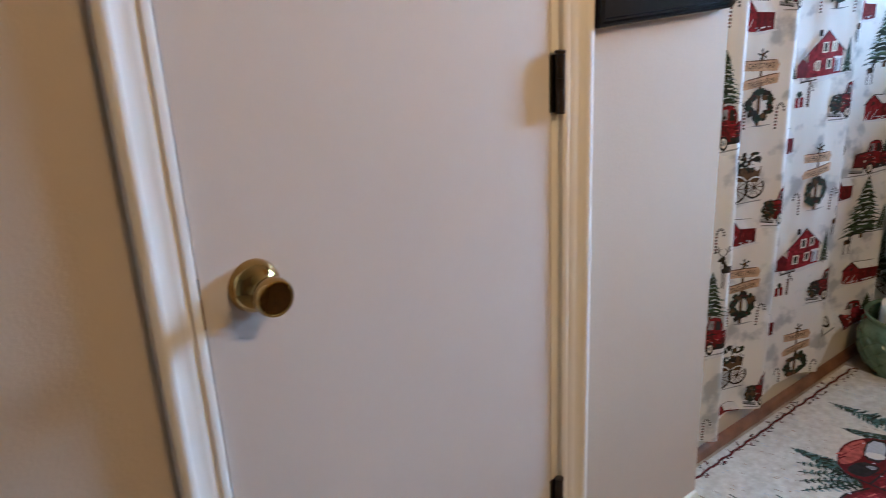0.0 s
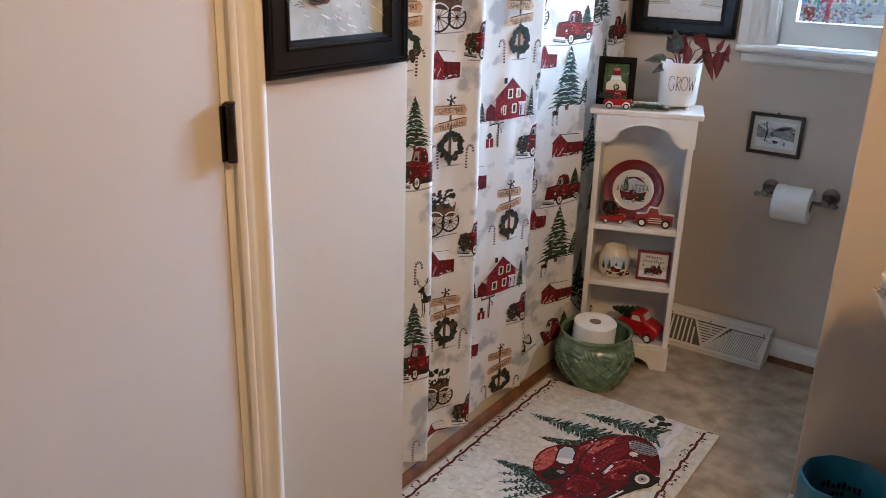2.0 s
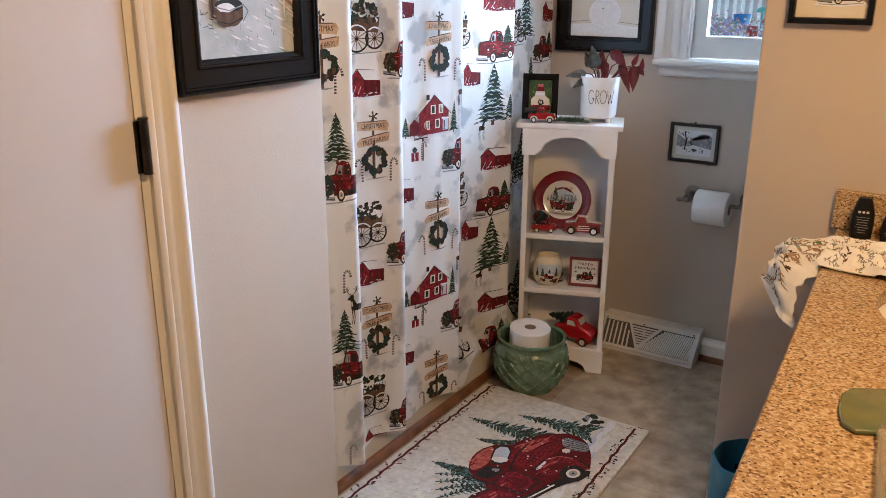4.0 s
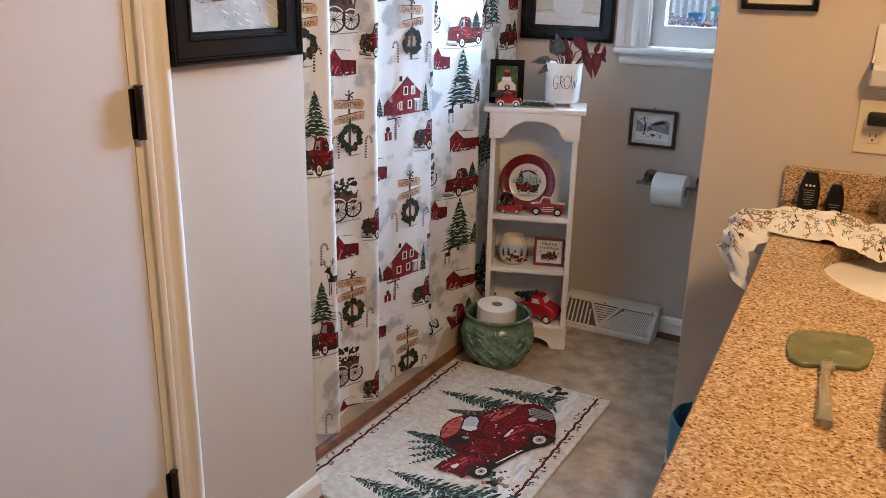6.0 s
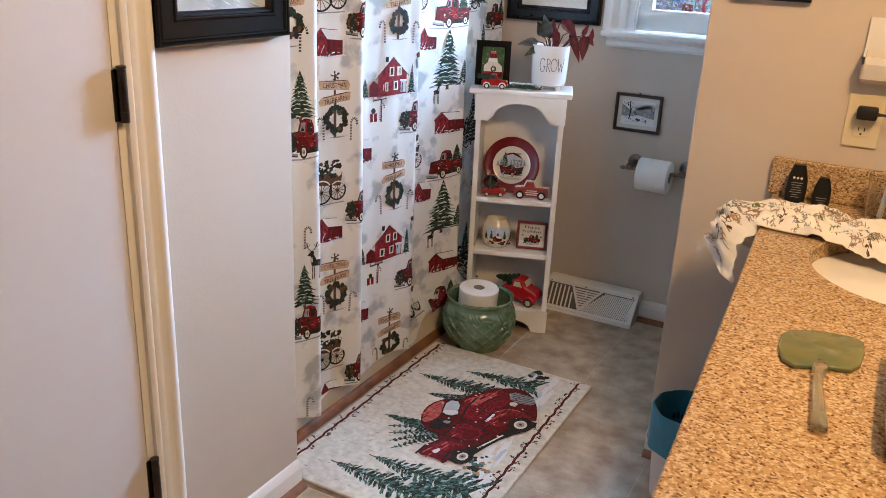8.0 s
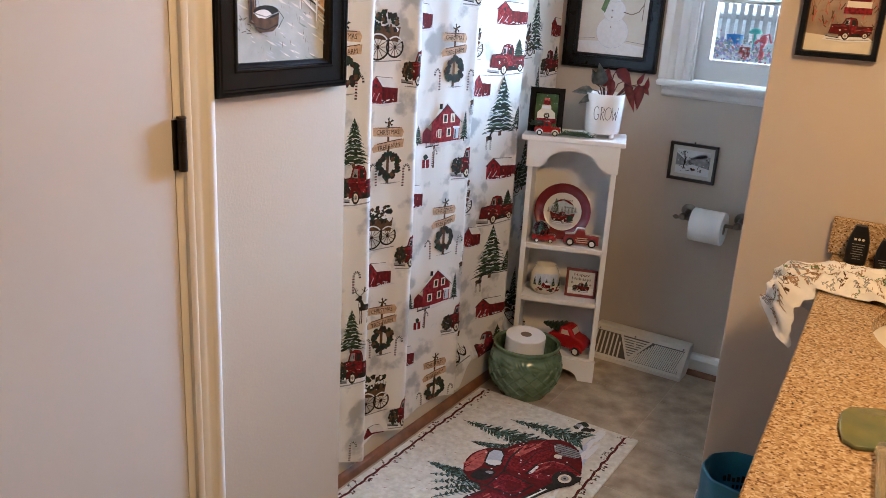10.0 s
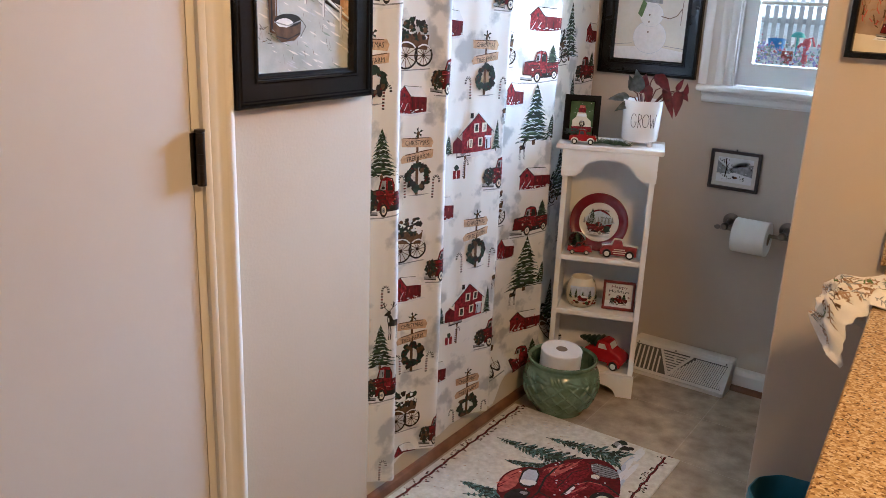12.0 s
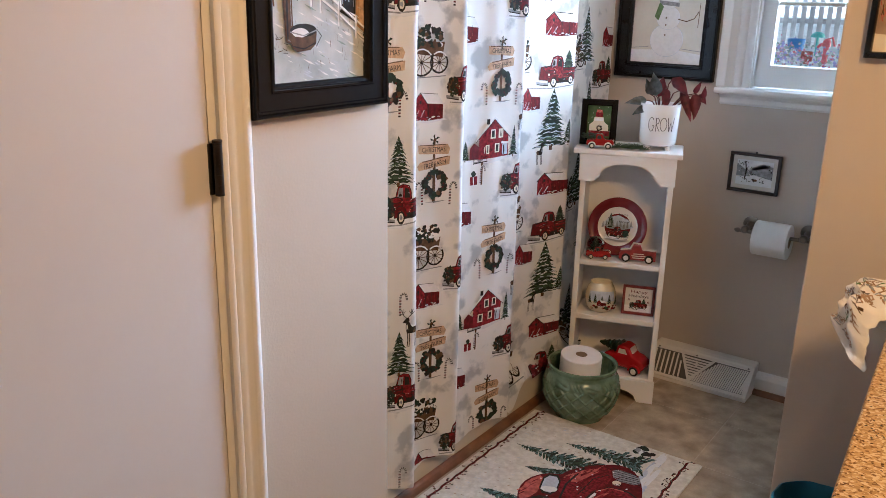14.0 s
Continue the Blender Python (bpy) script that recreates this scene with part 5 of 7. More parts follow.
def village(a, x0, y0, x1, y1):
    w, h = x1 - x0, y1 - y0
    f = lambda u, v: (x0 + u * w, y0 + v * h)
    a.poly(GREY, [f(0, .35), f(1, .3), f(1, 1), f(0, 1)])
    a.poly(SNOW, [f(.3, .55), f(.7, .9), f(1, .8), f(1, 1), f(0, 1), f(0, .85)])
    a.poly(SNOW, [f(0, 0), f(1, 0), f(1, .3), f(.5, .42), f(0, .3)])
    for u in (.08, .2, .86):
        a.poly(GREY, [f(u, .35), f(u + .16, .35), f(u + .16, .55), f(u + .08, .66), f(u, .55)])
    for k in range(70):
        p = (a.rnd.random(), a.rnd.uniform(.1, .9))
        a.line(a.rnd.choice((BLK, GREY, BRN, SNOW, DGRN)), (f(*p), f(p[0] + a.rnd.uniform(-.05, .05), p[1] + a.rnd.uniform(.01, .09))), .0022)
    a.line(BLK, (f(.24, .2), f(.27, .6), f(.22, .95)), .004)
    a.disc(BRN, *f(.55, .22), w * .05, h * .05, 8)
    a.disc(BLK, *f(.48, .24), w * .04, h * .04, 8)


def red_truck_sepia(a, x0, y0, x1, y1):
    w, h = x1 - x0, y1 - y0
    f = lambda u, v: (x0 + u * w, y0 + v * h)
    a.poly(CREAM, [f(0, 0), f(1, 0), f(1, .14), f(0, .2)])
    for k in range(160):
        p = (a.rnd.random(), a.rnd.uniform(.25, 1))
        a.line(a.rnd.choice((SEPIA, BRN, PINK, SEPIA)), (f(*p), f(p[0] + a.rnd.uniform(-.06, .06), p[1] + a.rnd.uniform(.02, .1))), .002)
    a.truck(x0 + w * .62, y0 + h * .15, w * .62, h * .26, False, False)
    for k in range(5):
        a.rect((RED, CREAM, DRED)[k % 3], *f(.5 + .03 * k, .45 + .07 * k), *f(.9 - .02 * k, .52 + .07 * k))


def gift_truck(a, x0, y0, x1, y1):
    w, h = x1 - x0, y1 - y0
    f = lambda u, v: (x0 + u * w, y0 + v * h)
    a.poly(CREAM, [f(.1, .1), f(.95, .1), f(.9, .42), f(.72, .52), f(.68, .66), f(.3, .66), f(.26, .52), f(.1, .42)])
    a.rect(RED, *f(.08, .08), *f(.96, .24))
    a.rect(RED, *f(.34, .66), *f(.66, .80))
    a.rect(PINK, *f(.38, .80), *f(.62, .88))
    a.rect(SNOW, *f(.30, .54), *f(.68, .62))
    a.wreath(*f(.52, .32), w * .12)
    a.disc(CREAM, *f(.2, .3), w * .07)
    a.disc(CREAM, *f(.84, .3), w * .07)
    for k in range(30):
        a.disc(SNOW, *f(a.rnd.random(), a.rnd.random()), w * .012, n=5)


def holiday_card(a, x0, y0, x1, y1):
    w, h = x1 - x0, y1 - y0
    f = lambda u, v: (x0 + u * w, y0 + v * h)
    a.poly(SNOW, [f(0, 0), f(1, 0), f(1, .3), f(0, .26)])
    a.truck(x0 + w * .5, y0 + h * .1, w * .62, h * .42, True, True)
    a.lettering("Happy", x0 + w * .5, y0 + h * .80, h * .17, 0, DRED, w * .6)
    a.lettering("Holidays", x0 + w * .5, y0 + h * .62, h * .17, 0, BLK, w * .74)
    for u, v in ((.15, .5), (.86, .45)):
        for k in range(3):
            t = k * math.pi / 3
            a.line(DRED, (f(u - .05 * math.cos(t), v - .05 * math.sin(t)), f(u + .05 * math.cos(t), v + .05 * math.sin(t))), .0012)


picture("picture_frame", pose(0.0005, 1.243, 1.131, 0, 0, 90), 0.355, 0.44, 0.058, 0.026, WIDE, BLACKFRAME, SNOWPAPER, farmyard, "winter farmyard print in a wide black wooden frame", seed=41)
picture("picture_frame", pose(-0.190, NORTH - 0.0005, 1.081), 0.363, 0.45, 0.054, 0.026, WIDE, BLACKFRAME, CREAMPAPER, snowman, "pale snowman print in a wide black frame", seed=42)
small = picture("picture_frame", pose(0.264, NORTH - 0.0005, 0.719), 0.170, 0.136, 0.0105, 0.014, PLAIN, BROWNFRAME, WHITEPAPER, village, "small grey village print in a thin dark frame", 0.014, 43)
part("hook", tube([(0.085, -0.006, 0.136), (0.085, -0.006, 0.142)], 0.003, 8), BROWNFRAME, small)
picture("picture_frame", pose(0.782, 2.2655, 1.238), 0.166, 0.21, 0.0135, 0.020, PLAIN, BLACKFRAME, SEPIAPAPER, red_truck_sepia, "sepia red truck print in a black frame", seed=44)

# ---------------------------------------------------------------- what stands on the shelf cabinet
SM = pose(0.189, 2.843, 0, 0, 0, 20)
def on_shelf(x, y, z, rz=0, rx=0):
    return SM @ pose(x, y, z + (0.006 if z > 0.8 else 0.0), rx, 0, rz)


photo = picture("photo_frame", on_shelf(-0.318, 0.062, 0.8735, 4, -9), 0.118, 0.150, 0.021, 0.016, PLAIN, BLACKFRAME, GREENPAPER, gift_truck, "black tabletop frame with a red holiday print", seed=45)
part("easel", boxes((0.05, 0.002, 0.004, 0.07, 0.006, 0.11)), BLACKFRAME, photo)

TOYRED = mat("toy_red", (0.32, 0.016, 0.02), 0.25, var=0.15, scale=60, coat=0.4)
TOYWHITE = mat("toy_white", (0.72, 0.70, 0.66), 0.35)
RUBBER = mat("toy_rubber", (0.012, 0.012, 0.012), 0.5, spec=0.25)
CHROME = mat("toy_chrome", (0.6, 0.6, 0.6), 0.2, 1.0)
SPRIGGREEN = mat("sprig_needles", (0.045, 0.085, 0.040), 0.6, var=0.4, scale=120)
FIRGREEN = mat("toy_fir", (0.015, 0.035, 0.02), 0.6, var=0.5, scale=150)
DARKGLASS = mat("toy_window", (0.05, 0.055, 0.06), 0.08)


def car_wheel(parent, x, y, z, r, w=0.012):
    t = part("wheel", lathe(((0, -w / 2), (r * 0.86, -w / 2), (r, -w / 3), (r, w / 3), (r * 0.86, w / 2), (0, w / 2)), 20), RUBBER, parent, "black tyre", True, pose(x, y, z, 90, 0, 0))
    part("hub", lathe(((0, -w / 2 - 0.002), (r * 0.6, -w / 2 - 0.001), (r * 0.62, -w / 2 + 0.002), (r * 0.62, w / 2 - 0.002), (r * 0.6, w / 2 + 0.001), (0, w / 2 + 0.002)), 16), TOYWHITE, t, "white hub cap", True)


def rounded_car(side, width, bevel, seg=3):
    """A side outline (x along the car, z up) pushed across and softened."""
    bm = prism(side, width, "y", -width / 2)
    bmesh.ops.bevel(bm, geom=bm.edges[:], offset=bevel, segments=seg, affect="EDGES", profile=0.6)
    return bm


def toy_pickup(m, l, label, body, lower, load, name="toy_truck", wide=0.42):
    """Nose towards +x."""
    ob = thing(name, m, label, "toy truck")
    w = l * wide
    s = lambda *q: [(x * l, z * l) for x, z in q]
    part("body", rounded_car(s((-0.50, 0.12), (0.49, 0.12), (0.50, 0.26), (0.44, 0.33), (0.14, 0.35), (0.07, 0.53), (-0.13, 0.54), (-0.17, 0.33), (-0.49, 0.31)), w * 0.84, l * 0.022), body, ob, "", True)
    for x in (-0.29, 0.30):
        for sy in (-1, 1):
            arch = [(x * l + l * 0.145 * math.cos(math.pi * k / 10), l * 0.11 + l * 0.145 * math.sin(math.pi * k / 10)) for k in range(11)]
            part("fender", prism(arch, sy * w * 0.14, "y", sy * w * 0.36, l * 0.006), lower, ob, "", True)
            car_wheel(ob, x * l, sy * w * 0.46, l * 0.105, l * 0.105, l * 0.06)
    part("running_board", boxes((-0.16 * l, -w * 0.49, 0.09 * l, 0.18 * l, w * 0.49, 0.125 * l), bevel=0.002), lower, ob)
    part("bumper", boxes((0.495 * l, -w * 0.46, 0.12 * l, 0.53 * l, w * 0.46, 0.17 * l), bevel=0.003), lower, ob)
    part("grille", boxes((0.49 * l, -w * 0.17, 0.18 * l, 0.51 * l, w * 0.17, 0.31 * l), bevel=0.002), CHROME, ob)
    for sy in (-1, 1):
        part("headlight", lathe(((0, 0), (l * 0.035, 0), (l * 0.03, l * 0.02), (0, l * 0.028)), 14), TOYWHITE, ob, "", True, pose(0.46 * l, sy * w * 0.33, 0.28 * l, 0, 90, 0))
        part("side_window", prism(s((0.05, 0.37), (0.01, 0.49), (-0.10, 0.49), (-0.12, 0.37)), sy * 0.0012, "y", sy * w * 0.42), DARKGLASS, ob)
    part("windshield", boxes((-0.0006, -w * 0.33, 0, 0.0012, w * 0.33, l * 0.12)), DARKGLASS, ob, "", False, pose(l * 0.137, 0, l * 0.372, 0, -22, 0))
    if load:
        bm = bmesh.new()
        rnd = random.Random(7)
        for k in range(60):
            p = Vector((rnd.uniform(-0.62, -0.1) * l, rnd.uniform(-0.3, 0.3) * w, rnd.uniform(0.36, 0.52) * l))
            tube([p, p + Vector((rnd.uniform(-0.14, -0.02) * l, rnd.uniform(-0.1, 0.1) * l, rnd.uniform(-0.02, 0.08) * l))], [l * 0.028, l * 0.006], 5, bm)
        part("load", bm, FIRGREEN, ob, "dark green fir bundle")
    return ob


toy_pickup(on_shelf(-0.245, 0.008, 0.8735, 4), 0.088, "small red and white toy pickup with a fir load", TOYRED, TOYWHITE, True)

# flowerpot with feet
POTWHITE = mat("pot_glaze", (0.80, 0.79, 0.77), 0.22, var=0.02, scale=9, coat=0.2)
SOIL = mat("potting_soil", (0.035, 0.024, 0.016), 0.95, var=0.5, scale=90, bump=1.0, bscale=200)
pot = thing("flowerpot", on_shelf(-0.066, 0.075, 0.8735), "white glazed flowerpot on short feet with lettering", "flowerpot")
PR = 0.0635
part("bowl", lathe(((0, 0.014), (0.050, 0.014), (0.056, 0.017), (0.0590, 0.026), (PR, 0.145), (PR - 0.001, 0.148), (PR - 0.004, 0.148), (PR - 0.006, 0.140), (PR - 0.008, 0.125), (0, 0.125)), 56), POTWHITE, pot, "", True)
for k in range(4):
    a = 0.9 + k * math.pi / 2
    part("foot", lathe(((0, 0), (0.008, 0), (0.0095, 0.004), (0.009, 0.018), (0, 0.018)), 14), POTWHITE, pot, "", True, pose(0.044 * math.cos(a), 0.044 * math.sin(a), 0))
part("soil", lathe(((0, 0.128), (PR - 0.0085, 0.127), (PR - 0.0085, 0.1255), (0, 0.1255)), 30), SOIL, pot)
# thin hand-lettered strokes bent round the bowl
def around(u, v, lift):
    a = u / 0.0615 - math.pi / 2 + 0.18
    r = 0.0590 + (PR - 0.0590) * (v - 0.026) / 0.119 + lift
    return Vector((r * math.cos(a), r * math.sin(a), v))
a = Art(3)
T = 0.0017
h0, h1 = 0.064, 0.108
a.line(BLK, [(-0.0335 + 0.0095 * math.cos(t), 0.086 + 0.022 * math.sin(t)) for t in [0.7 + 0.35 * k for k in range(14)]] + [(-0.0245, 0.082), (-0.031, 0.082)], T)
a.line(BLK, ((-0.0185, h0), (-0.0185, h1), (-0.011, 0.105), (-0.009, 0.098), (-0.011, 0.091), (-0.0185, 0.087), (-0.007, h0)), T)
a.line(BLK, [(0.0045 + 0.0105 * math.cos(t), 0.087 + 0.021 * math.sin(t)) for t in [0.3925 * k for k in range(17)]], T)
a.line(BLK, ((0.0175, h1), (0.0235, h0), (0.0290, 0.094), (0.0345, h0), (0.0405, h1)), T)
tagged(printed("lettering", a, around, pot, step=0.004, rows=0.05, gap=0.00002), "thin dark hand-lettered word")

LEAFRED = mat("begonia_red_leaf", (0.15, 0.015, 0.022), 0.45, scale=45, spread=((0.07, 0.010, 0.014), (0.24, 0.025, 0.035)), bump=0.5, bscale=120)
LEAFGREY = mat("begonia_grey_leaf", (0.11, 0.12, 0.11), 0.35, scale=50, spread=((0.05, 0.07, 0.055), (0.20, 0.22, 0.22)), bump=0.5, bscale=120)
STEM = mat("begonia_stem", (0.10, 0.025, 0.02), 0.5)
plant = thing("potted_plant", on_shelf(-0.066, 0.075, 0.999), "begonia with dark red and grey-green pointed leaves", "plant")


def leaf(parent, base, tip, width, up, material):
    """A pointed, wavy leaf folded a little along its middle."""
    base, tip = Vector(base), Vector(tip)
    d = tip - base
    side = d.cross(Vector(up)).normalized()
    n = side.cross(d).normalized()
    bm = bmesh.new()
    cols_ = []
    for i in range(11):
        f = i / 10
        w = width * (math.sin(math.pi * f ** 0.72) ** 0.9) * (1.0 - 0.35 * f)
        mid = base + d * f - n * (0.10 * d.length * f * f)
        row = []
        for j in (-1, -0.5, 0, 0.5, 1):
            wave = 0.05 * width * math.sin(i * 2.1 + j * 3)
            row.append(bm.verts.new(mid + side * (w * j * 0.5) + n * (abs(j) * w * 0.16 + wave * abs(j))))
        cols_.append(row)
    for r0, r1 in zip(cols_, cols_[1:]):
        for k in range(4):
            bm.faces.new((r0[k], r0[k + 1], r1[k + 1], r1[k]))
    bmesh.ops.solidify(bm, geom=bm.faces[:], thickness=0.0008)
    part("leaf", bm, material, parent, "", True)


LEAVES = (((-0.018, 0.00, 0.045), (-0.030, -0.02, 0.118), 0.050, LEAFGREY), ((-0.035, -0.01, 0.050), (-0.050, -0.035, 0.100), 0.034, LEAFGREY), ((-0.045, 0.00, 0.030), (-0.112, -0.025, 0.022), 0.034, LEAFGREY),
          ((-0.038, -0.02, 0.014), (-0.085, -0.05, -0.012), 0.030, LEAFGREY), ((0.012, -0.01, 0.072), (0.016, -0.045, 0.008), 0.032, LEAFRED), ((0.030, 0.00, 0.105), (0.082, -0.030, 0.055), 0.046, LEAFRED),
          ((0.060, -0.01, 0.070), (0.100, -0.04, -0.026), 0.034, LEAFRED), ((0.105, -0.01, 0.060), (0.108, -0.045, -0.018), 0.040, LEAFRED), ((0.100, 0.00, 0.058), (0.118, -0.02, 0.098), 0.020, LEAFRED),
          ((0.128, -0.01, 0.045), (0.132, -0.03, 0.085), 0.020, LEAFRED), ((-0.010, 0.02, 0.040), (0.000, 0.05, 0.105), 0.045, LEAFRED), ((0.112, 0.0, 0.055), (0.140, -0.02, 0.030), 0.030, LEAFRED))
for b, t, w, m_ in LEAVES:
    part("stem", tube([(b[0] * 0.25, b[1] * 0.3 + 0.01, 0.0), (b[0] * 0.6, b[1] * 0.6, b[2] * 0.75 + 0.004), b], [0.0024, 0.002, 0.0014], 7), STEM, plant, "", True)
    leaf(plant, b, t, w, (0.15, -1, 0.5), m_)

# fir sprig beside the pot
sprig = thing("fir_sprig", on_shelf(-0.150, 0.012, 0.8735), "short artificial green fir sprig lying flat", "garland")
rnd = random.Random(4)
for x0, dx in ((-0.045, 0.060), (-0.005, 0.050), (-0.015, -0.040), (-0.020, 0.030), (0.015, 0.040)):
    bm = bmesh.new()
    p0, p1 = Vector((x0, 0.01, 0.006)), Vector((x0 + dx, -0.014, 0.006))
    tube([p0, p1], 0.0015, 5, bm)
    for k in range(64):
        p = p0.lerp(p1, k / 63)
        a = rnd.uniform(0, 6.28)
        q = p + Vector((0.014 * math.cos(a), 0.014 * math.sin(a), rnd.uniform(0, 0.014)))
        q.z = max(q.z, 0.0012)
        tube([p, q], [0.0014, 0.0007], 4, bm)
    part("twig", bm, SPRIGGREEN, sprig)

# middle shelf: plate, globe car, wooden truck sign
PLATERED = mat("plate_red", (0.14, 0.008, 0.014), 0.12, var=0.12, scale=20, coat=0.5)
PLATEWHITE = mat("plate_white", (0.72, 0.70, 0.66), 0.14, var=0.02, scale=20, coat=0.5)
plate = thing("plate", on_shelf(-0.172, 0.088, 0.4955, 0, -17), "red-rimmed round plate printed with a winter truck scene", "plate")
def upright(bm, r):
    for v in bm.verts:
        v.co = Vector((v.co.x, -v.co.z, v.co.y + r))
    return bm
part("rim", upright(lathe(((0.066, 0.006), (0.069, 0.0075), (0.082, 0.014), (0.098, 0.0195), (0.1005, 0.019), (0.1005, 0.0165), (0.085, 0.010), (0.066, 0.003)), 64), 0.1), PLATERED, plate, "glossy dark red rim", True)
part("centre", upright(lathe(((0, 0.000), (0.066, 0.001), (0.0685, 0.004), (0.0675, 0.0078), (0.062, 0.0062), (0, 0.0055)), 56), 0.1), PLATEWHITE, plate, "", True)
a = Art(8)
a.poly(PALE, [(-0.055, 0.105), (-0.03, 0.13), (0.0, 0.14), (0.035, 0.125), (0.055, 0.10), (0.02, 0.09), (-0.03, 0.092)])
a.fir(-0.025, 0.092, 0.038, 0.055, 6)
for k in range(9):
    a.fir(-0.05 + 0.012 * k, 0.094 + 0.003 * (k % 3), 0.012, 0.022, 4, False, GREY, GREY)
a.truck(0.002, 0.058, 0.072, 0.042, False, False, -1)
a.disc(DGRN, 0.030, 0.077, 0.012, n=10, rough=0.25)
a.lettering("home", 0.018, 0.137, 0.013, 0, BLK, 0.030)
a.lettering("for the", 0.018, 0.125, 0.008, 0, GREY, 0.020)
a.lettering("holidays", 0.022, 0.113, 0.010, 0, BLK, 0.034)
printed("printed_scene", a, lambda u, v, l: Vector((u, -0.0066 - l, v)), plate, gap=0.00002)

globe = toy_pickup(on_shelf(-0.226, 0.040, 0.4955, 6), 0.082, "small red car figurine with a glass snow globe", TOYRED, TOYRED, False, "globe_car", 0.5)
part("globe", lathe([(0.0295 * math.sin(t), 0.040 - 0.0295 * math.cos(t)) for t in [0.25 + (math.pi - 0.25) * k / 16 for k in range(17)]], 28), glass_mat("globe_glass", (0.95, 0.97, 0.98)), globe, "clear glass globe", True, pose(-0.010, 0, 0.006))
bm = bmesh.new()
for k in range(4):
    tube([(0, 0, 0.028 + k * 0.008), (0, 0, 0.042 + k * 0.008)], [0.016 - k * 0.0035, 0.001], 9, bm)
part("little_fir", bm, FIRGREEN, globe, "", False, pose(-0.010, 0, 0.006))

SIGNWOOD = mat("painted_sign_wood", (0.24, 0.022, 0.022), 0.5, var=0.3, scale=50)
sign = thing("truck_sign", on_shelf(-0.095, 0.032, 0.4955, 0), "flat wooden red truck sign with painted lettering", "ornament")
side = [(0.062, 0.008), (0.062, 0.040), (0.016, 0.042), (0.010, 0.060), (-0.014, 0.061), (-0.022, 0.041), (-0.052, 0.036), (-0.060, 0.026), (-0.060, 0.008)]
part("panel", prism(side, 0.012, "y", -0.006, 0.0015), SIGNWOOD, sign)
part("cap", prism([(0.066, 0.038), (0.066, 0.044), (0.020, 0.0455), (0.012, 0.0645), (-0.016, 0.0655), (-0.026, 0.045), (-0.056, 0.040), (-0.056, 0.036), (-0.022, 0.0412), (-0.014, 0.0612), (0.010, 0.0602), (0.016, 0.0422)], 0.006, "y", 0.0065), TOYWHITE, sign, "white snow edging")
for x in (-0.036, 0.040):
    wh = part("wheel", lathe(((0, 0), (0.0145, 0), (0.0145, 0.005), (0, 0.006)), 22), RUBBER, sign, "black painted wheel", True, pose(x, -0.0062, 0.0148, 90, 0, 0))
    part("hub", lathe(((0, 0.005), (0.0085, 0.0055), (0.0085, 0.0072), (0, 0.0078)), 16), TOYWHITE, wh, "", True)
a = Art(2)
for v, w in ((0.030, 0.036), (0.023, 0.046), (0.016, 0.040)):
    a.line(CREAM, ((0.005 - w / 2, v), (0.005 + w / 2, v + 0.001)), 0.0028)
printed("painted_lettering", a, lambda u, v, l: Vector((u, -0.0062 - l, v)), sign)

# lower shelf: candle jar and small framed card
JARMAT = mat("jar_ceramic", (0.70, 0.63, 0.47), 0.15, var=0.05, scale=20, coat=0.4)
jar = thing("candle_jar", on_shelf(-0.208, 0.072, 0.2975), "cream round candle jar painted with a winter scene", "jar")
jprof = ((0, 0), (0.036, 0), (0.042, 0.004), (0.050, 0.020), (0.053, 0.045), (0.051, 0.070), (0.045, 0.088), (0.039, 0.096), (0.038, 0.102), (0.0365, 0.104), (0.0345, 0.102), (0.035, 0.092), (0.030, 0.080), (0, 0.078))
part("body", lathe(jprof, 44), JARMAT, jar, "", True)
def on_jar(u, v, lift):
    r = float(np.interp(v, [p[1] for p in jprof[:8]], [p[0] for p in jprof[:8]])) + lift
    a_ = u / 0.053 - math.pi / 2 + 0.2
    return Vector((r * math.cos(a_), r * math.sin(a_), v))
a = Art(6)
a.poly(PALE, [(-0.05, 0.045), (0.05, 0.045), (0.05, 0.078), (0.0, 0.082), (-0.05, 0.078)])
for k in range(5):
    a.fir(-0.045 + 0.022 * k, 0.036 + 0.004 * (k % 2), 0.018, 0.034, 4)
a.barn(-0.002, 0.034, 0.026, 0.022)
for k in range(14):
    a.disc(a.rnd.choice((RED, GRN, TAN, DRED, BRN)), a.rnd.uniform(-0.045, 0.045), a.rnd.uniform(0.022, 0.036), a.rnd.uniform(0.003, 0.006), n=7)
printed("painted_scene", a, on_jar, jar, step=0.006, rows=0.008, gap=0.00002)
picture("card_frame", on_shelf(-0.132, 0.062, 0.2975, 0, -6), 0.110, 0.103, 0.009, 0.012, PLAIN, mat("red_wood_frame", (0.16, 0.02, 0.018), 0.4, var=0.3, scale=40), WHITEPAPER, holiday_card, "small red framed holiday card with a truck", seed=46)

# bottom shelf: glossy ceramic beetle-shaped pickup carrying a tree
CERRED = mat("ceramic_red", (0.40, 0.012, 0.016), 0.12, var=0.06, scale=30, coat=0.6)
CREAMGLAZE = mat("ceramic_window", (0.66, 0.55, 0.48), 0.25)
truck = thing("ceramic_truck", on_shelf(-0.098, 0.066, 0.0835, -20), "glossy red ceramic pickup carrying a dark green tree", "figurine")
body = [(-0.075, 0.018), (0.066, 0.016), (0.077, 0.030), (0.072, 0.050), (0.052, 0.062), (0.030, 0.068), (0.018, 0.092), (-0.002, 0.100), (-0.026, 0.096), (-0.034, 0.066), (-0.075, 0.058)]
part("body", rounded_car(body, 0.066, 0.011, 4), CERRED, truck, "", True)
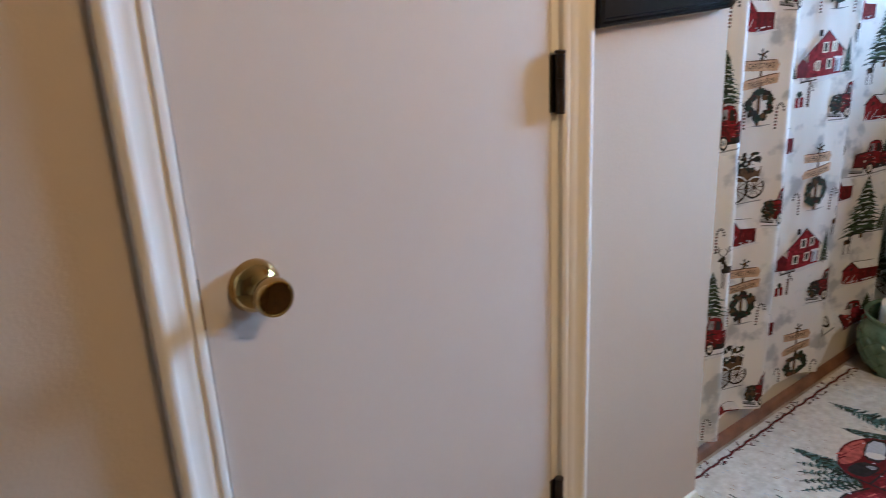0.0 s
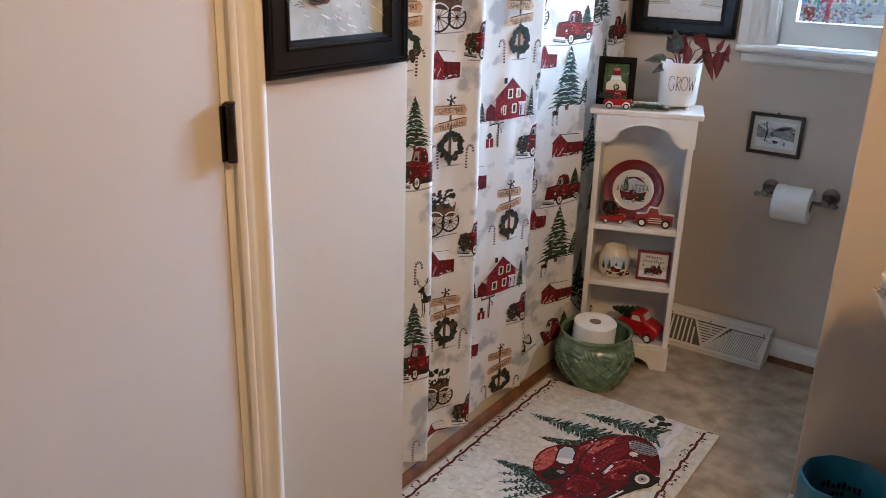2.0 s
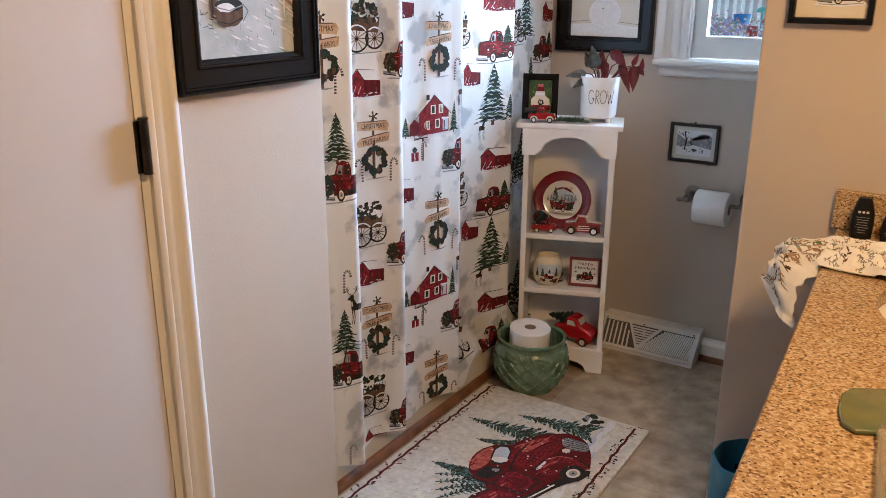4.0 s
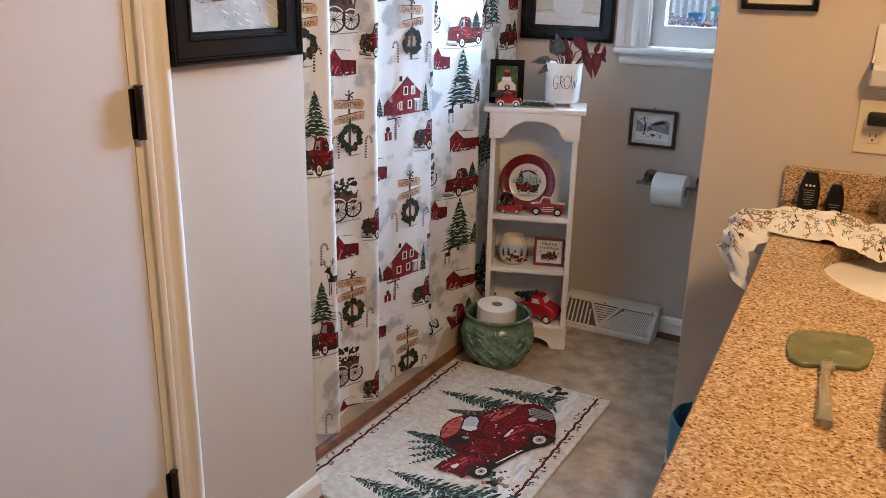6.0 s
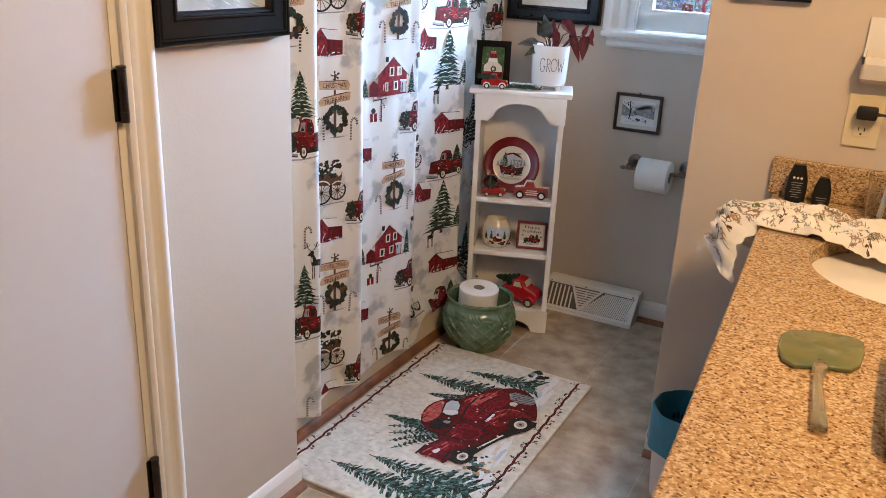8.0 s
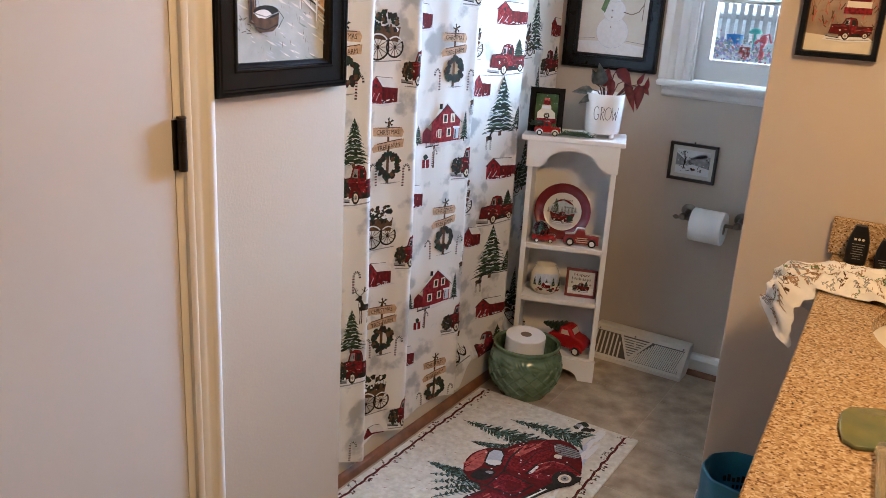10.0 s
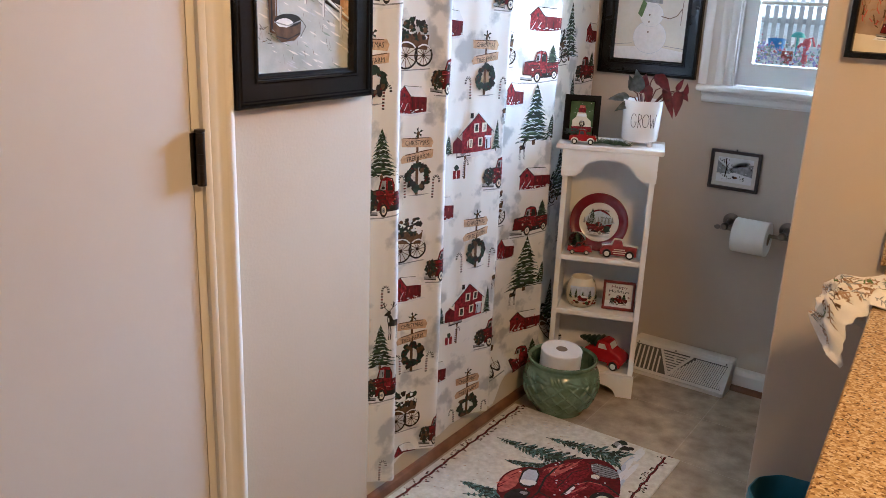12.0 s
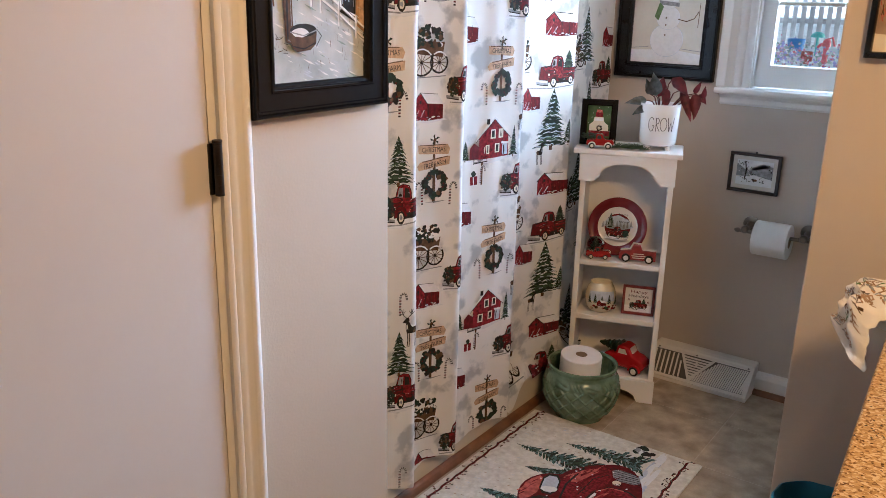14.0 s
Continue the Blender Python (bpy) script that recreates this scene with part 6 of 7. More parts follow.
for x in (-0.046, 0.044):
    for sy in (-1, 1):
        part("fender", prism([(x + 0.024 * math.cos(math.pi * k / 10), 0.014 + 0.027 * math.sin(math.pi * k / 10)) for k in range(11)], sy * 0.012, "y", sy * 0.028, 0.002), CERRED, truck, "", True)
        car_wheel(truck, x, sy * 0.037, 0.017, 0.017, 0.010)
for sy in (-1, 1):
    part("side_window", prism([(0.013, 0.070), (0.004, 0.088), (-0.018, 0.087), (-0.021, 0.070)], sy * 0.0015, "y", sy * 0.0325), CREAMGLAZE, truck)
part("windshield", boxes((-0.0008, -0.022, 0, 0.0012, 0.022, 0.024)), CREAMGLAZE, truck, "", False, pose(0.0285, 0, 0.070, 0, -28, 0))
bm = bmesh.new()
for k in range(5):
    tube([(-0.020 - k * 0.017, 0, 0.080), (-0.050 - k * 0.014, 0, 0.080)], [0.030 - k * 0.0045, 0.004], 11, bm)
part("tree", bm, FIRGREEN, truck, "dark green ceramic tree", True)

# ---------------------------------------------------------------- green planter with a paper roll
planter = thing("planter", pose(0.024, 2.618, 0), "green glazed ceramic planter with a quilted pattern", "planter")
def quilt(a_, z):
    if not 0.025 < z < 0.160:
        return 0.0
    if z > 0.128:
        return 0.045 * abs(math.sin(13 * a_ + 3 * math.sin(7 * a_ + 60 * z)) * math.sin(98 * (z - 0.128)))
    u, v = a_ * 8, (z - 0.025) * 70
    ridge = max(math.exp(-(math.sin(u + v) / 0.16) ** 2), math.exp(-(math.sin(u - v) / 0.16) ** 2))
    return 0.062 * ridge + 0.012 * abs(math.sin(u + v) * math.sin(u - v)) - 0.012
keys = ((0.0, 0.082), (0.012, 0.088), (0.035, 0.104), (0.07, 0.120), (0.105, 0.1255), (0.135, 0.121), (0.160, 0.112), (0.172, 0.1105), (0.182, 0.1165), (0.188, 0.1165))
zs = [0.188 * k / 70 for k in range(71)]
prof = [(0.0, 0.0)] + [(float(np.interp(z, [k[0] for k in keys], [k[1] for k in keys])), z) for z in zs] + [(0.110, 0.189), (0.104, 0.184), (0.103, 0.15), (0.106, 0.10), (0.09, 0.02), (0.0, 0.015)]
part("bowl", lathe(prof, 256, None, quilt), CERAMIC_GREEN, planter, "", True)
for s in (0, 1):
    part("knop", lathe(((0, 0), (0.013, 0.0), (0.015, 0.008), (0.010, 0.016), (0, 0.019)), 14), CERAMIC_GREEN, planter, "", True, pose(0.112 if s == 0 else -0.112, 0, 0.137, 0, 90 if s == 0 else -90, 0))


def paper_roll(m, r, h, label, bore=0.02):
    ob = thing("toilet_paper", m, label, "toilet paper", "paper rolls")
    prof_ = [(bore, 0), (r - 0.002, 0), (r, 0.003)]
    for k in range(1, 12):
        prof_.append((r - (0.0010 if k % 2 else 0), 0.003 + (h - 0.006) * k / 12))
    prof_ += [(r, h - 0.003), (r - 0.002, h), (bore, h)]
    bm = lathe(prof_, 48)
    for f in [f for f in bm.faces if len(f.verts) > 10]:
        bm.faces.remove(f)
    part("paper", bm, PAPER, ob, "", True)
    part("core", lathe([(bore + 0.0008, 0.0005), (bore - 0.001, 0.0005), (bore - 0.001, h - 0.0005), (bore + 0.0008, h - 0.0005)], 28), mat("cardboard", (0.20, 0.14, 0.09), 0.85), ob, "brown cardboard core", True)
    return ob


stack = thing("roll_stand", pose(0.012, 2.622, 0.0155), "spare paper roll hidden inside the planter", "toilet paper")
part("paper", lathe(((0, 0), (0.062, 0), (0.062, 0.085), (0, 0.085)), 36), PAPER, stack, "", True)
paper_roll(pose(0.012, 2.622, 0.108, 2, 3, 0), 0.069, 0.106, "upright white paper roll standing in the green planter", 0.019)

# ---------------------------------------------------------------- paper holder on the wall
holder = thing("paper_holder", pose(0, 0, 0), "brushed pewter wall-mounted toilet paper holder", "paper holder")
HZ, HY = 0.600, 3.098
for x in (0.362, 0.552):
    part("rosette", lathe(((0, 0), (0.028, 0), (0.028, 0.004), (0.022, 0.008), (0.020, 0.011), (0.013, 0.014), (0.011, 0.020), (0.0095, 0.05), (0.010, 0.066), (0.013, 0.072), (0.013, 0.084), (0.009, 0.090), (0, 0.091)), 28), PEWTER, holder, "", True, pose(x, NORTH, HZ + 0.010, 90 + 3, 0, 0))
part("rod", tube([(0.326, HY, HZ), (0.332, HY, HZ), (0.340, HY, HZ), (0.346, HY, HZ), (0.356, HY, HZ), (0.558, HY, HZ), (0.568, HY, HZ), (0.574, HY, HZ), (0.584, HY, HZ), (0.590, HY, HZ)], [0.002, 0.007, 0.0085, 0.005, 0.0065, 0.0065, 0.005, 0.0085, 0.007, 0.002], 14), PEWTER, holder, "", True)
paper_roll(pose(0.398, HY, HZ - 0.014, 0, 90, 0), 0.059, 0.112, "white toilet paper roll hanging on the pewter holder")

# ---------------------------------------------------------------- baseboard register
reg = thing("floor_register", pose(0, 0, 0), "white enamelled baseboard heating register with diagonal slats", "register")
SX0, SX1 = 0.085, 0.452
S0, S1 = Vector((0, 3.046, 0.014)), Vector((0, 3.122, 0.098))
def face(u, v, lift=0.0):
    p = S0.lerp(S1, v)
    n = Vector((0, -(S1.z - S0.z), (S1.y - S0.y))).normalized()
    return Vector((SX0 + u * (SX1 - SX0), p.y, p.z)) + n * lift
part("housing", prism([(3.174, 0.0), (3.0445, 0.0), (3.0445, 0.012), (3.050, 0.013), (3.125, 0.096), (3.128, 0.106), (3.140, 0.110), (3.174, 0.110)], SX1 - SX0, "x", SX0), GRILLE, reg)
# dark sheet on the closed housing; its colour stands for shade between the slats
bm = bmesh.new()
bm.faces.new([bm.verts.new(face(u, v, 0.0030)) for u, v in ((0.02, 0.08), (0.98, 0.08), (0.98, 0.92), (0.02, 0.92))])
part("shadow_gap", bm, SLAT_SHADE, reg, "dark sheet painted as shade behind the slats")
def bar(u0, v0, u1, v1, w, name="slat"):
    L = SX1 - SX0
    d = Vector(((u1 - u0) * L, (v1 - v0) * 0.113))
    if d.length < 0.002:
        return
    p = Vector((-d.y, d.x)).normalized() * w / 2
    bm = bmesh.new()
    quad = ((u0 - p.x / L, v0 - p.y / 0.113), (u1 - p.x / L, v1 - p.y / 0.113), (u1 + p.x / L, v1 + p.y / 0.113), (u0 + p.x / L, v0 + p.y / 0.113))
    lo = [bm.verts.new(face(u, v, 0.0034)) for u, v in quad]
    hi = [bm.verts.new(face(u, v, 0.0062)) for u, v in quad]
    bm.faces.new(hi)
    for k in range(4):
        bm.faces.new((lo[k], lo[(k + 1) % 4], hi[(k + 1) % 4], hi[k]))
    part(name, bm, GRILLE, reg)
for q in ((0, 0.04, 1, 0.04, 0.010), (0, 0.96, 1, 0.96, 0.010), (0.012, 0, 0.012, 1, 0.012), (0.988, 0, 0.988, 1, 0.012)):
    bar(*q, "border")
bar(0.30, 0.92, 0.43, 0.10, 0.009, "border")
bar(0.43, 0.10, 0.62, 0.92, 0.009, "border")
for k in range(8):
    v = 0.84 - k * 0.088
    f = (0.92 - v) / 0.82
    bar(0.30 + 0.13 * f + 0.01, v, 0.62 - 0.19 * f - 0.01, v, 0.0056)
for k in range(26):
    u = 0.45 + k * 0.0205
    f = min(1.0, (0.975 - u) / 0.30)
    top = min(0.88, 0.12 + (u - 0.43) / 0.19 * 0.80) if u < 0.62 else 0.88
    for i in range(1):
        bar(u, 0.10, min(0.975, u + 0.06 * top), top, 0.0049)
for k in range(7):
    u = 0.05 + k * 0.046
    top = 0.88 if u < 0.29 else 0.88 - (u - 0.29) / 0.13 * 0.8
    bar(u, 0.10, u - 0.02, top, 0.0055)
part("lever", boxes((-0.003, -0.006, 0, 0.003, 0, 0.020)), GRILLE, reg, "", False, Matrix.Translation(face(0.47, 0.62, 0.006)))
for u in (0.05, 0.44, 0.95):
    part("screw", lathe(((0, 0), (0.0035, 0), (0.003, 0.0015), (0, 0.002)), 10), PEWTER, reg, "", True, Matrix.Translation(face(u, 0.96, 0.0062)) @ pose(0, 0, 0, 42, 0, 0))

# ---------------------------------------------------------------- waste bin with a blue liner
BINWHITE = mat("bin_plastic", (0.70, 0.69, 0.66), 0.4, var=0.02)
BAGBLUE = mat("liner_blue", (0.025, 0.20, 0.33), 0.35, var=0.15, scale=20, bump=0.6, bscale=30)
binn = thing("waste_bin", pose(0.863, 2.118, 0) @ Matrix.Scale(0.92, 4), "small white waste bin lined with a blue bag", "waste bin")
bm = lathe(((0, 0), (0.080, 0), (0.084, 0.004), (0.100, 0.255), (0.097, 0.258), (0.082, 0.01), (0, 0.008)), 40)
part("bucket", bm, BINWHITE, binn, "", True)
def crumple(a_, z):
    return 0.035 * noise.noise(Vector((2.2 * math.cos(a_), 2.2 * math.sin(a_), z * 18))) + 0.02 * math.sin(9 * a_ + 30 * z)
bag = lathe([(0.1105, 0.165), (0.108, 0.20), (0.1075, 0.24), (0.108, 0.262), (0.106, 0.276), (0.101, 0.279), (0.095, 0.270), (0.090, 0.22), (0.082, 0.14), (0.074, 0.06), (0.04, 0.03), (0.001, 0.026)], 72, None, crumple)
part("liner", bag, BAGBLUE, binn, "shiny blue plastic liner folded over the rim", True)
a = Art(14)
for k in range(8):
    a.rect(BLK, -0.060 + 0.013 * k, 0.196, -0.051 + 0.013 * k, 0.216 - 0.004 * (k % 3))
for k in range(3):
    a.rect(BLK, -0.020 + 0.012 * k, 0.176, -0.012 + 0.012 * k, 0.188)
def inside_bag(u, v, lift):
    a_ = u / 0.09 + 1.9
    r = float(np.interp(v, [0.06, 0.14, 0.22, 0.27], [0.074, 0.082, 0.090, 0.095])) * (1 + crumple(a_, v)) - 0.0015 - lift
    return Vector((r * math.cos(a_), r * math.sin(a_), v))
printed("unreadable_print", a, inside_bag, binn, step=0.006, rows=0.02)

# ---------------------------------------------------------------- on and over the counter
JADE = mat("jade_stone", (0.12, 0.14, 0.045), 0.15, scale=18, spread=((0.085, 0.115, 0.045), (0.17, 0.17, 0.05)), coat=0.4)
ACRYL = glass_mat("clear_acrylic", (0.90, 0.86, 0.70), 0.16)
ACRYL.node_tree.nodes["Principled BSDF"].inputs["Transmission Weight"].default_value = 0.88
tool = thing("jade_scraper", pose(0, 0, CZ + 0.0005), "green jade facial scraper with a clear faceted handle", "scraper")
head = [(1.081, 1.421), (1.073, 1.398), (1.075, 1.353), (1.085, 1.315), (1.101, 1.303), (1.119, 1.311), (1.139, 1.323), (1.153, 1.325), (1.171, 1.331), (1.181, 1.353), (1.184, 1.398), (1.181, 1.435), (1.167, 1.449), (1.121, 1.443)]
bm = prism(head, 0.007, "z", 0.0)
bmesh.ops.bevel(bm, geom=bm.edges[:], offset=0.0026, segments=3, affect="EDGES", profile=0.5)
part("blade", bm, JADE, tool, "polished olive green jade blade", True)
hb = prism([(1.127, 1.325), (1.1235, 1.300), (1.1275, 1.292), (1.1295, 1.255), (1.134, 1.205), (1.139, 1.142), (1.158, 1.139), (1.1480, 1.205), (1.1415, 1.255), (1.1395, 1.290), (1.1435, 1.300), (1.1400, 1.325)], 0.011, "z", 0.0035)
bmesh.ops.bevel(hb, geom=hb.edges[:], offset=0.0030, segments=2, affect="EDGES", profile=0.5)
part("grip", hb, ACRYL, tool, "clear acrylic handle", True)

TRAYMAT = mat("tray_ceramic", (0.74, 0.70, 0.62), 0.18, var=0.03, scale=15, coat=0.3)
tray = thing("tray", pose(1.277, 1.262, CZ + 0.0005), "cream ceramic tray with rounded ends holding small bottles", "tray")
def oval(w, l, r, n=8):
    pts = []
    for cx, cy, a0 in ((w - r, l - r, 0), (-w + r, l - r, 90), (-w + r, -l + r, 180), (w - r, -l + r, 270)):
        pts += [(cx + r * math.cos(radians(a0 + 90 * k / n)), cy + r * math.sin(radians(a0 + 90 * k / n))) for k in range(n + 1)]
    return pts
bm = bmesh.new()
rings = []
for w, l, z in ((0.055, 0.142, 0.0), (0.060, 0.148, 0.004), (0.067, 0.156, 0.040), (0.0665, 0.1555, 0.044), (0.063, 0.152, 0.044), (0.061, 0.150, 0.040), (0.055, 0.143, 0.008)):
    rings.append([bm.verts.new((x, y, z)) for x, y in oval(w, l, 0.045 if w > 0.056 else 0.042)])
for r0, r1 in zip(rings, rings[1:]):
    for k in range(len(r0)):
        bm.faces.new((r0[k], r0[(k + 1) % len(r0)], r1[(k + 1) % len(r1)], r1[k]))
bm.faces.new(rings[0]), bm.faces.new(rings[-1])
part("dish", bm, TRAYMAT, tray, "", True)
part("divider", boxes((-0.055, 0.020, 0.009, 0.055, 0.026, 0.036), bevel=0.002), TRAYMAT, tray)
for x, y, w, l, c, nm, lb in ((1.257, 1.327, 0.030, 0.060, (0.30, 0.17, 0.07), "bottle", "small amber bottle lying in the tray"), (1.246, 1.208, 0.026, 0.040, (0.62, 0.38, 0.02), "box", "small yellow packet in the tray"), (1.283, 1.237, 0.024, 0.07, (0.03, 0.03, 0.035), "tube", "small dark tube in the tray"), (1.300, 1.317, 0.022, 0.08, (0.60, 0.55, 0.45), "tube", "small pale tube in the tray")):
    o = thing(nm, pose(x, y, CZ + 0.0095, 0, 0, 12), lb, nm)
    part("body", boxes((-w / 2, -l / 2, 0, w / 2, l / 2, w * 0.75), bevel=w * 0.25), mat(nm + "_body", c, 0.3), o, "", True)
    part("cap", boxes((-w * 0.3, l / 2, w * 0.15, w * 0.3, l / 2 + 0.012, w * 0.6), bevel=w * 0.1), mat(nm + "_cap", (0.5, 0.48, 0.45), 0.3), o)

# black bottles by the splash
BOTTLE = mat("black_bottle", (0.006, 0.006, 0.008), 0.4, var=0.1, spec=0.3)
def black_bottle(x, y, w, h, rows_):
    ob = thing("bottle", pose(x, y, CZ + 0.0005, 0, 0, 6), "flat black plastic toiletry bottle with pale small print", "bottle", "toiletry bottles")
    prof_ = ((0.0, 0.42), (0.02, 0.47), (0.35, 0.5), (0.62, 0.47), (0.85, 0.36), (0.97, 0.29), (1.0, 0.26))
    bm = bmesh.new()
    rr = []
    for f, ww in prof_:
        rr.append([bm.verts.new((px * ww / 0.5, py, h * f)) for px, py in oval(w / 2, w * 0.22, w * 0.2, 5)])
    for a0, b0 in zip(rr, rr[1:]):
        for k in range(len(a0)):
            bm.faces.new((a0[k], a0[(k + 1) % len(a0)], b0[(k + 1) % len(b0)], b0[k]))
    bm.faces.new(rr[0]), bm.faces.new(rr[-1])
    part("body", bm, BOTTLE, ob, "", True)
    a = Art(int(h * 1000))
    for k in range(rows_):
        ww = w * a.rnd.uniform(0.25, 0.6)
        a.line(GREY, ((-ww / 2, h * 0.16 + k * 0.0055), (ww / 2, h * 0.16 + k * 0.0055)), 0.0012)
    if rows_ > 5:
        for k in range(3):
            a.disc(CREAM, (-1 + k) * w * 0.17, h * 0.18 + rows_ * 0.0055 + 0.004, 0.003, n=8)
    printed("small_print", a, lambda u, v, l: Vector((u, -w * 0.22 - l, v)), ob)
black_bottle(0.994, 2.198, 0.046, 0.088, 7)
black_bottle(1.050, 2.192, 0.038, 0.067, 3)

# tumbler with a toothbrush
tumbler = thing("tumbler", pose(1.172, 2.165, CZ + 0.0005), "clear glass tumbler on the counter", "tumbler")
part("glass", lathe(((0, 0), (0.027, 0), (0.029, 0.003), (0.036, 0.098), (0.0345, 0.099), (0.0275, 0.008), (0, 0.007)), 40), glass_mat("tumbler_glass", (0.96, 0.98, 0.97)), tumbler, "", True)
brush = thing("toothbrush", pose(1.172, 2.165, CZ + 0.009, 6, 4, 0), "white and blue toothbrush standing in the tumbler", "toothbrush")
part("handle", tube([(0, 0, 0), (0.001, 0, 0.05), (0.0, 0, 0.09), (0.001, 0, 0.12), (0.001, 0, 0.155)], [0.006, 0.0062, 0.005, 0.003, 0.0036], 12), TOYWHITE, brush, "", True)
part("bristles", boxes((-0.005, -0.012, 0.128, 0.005, -0.003, 0.155), bevel=0.002), mat("bristle_blue", (0.04, 0.22, 0.42), 0.6), brush, "blue bristles")

# outlet, plug and cord
PLATE = mat("outlet_plate", (0.64, 0.55, 0.36), 0.35, var=0.02)
outlet = thing("power_outlet", pose(1.0625, 2.266, 0.9355), "cream double power outlet with a black plug", "outlet")
part("plate", boxes((0, -0.006, 0, 0.074, -0.0003, 0.1175), bevel=0.0025), PLATE, outlet)
for z in (0.038, 0.080):
    soc = part("socket", boxes((0.0205, -0.0082, z - 0.0145, 0.0535, -0.0062, z + 0.0145), bevel=0.0008), PLATE, outlet)
    # slots are dark chips on the face; the shade inside them is painted
    for x, w in ((0.031, 0.0018), (0.043, 0.0022)):
        part("slot", boxes((x - w / 2, -0.0086, z - 0.001, x + w / 2, -0.0080, z + 0.007)), SLOT_SHADE, soc)
    part("slot", lathe(((0, 0), (0.0024, 0), (0.0024, 0.0006), (0, 0.0006)), 12), SLOT_SHADE, soc, "", False, pose(0.037, -0.0081, z - 0.0075, 90, 0, 0))
part("screw", lathe(((0, 0), (0.003, 0), (0.002, 0.001), (0, 0.001)), 10), PLATE, outlet, "", True, pose(0.037, -0.006, 0.059, 90, 0, 0))
plug = thing("plug", pose(1.104, 2.257, 1.016), "black moulded plug with its thin cord", "plug")
part("body", boxes((-0.020, -0.034, -0.014, 0.022, -0.0005, 0.014), bevel=0.005), RUBBER, plug, "", True)
cord = [(0.022, -0.024, 0.0), (0.034, -0.024, 0.0), (0.052, -0.03, -0.003), (0.075, -0.045, -0.018), (0.10, -0.06, -0.05), (0.13, -0.075, -0.10), (0.17, -0.08, -0.16), (0.22, -0.08, -0.2105)]
part("cord", tube(cord, [0.004, 0.0028] + [0.0019] * 6, 8), RUBBER, plug, "", True)

# ceramic cup holder on the wall
DISH = mat("holder_ceramic", (0.74, 0.70, 0.64), 0.2, var=0.02, coat=0.3)
dish = thing("wall_soap_dish", pose(1.072, 2.2655, 1.078), "white ceramic dish fixed on the tan wall", "soap dish")
part("back", boxes((0, -0.012, 0, 0.15, -0.0003, 0.14), bevel=0.004), DISH, dish, "", True)
part("basin", prism([(-0.0125, 0.0), (-0.050, 0.012), (-0.066, 0.045), (-0.066, 0.060), (-0.060, 0.060), (-0.058, 0.047), (-0.046, 0.020), (-0.0125, 0.012)], 0.146, "x", 0.002), DISH, dish)
for x in (0.002, 0.143):
    part("side", prism([(-0.0125, 0.0), (-0.050, 0.012), (-0.066, 0.045), (-0.066, 0.060), (-0.0125, 0.075)], 0.005, "x", x), DISH, dish)

# crumpled print towel over the counter corner
TOWEL = mat("towel_cotton", (0.74, 0.70, 0.62), 0.92, scale=30, spread=((0.74, 0.71, 0.66), (0.86, 0.83, 0.78)), bump=0.5, bscale=600)
towel = thing("towel", pose(0, 0, 0), "crumpled cream towel printed with brown leaves on the counter", "towel")
bm = bmesh.new()
NU, NV = 90, 34
path = ((0.900, 0.712), (0.896, 0.732), (0.894, 0.757), (0.902, 0.786), (0.920, 0.808), (0.955, 0.824), (1.02, 0.830), (1.10, 0.823), (1.18, 0.822), (1.250, 0.818), (1.275, 0.805))
seg_l = [0.0]
for p, q in zip(path, path[1:]):
    seg_l.append(seg_l[-1] + math.hypot(q[0] - p[0], q[1] - p[1]))
grid_ = []
for i in range(NU + 1):
    l = seg_l[-1] * i / NU
    px, pz = float(np.interp(l, seg_l, [p[0] for p in path])), float(np.interp(l, seg_l, [p[1] for p in path]))
    f = l / seg_l[-1]
    near = 1.935 + 0.010 * math.sin(9 * f) - 0.075 * max(0, (f - 0.50) / 0.50) + 0.02 * max(0, 0.3 - f)
    far = 2.115 + 0.015 * math.sin(5 * f + 1)
    hang = max(0.0, 1 - f / 0.28)
    near, far = near - 0.045 * hang, far + 0.030 * hang
    row = []
    for j in range(NV + 1):
        g = j / NV
        y = near + (far - near) * g
        wr = 0.020 * noise.noise(Vector((l * 13, g * 4, 2.0))) + 0.012 * noise.noise(Vector((l * 30, g * 11, 8.0))) + 0.006 * noise.noise(Vector((l * 70, g * 25, 4.0))) + 0.004 * math.sin(g * 17 + 2.5 * math.sin(l * 9))
        crown = 0.030 * math.sin(math.pi * g) ** 0.5
        z, x = pz - 0.024 + crown + wr, px
        on_top = max(0.0, min(1.0, (px - 0.93) / 0.02))
        x += (1 - on_top) * (-crown * 2.3 + 0.030 - wr * 1.1)
        dip = max(0.0, (f - 0.62) / 0.38) * (1 - g) ** 2
        if on_top >= 1.0:
            z = max(z, CZ + 0.006 - 0.05 * dip * (1 if px > 1.12 else 0))
        row.append(bm.verts.new((x, y - 0.01 * dip, z)))
    grid_.append(row)
for r0, r1 in zip(grid_, grid_[1:]):
    for k in range(NV):
        bm.faces.new((r0[k], r0[k + 1], r1[k + 1], r1[k]))
spots = [[v.co.copy() for v in row] for row in grid_]
under = []
for i in range(NU + 1):
    row = []
    for j in range(NV + 1):
        du = spots[min(i + 1, NU)][j] - spots[max(i - 1, 0)][j]
        dv = spots[i][min(j + 1, NV)] - spots[i][max(j - 1, 0)]
        row.append(bm.verts.new(spots[i][j] - du.cross(dv).normalized() * 0.003))
    under.append(row)
for i in range(NU):
    for j in range(NV):
        bm.faces.new((under[i][j], under[i + 1][j], under[i + 1][j + 1], under[i][j + 1]))
    for j in (0, NV):
        bm.faces.new((grid_[i][j], grid_[i + 1][j], under[i + 1][j], under[i][j]))
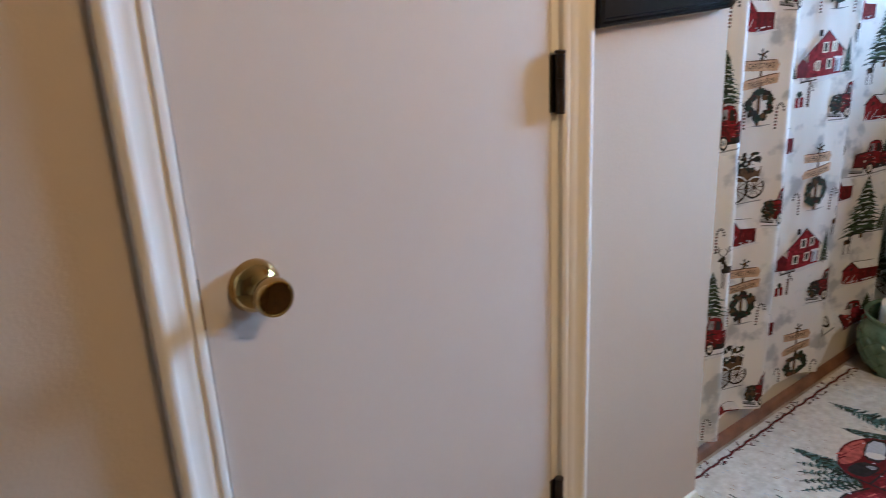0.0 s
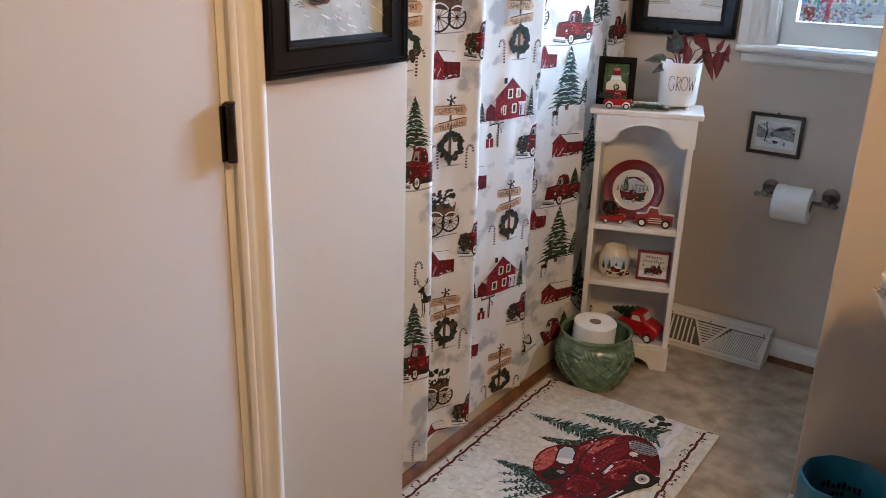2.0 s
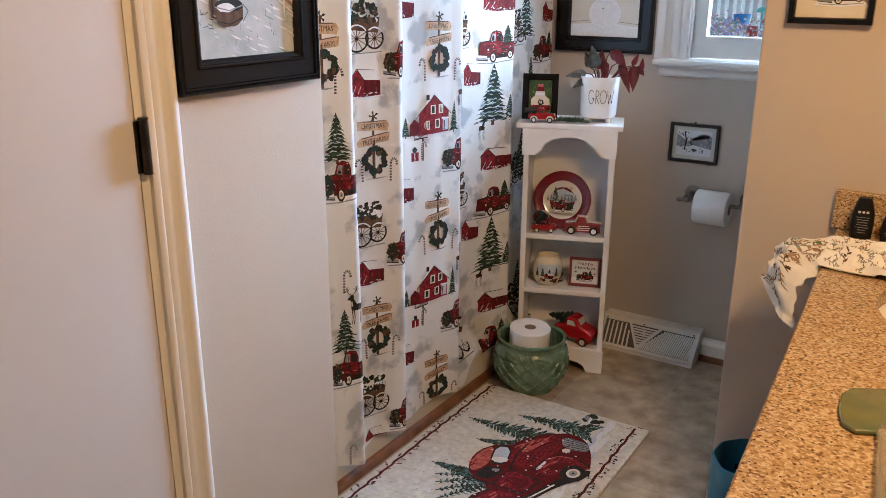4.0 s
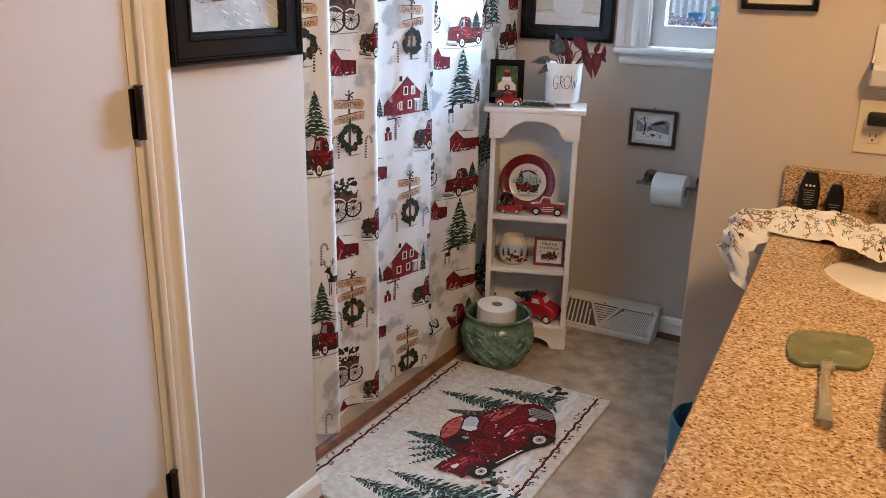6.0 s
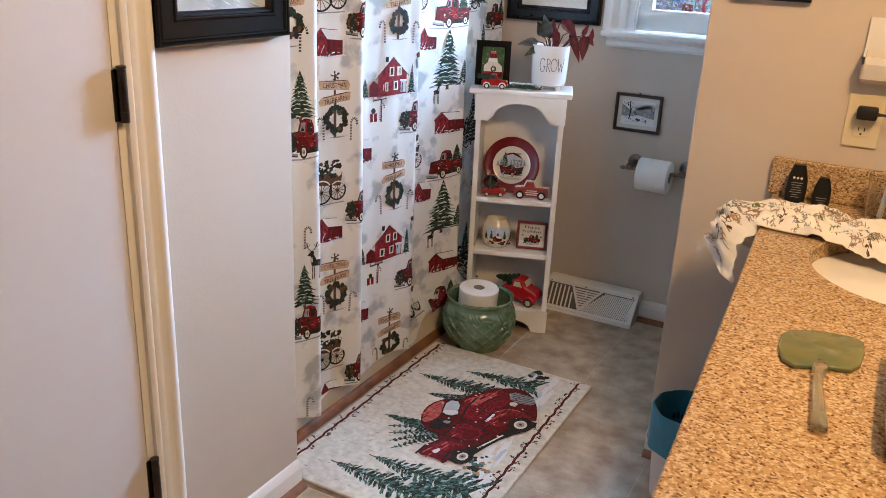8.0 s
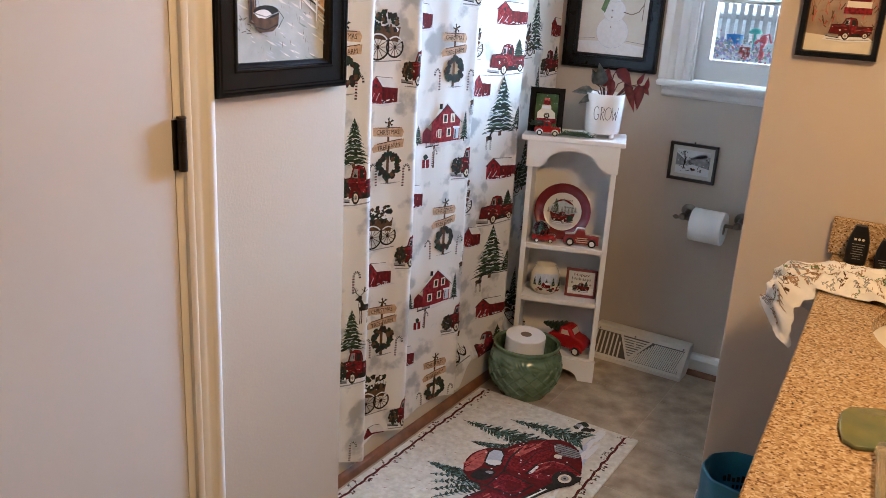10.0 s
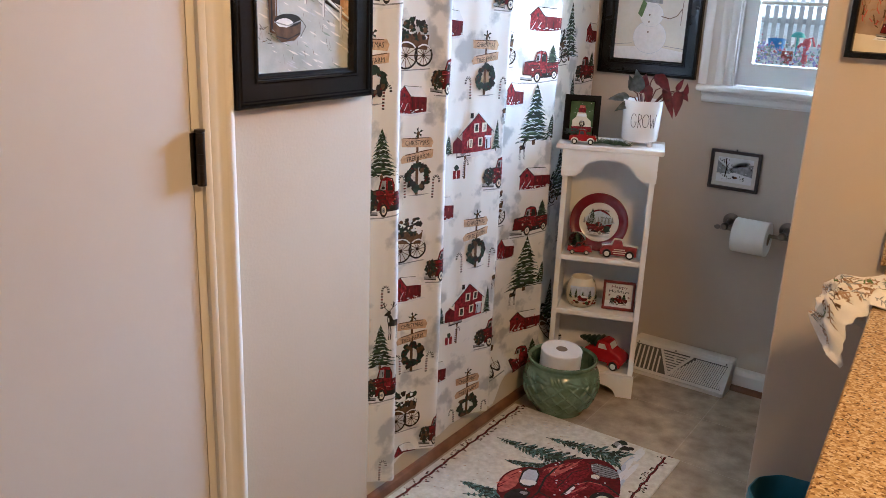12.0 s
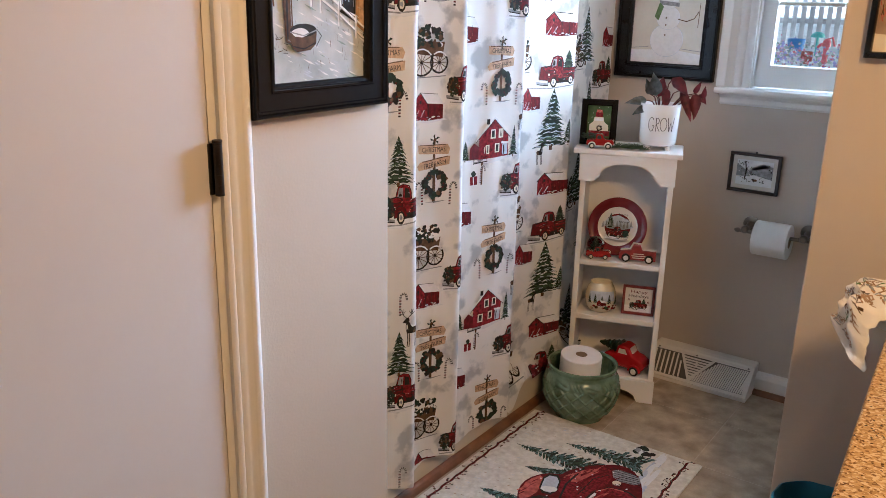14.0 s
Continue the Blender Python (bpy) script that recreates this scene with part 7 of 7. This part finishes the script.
for j in range(NV):
    for i in (0, NU):
        bm.faces.new((grid_[i][j], grid_[i][j + 1], under[i][j + 1], under[i][j]))
bmesh.ops.recalc_face_normals(bm, faces=bm.faces[:])
part("cloth", bm, TOWEL, towel, "", True)


def on_towel(u, v, lift):
    """u along the towel and v across it, both counted in cells of its weave."""
    i, j = min(max(int(u), 0), NU - 1), min(max(int(v), 0), NV - 1)
    fu, fv = u - i, v - j
    a0, b0, c0, d0 = spots[i][j], spots[i + 1][j], spots[i + 1][j + 1], spots[i][j + 1]
    p = a0 * (1 - fu) * (1 - fv) + b0 * fu * (1 - fv) + c0 * fu * fv + d0 * (1 - fu) * fv
    n = (b0 - a0).cross(d0 - a0).normalized()
    return p + n * lift


rnd = random.Random(23)
for k in range(230):
    a = Art(200 + k)
    cu, cv, t0 = rnd.uniform(3, NU - 4), rnd.uniform(1.5, NV - 8), rnd.uniform(0, 6.28)
    c = rnd.choice((BRN, SEPIA, SEPIA, MOSS, GREY, GREY, SEPIA))
    L = rnd.uniform(1.2, 2.9)
    a.line(c, ((cu - L * math.cos(t0), cv - L * math.sin(t0)), (cu + L * math.cos(t0), cv + L * math.sin(t0))), 0.25)
    for i in range(6):
        f = -0.8 + 0.32 * i
        bx, by = cu + f * L * math.cos(t0), cv + f * L * math.sin(t0)
        t1 = t0 + (0.9 if i % 2 else -0.9)
        r = L * 0.5
        a.poly(c, ((bx, by), (bx + r * 0.6 * math.cos(t1 + 0.4), by + r * 0.6 * math.sin(t1 + 0.4)), (bx + r * 1.2 * math.cos(t1), by + r * 1.2 * math.sin(t1)), (bx + r * 0.6 * math.cos(t1 - 0.4), by + r * 0.6 * math.sin(t1 - 0.4))))
    a.shapes = [(c_, [(min(max(u, 0.2), NU - 0.2), min(max(v, 0.2), NV - 0.2)) for u, v in pts]) for c_, pts in a.shapes]
    printed("printed_sprig", a, on_towel, towel, step=1.0, rows=1.0, gap=0.00001, base=0.0006)

# ---------------------------------------------------------------- garden outside the window
GROUND = mat("yard_ground", (0.6, 0.62, 0.63), 0.9, scale=2, spread=((0.50, 0.55, 0.56), (0.82, 0.85, 0.87)))
bm = bmesh.new()
bm.faces.new([bm.verts.new(p) for p in ((-60, 3.4, 0.62), (60, 3.4, 0.62), (60, 120, 0.62), (-60, 120, 0.62))])
solid("ground", bm, GROUND, "patchy pale yard outside the window", "ground", "structure")
HAZE = bpy.data.materials.new("bright_haze")
HAZE.use_nodes = True
hb_ = HAZE.node_tree.nodes["Principled BSDF"]
hb_.inputs["Emission Color"].default_value, hb_.inputs["Emission Strength"].default_value = (0.72, 0.86, 1.0, 1), 2.5
solid("backdrop", boxes((-40, 60, 0.5, 30, 60.2, 25)), HAZE, "bright hazy sky behind the garden", "sky", "structure")
FENCE = mat("fence_wood", (0.72, 0.68, 0.72), 0.8, var=0.3, scale=4, per_object=0.4)
fence = thing("fence", pose(0, 17.0, 0.62), "weathered reddish wooden garden fence", "fence")
board_mesh = finish("board", boxes((0, 0, 0, 0.09, 0.02, 1.75), bevel=0.004), FENCE)
for k in range(44):
    o = new("board", board_mesh)
    o.location, o.parent = (-4.5 + k * 0.15, 0.004 * (k % 3), 0.012 * (k % 2)), fence
for z in (0.4, 1.4):
    part("rail", boxes((-4.5, 0.03, z, 2.1, 0.07, z + 0.09)), FENCE, fence)


def yard_thing(name, cat, label, x, y, c, build):
    o = thing(name, pose(x, y, 0.62), label, cat)
    o.scale = (0.62, 0.62, 0.62)
    build(o, mat(name + "_paint", c, 0.4, var=0.1))


def pump(o, m_):
    part("column", lathe(((0, 0), (0.10, 0), (0.10, 0.03), (0.05, 0.05), (0.05, 0.34), (0.08, 0.36), (0.08, 0.46), (0.04, 0.51), (0, 0.52)), 20), m_, o, "", True)
    part("spout", tube([(0, 0, 0.40), (-0.10, -0.04, 0.40), (-0.16, -0.06, 0.33)], 0.03, 10), m_, o, "", True)
    part("lever", tube([(0, 0, 0.50), (0.10, 0, 0.54), (0.16, 0, 0.36)], 0.022, 8), m_, o, "", True)


yard_thing("water_pump", "pump", "red cast-iron hand pump in the yard", -1.30, 12.0, (0.62, 0.10, 0.13), pump)
yard_thing("tub_planter", "planter", "blue plastic tub on the ground", -1.96, 13.2, (0.05, 0.25, 0.60), lambda o, m_: part("tub", lathe(((0, 0), (0.14, 0), (0.20, 0.42), (0.18, 0.42), (0.13, 0.06), (0, 0.05)), 24), m_, o, "", True))
yard_thing("garden_dome", "ornament", "teal rounded garden ornament", -1.72, 13.4, (0.10, 0.50, 0.48), lambda o, m_: part("dome", lathe([(0.03, 0.0), (0.03, 0.45)] + [(0.16 * math.cos(t), 0.46 + 0.13 * math.sin(t)) for t in (0, 0.4, 0.8, 1.2, 1.57)], 20), m_, o, "", True))
yard_thing("barrel", "barrel", "dark red half barrel beside flowers", -1.50, 11.9, (0.30, 0.04, 0.03), lambda o, m_: part("staves", lathe(((0, 0), (0.10, 0), (0.12, 0.12), (0.11, 0.25), (0.09, 0.25), (0.09, 0.2), (0, 0.2)), 20), m_, o, "", True))
FLOWERS = [mat("petal_" + n, c, 0.7) for n, c in (("white", (0.85, 0.86, 0.88)), ("red", (0.65, 0.15, 0.2)), ("violet", (0.40, 0.38, 0.7)), ("leaf", (0.3, 0.4, 0.35)), ("pink", (0.75, 0.5, 0.6)))]
bm = bmesh.new()
rnd = random.Random(17)
for k in range(2600):
    p = Vector((rnd.uniform(-2.5, -0.9), rnd.uniform(11.0, 13.5), 0.62 + abs(rnd.gauss(0.03, 0.09))))
    if p.x > -1.85 and rnd.random() < 0.82:
        continue
    r = rnd.uniform(0.010, 0.032)
    vs = [bm.verts.new(p + Vector(q) * r) for q in ((1, 0, 0), (-0.5, 0.8, 0.1), (-0.5, -0.8, 0.1), (0, 0, 1.2), (0, 0, -1.0))]
    for t in ((0, 1, 3), (1, 2, 3), (2, 0, 3), (1, 0, 4), (2, 1, 4), (0, 2, 4)):
        bm.faces.new([vs[i] for i in t]).material_index = rnd.choice((0, 0, 1, 2, 2, 3, 3, 4))
solid("flower_bed", bm, FLOWERS, "bright mixed flowers in the yard", "flowers", "stuff")

# ---------------------------------------------------------------- floor tiles
TS = 0.305
mesh_tile = finish("tile", boxes((0.0015, 0.0015, -0.0034, TS - 0.0015, TS - 0.0015, 0.0), bevel=0.0010), TILE)
for i in range(-2, 4):
    for j in range(-12, 4):
        x, y = 0.445 + i * TS, 2.240 + j * TS
        if y < SOUTH - TS or (x < -0.2 and y > END):
            continue
        t = new("tile", mesh_tile)
        t.location = (x, y, 0)
        t.parent = floor
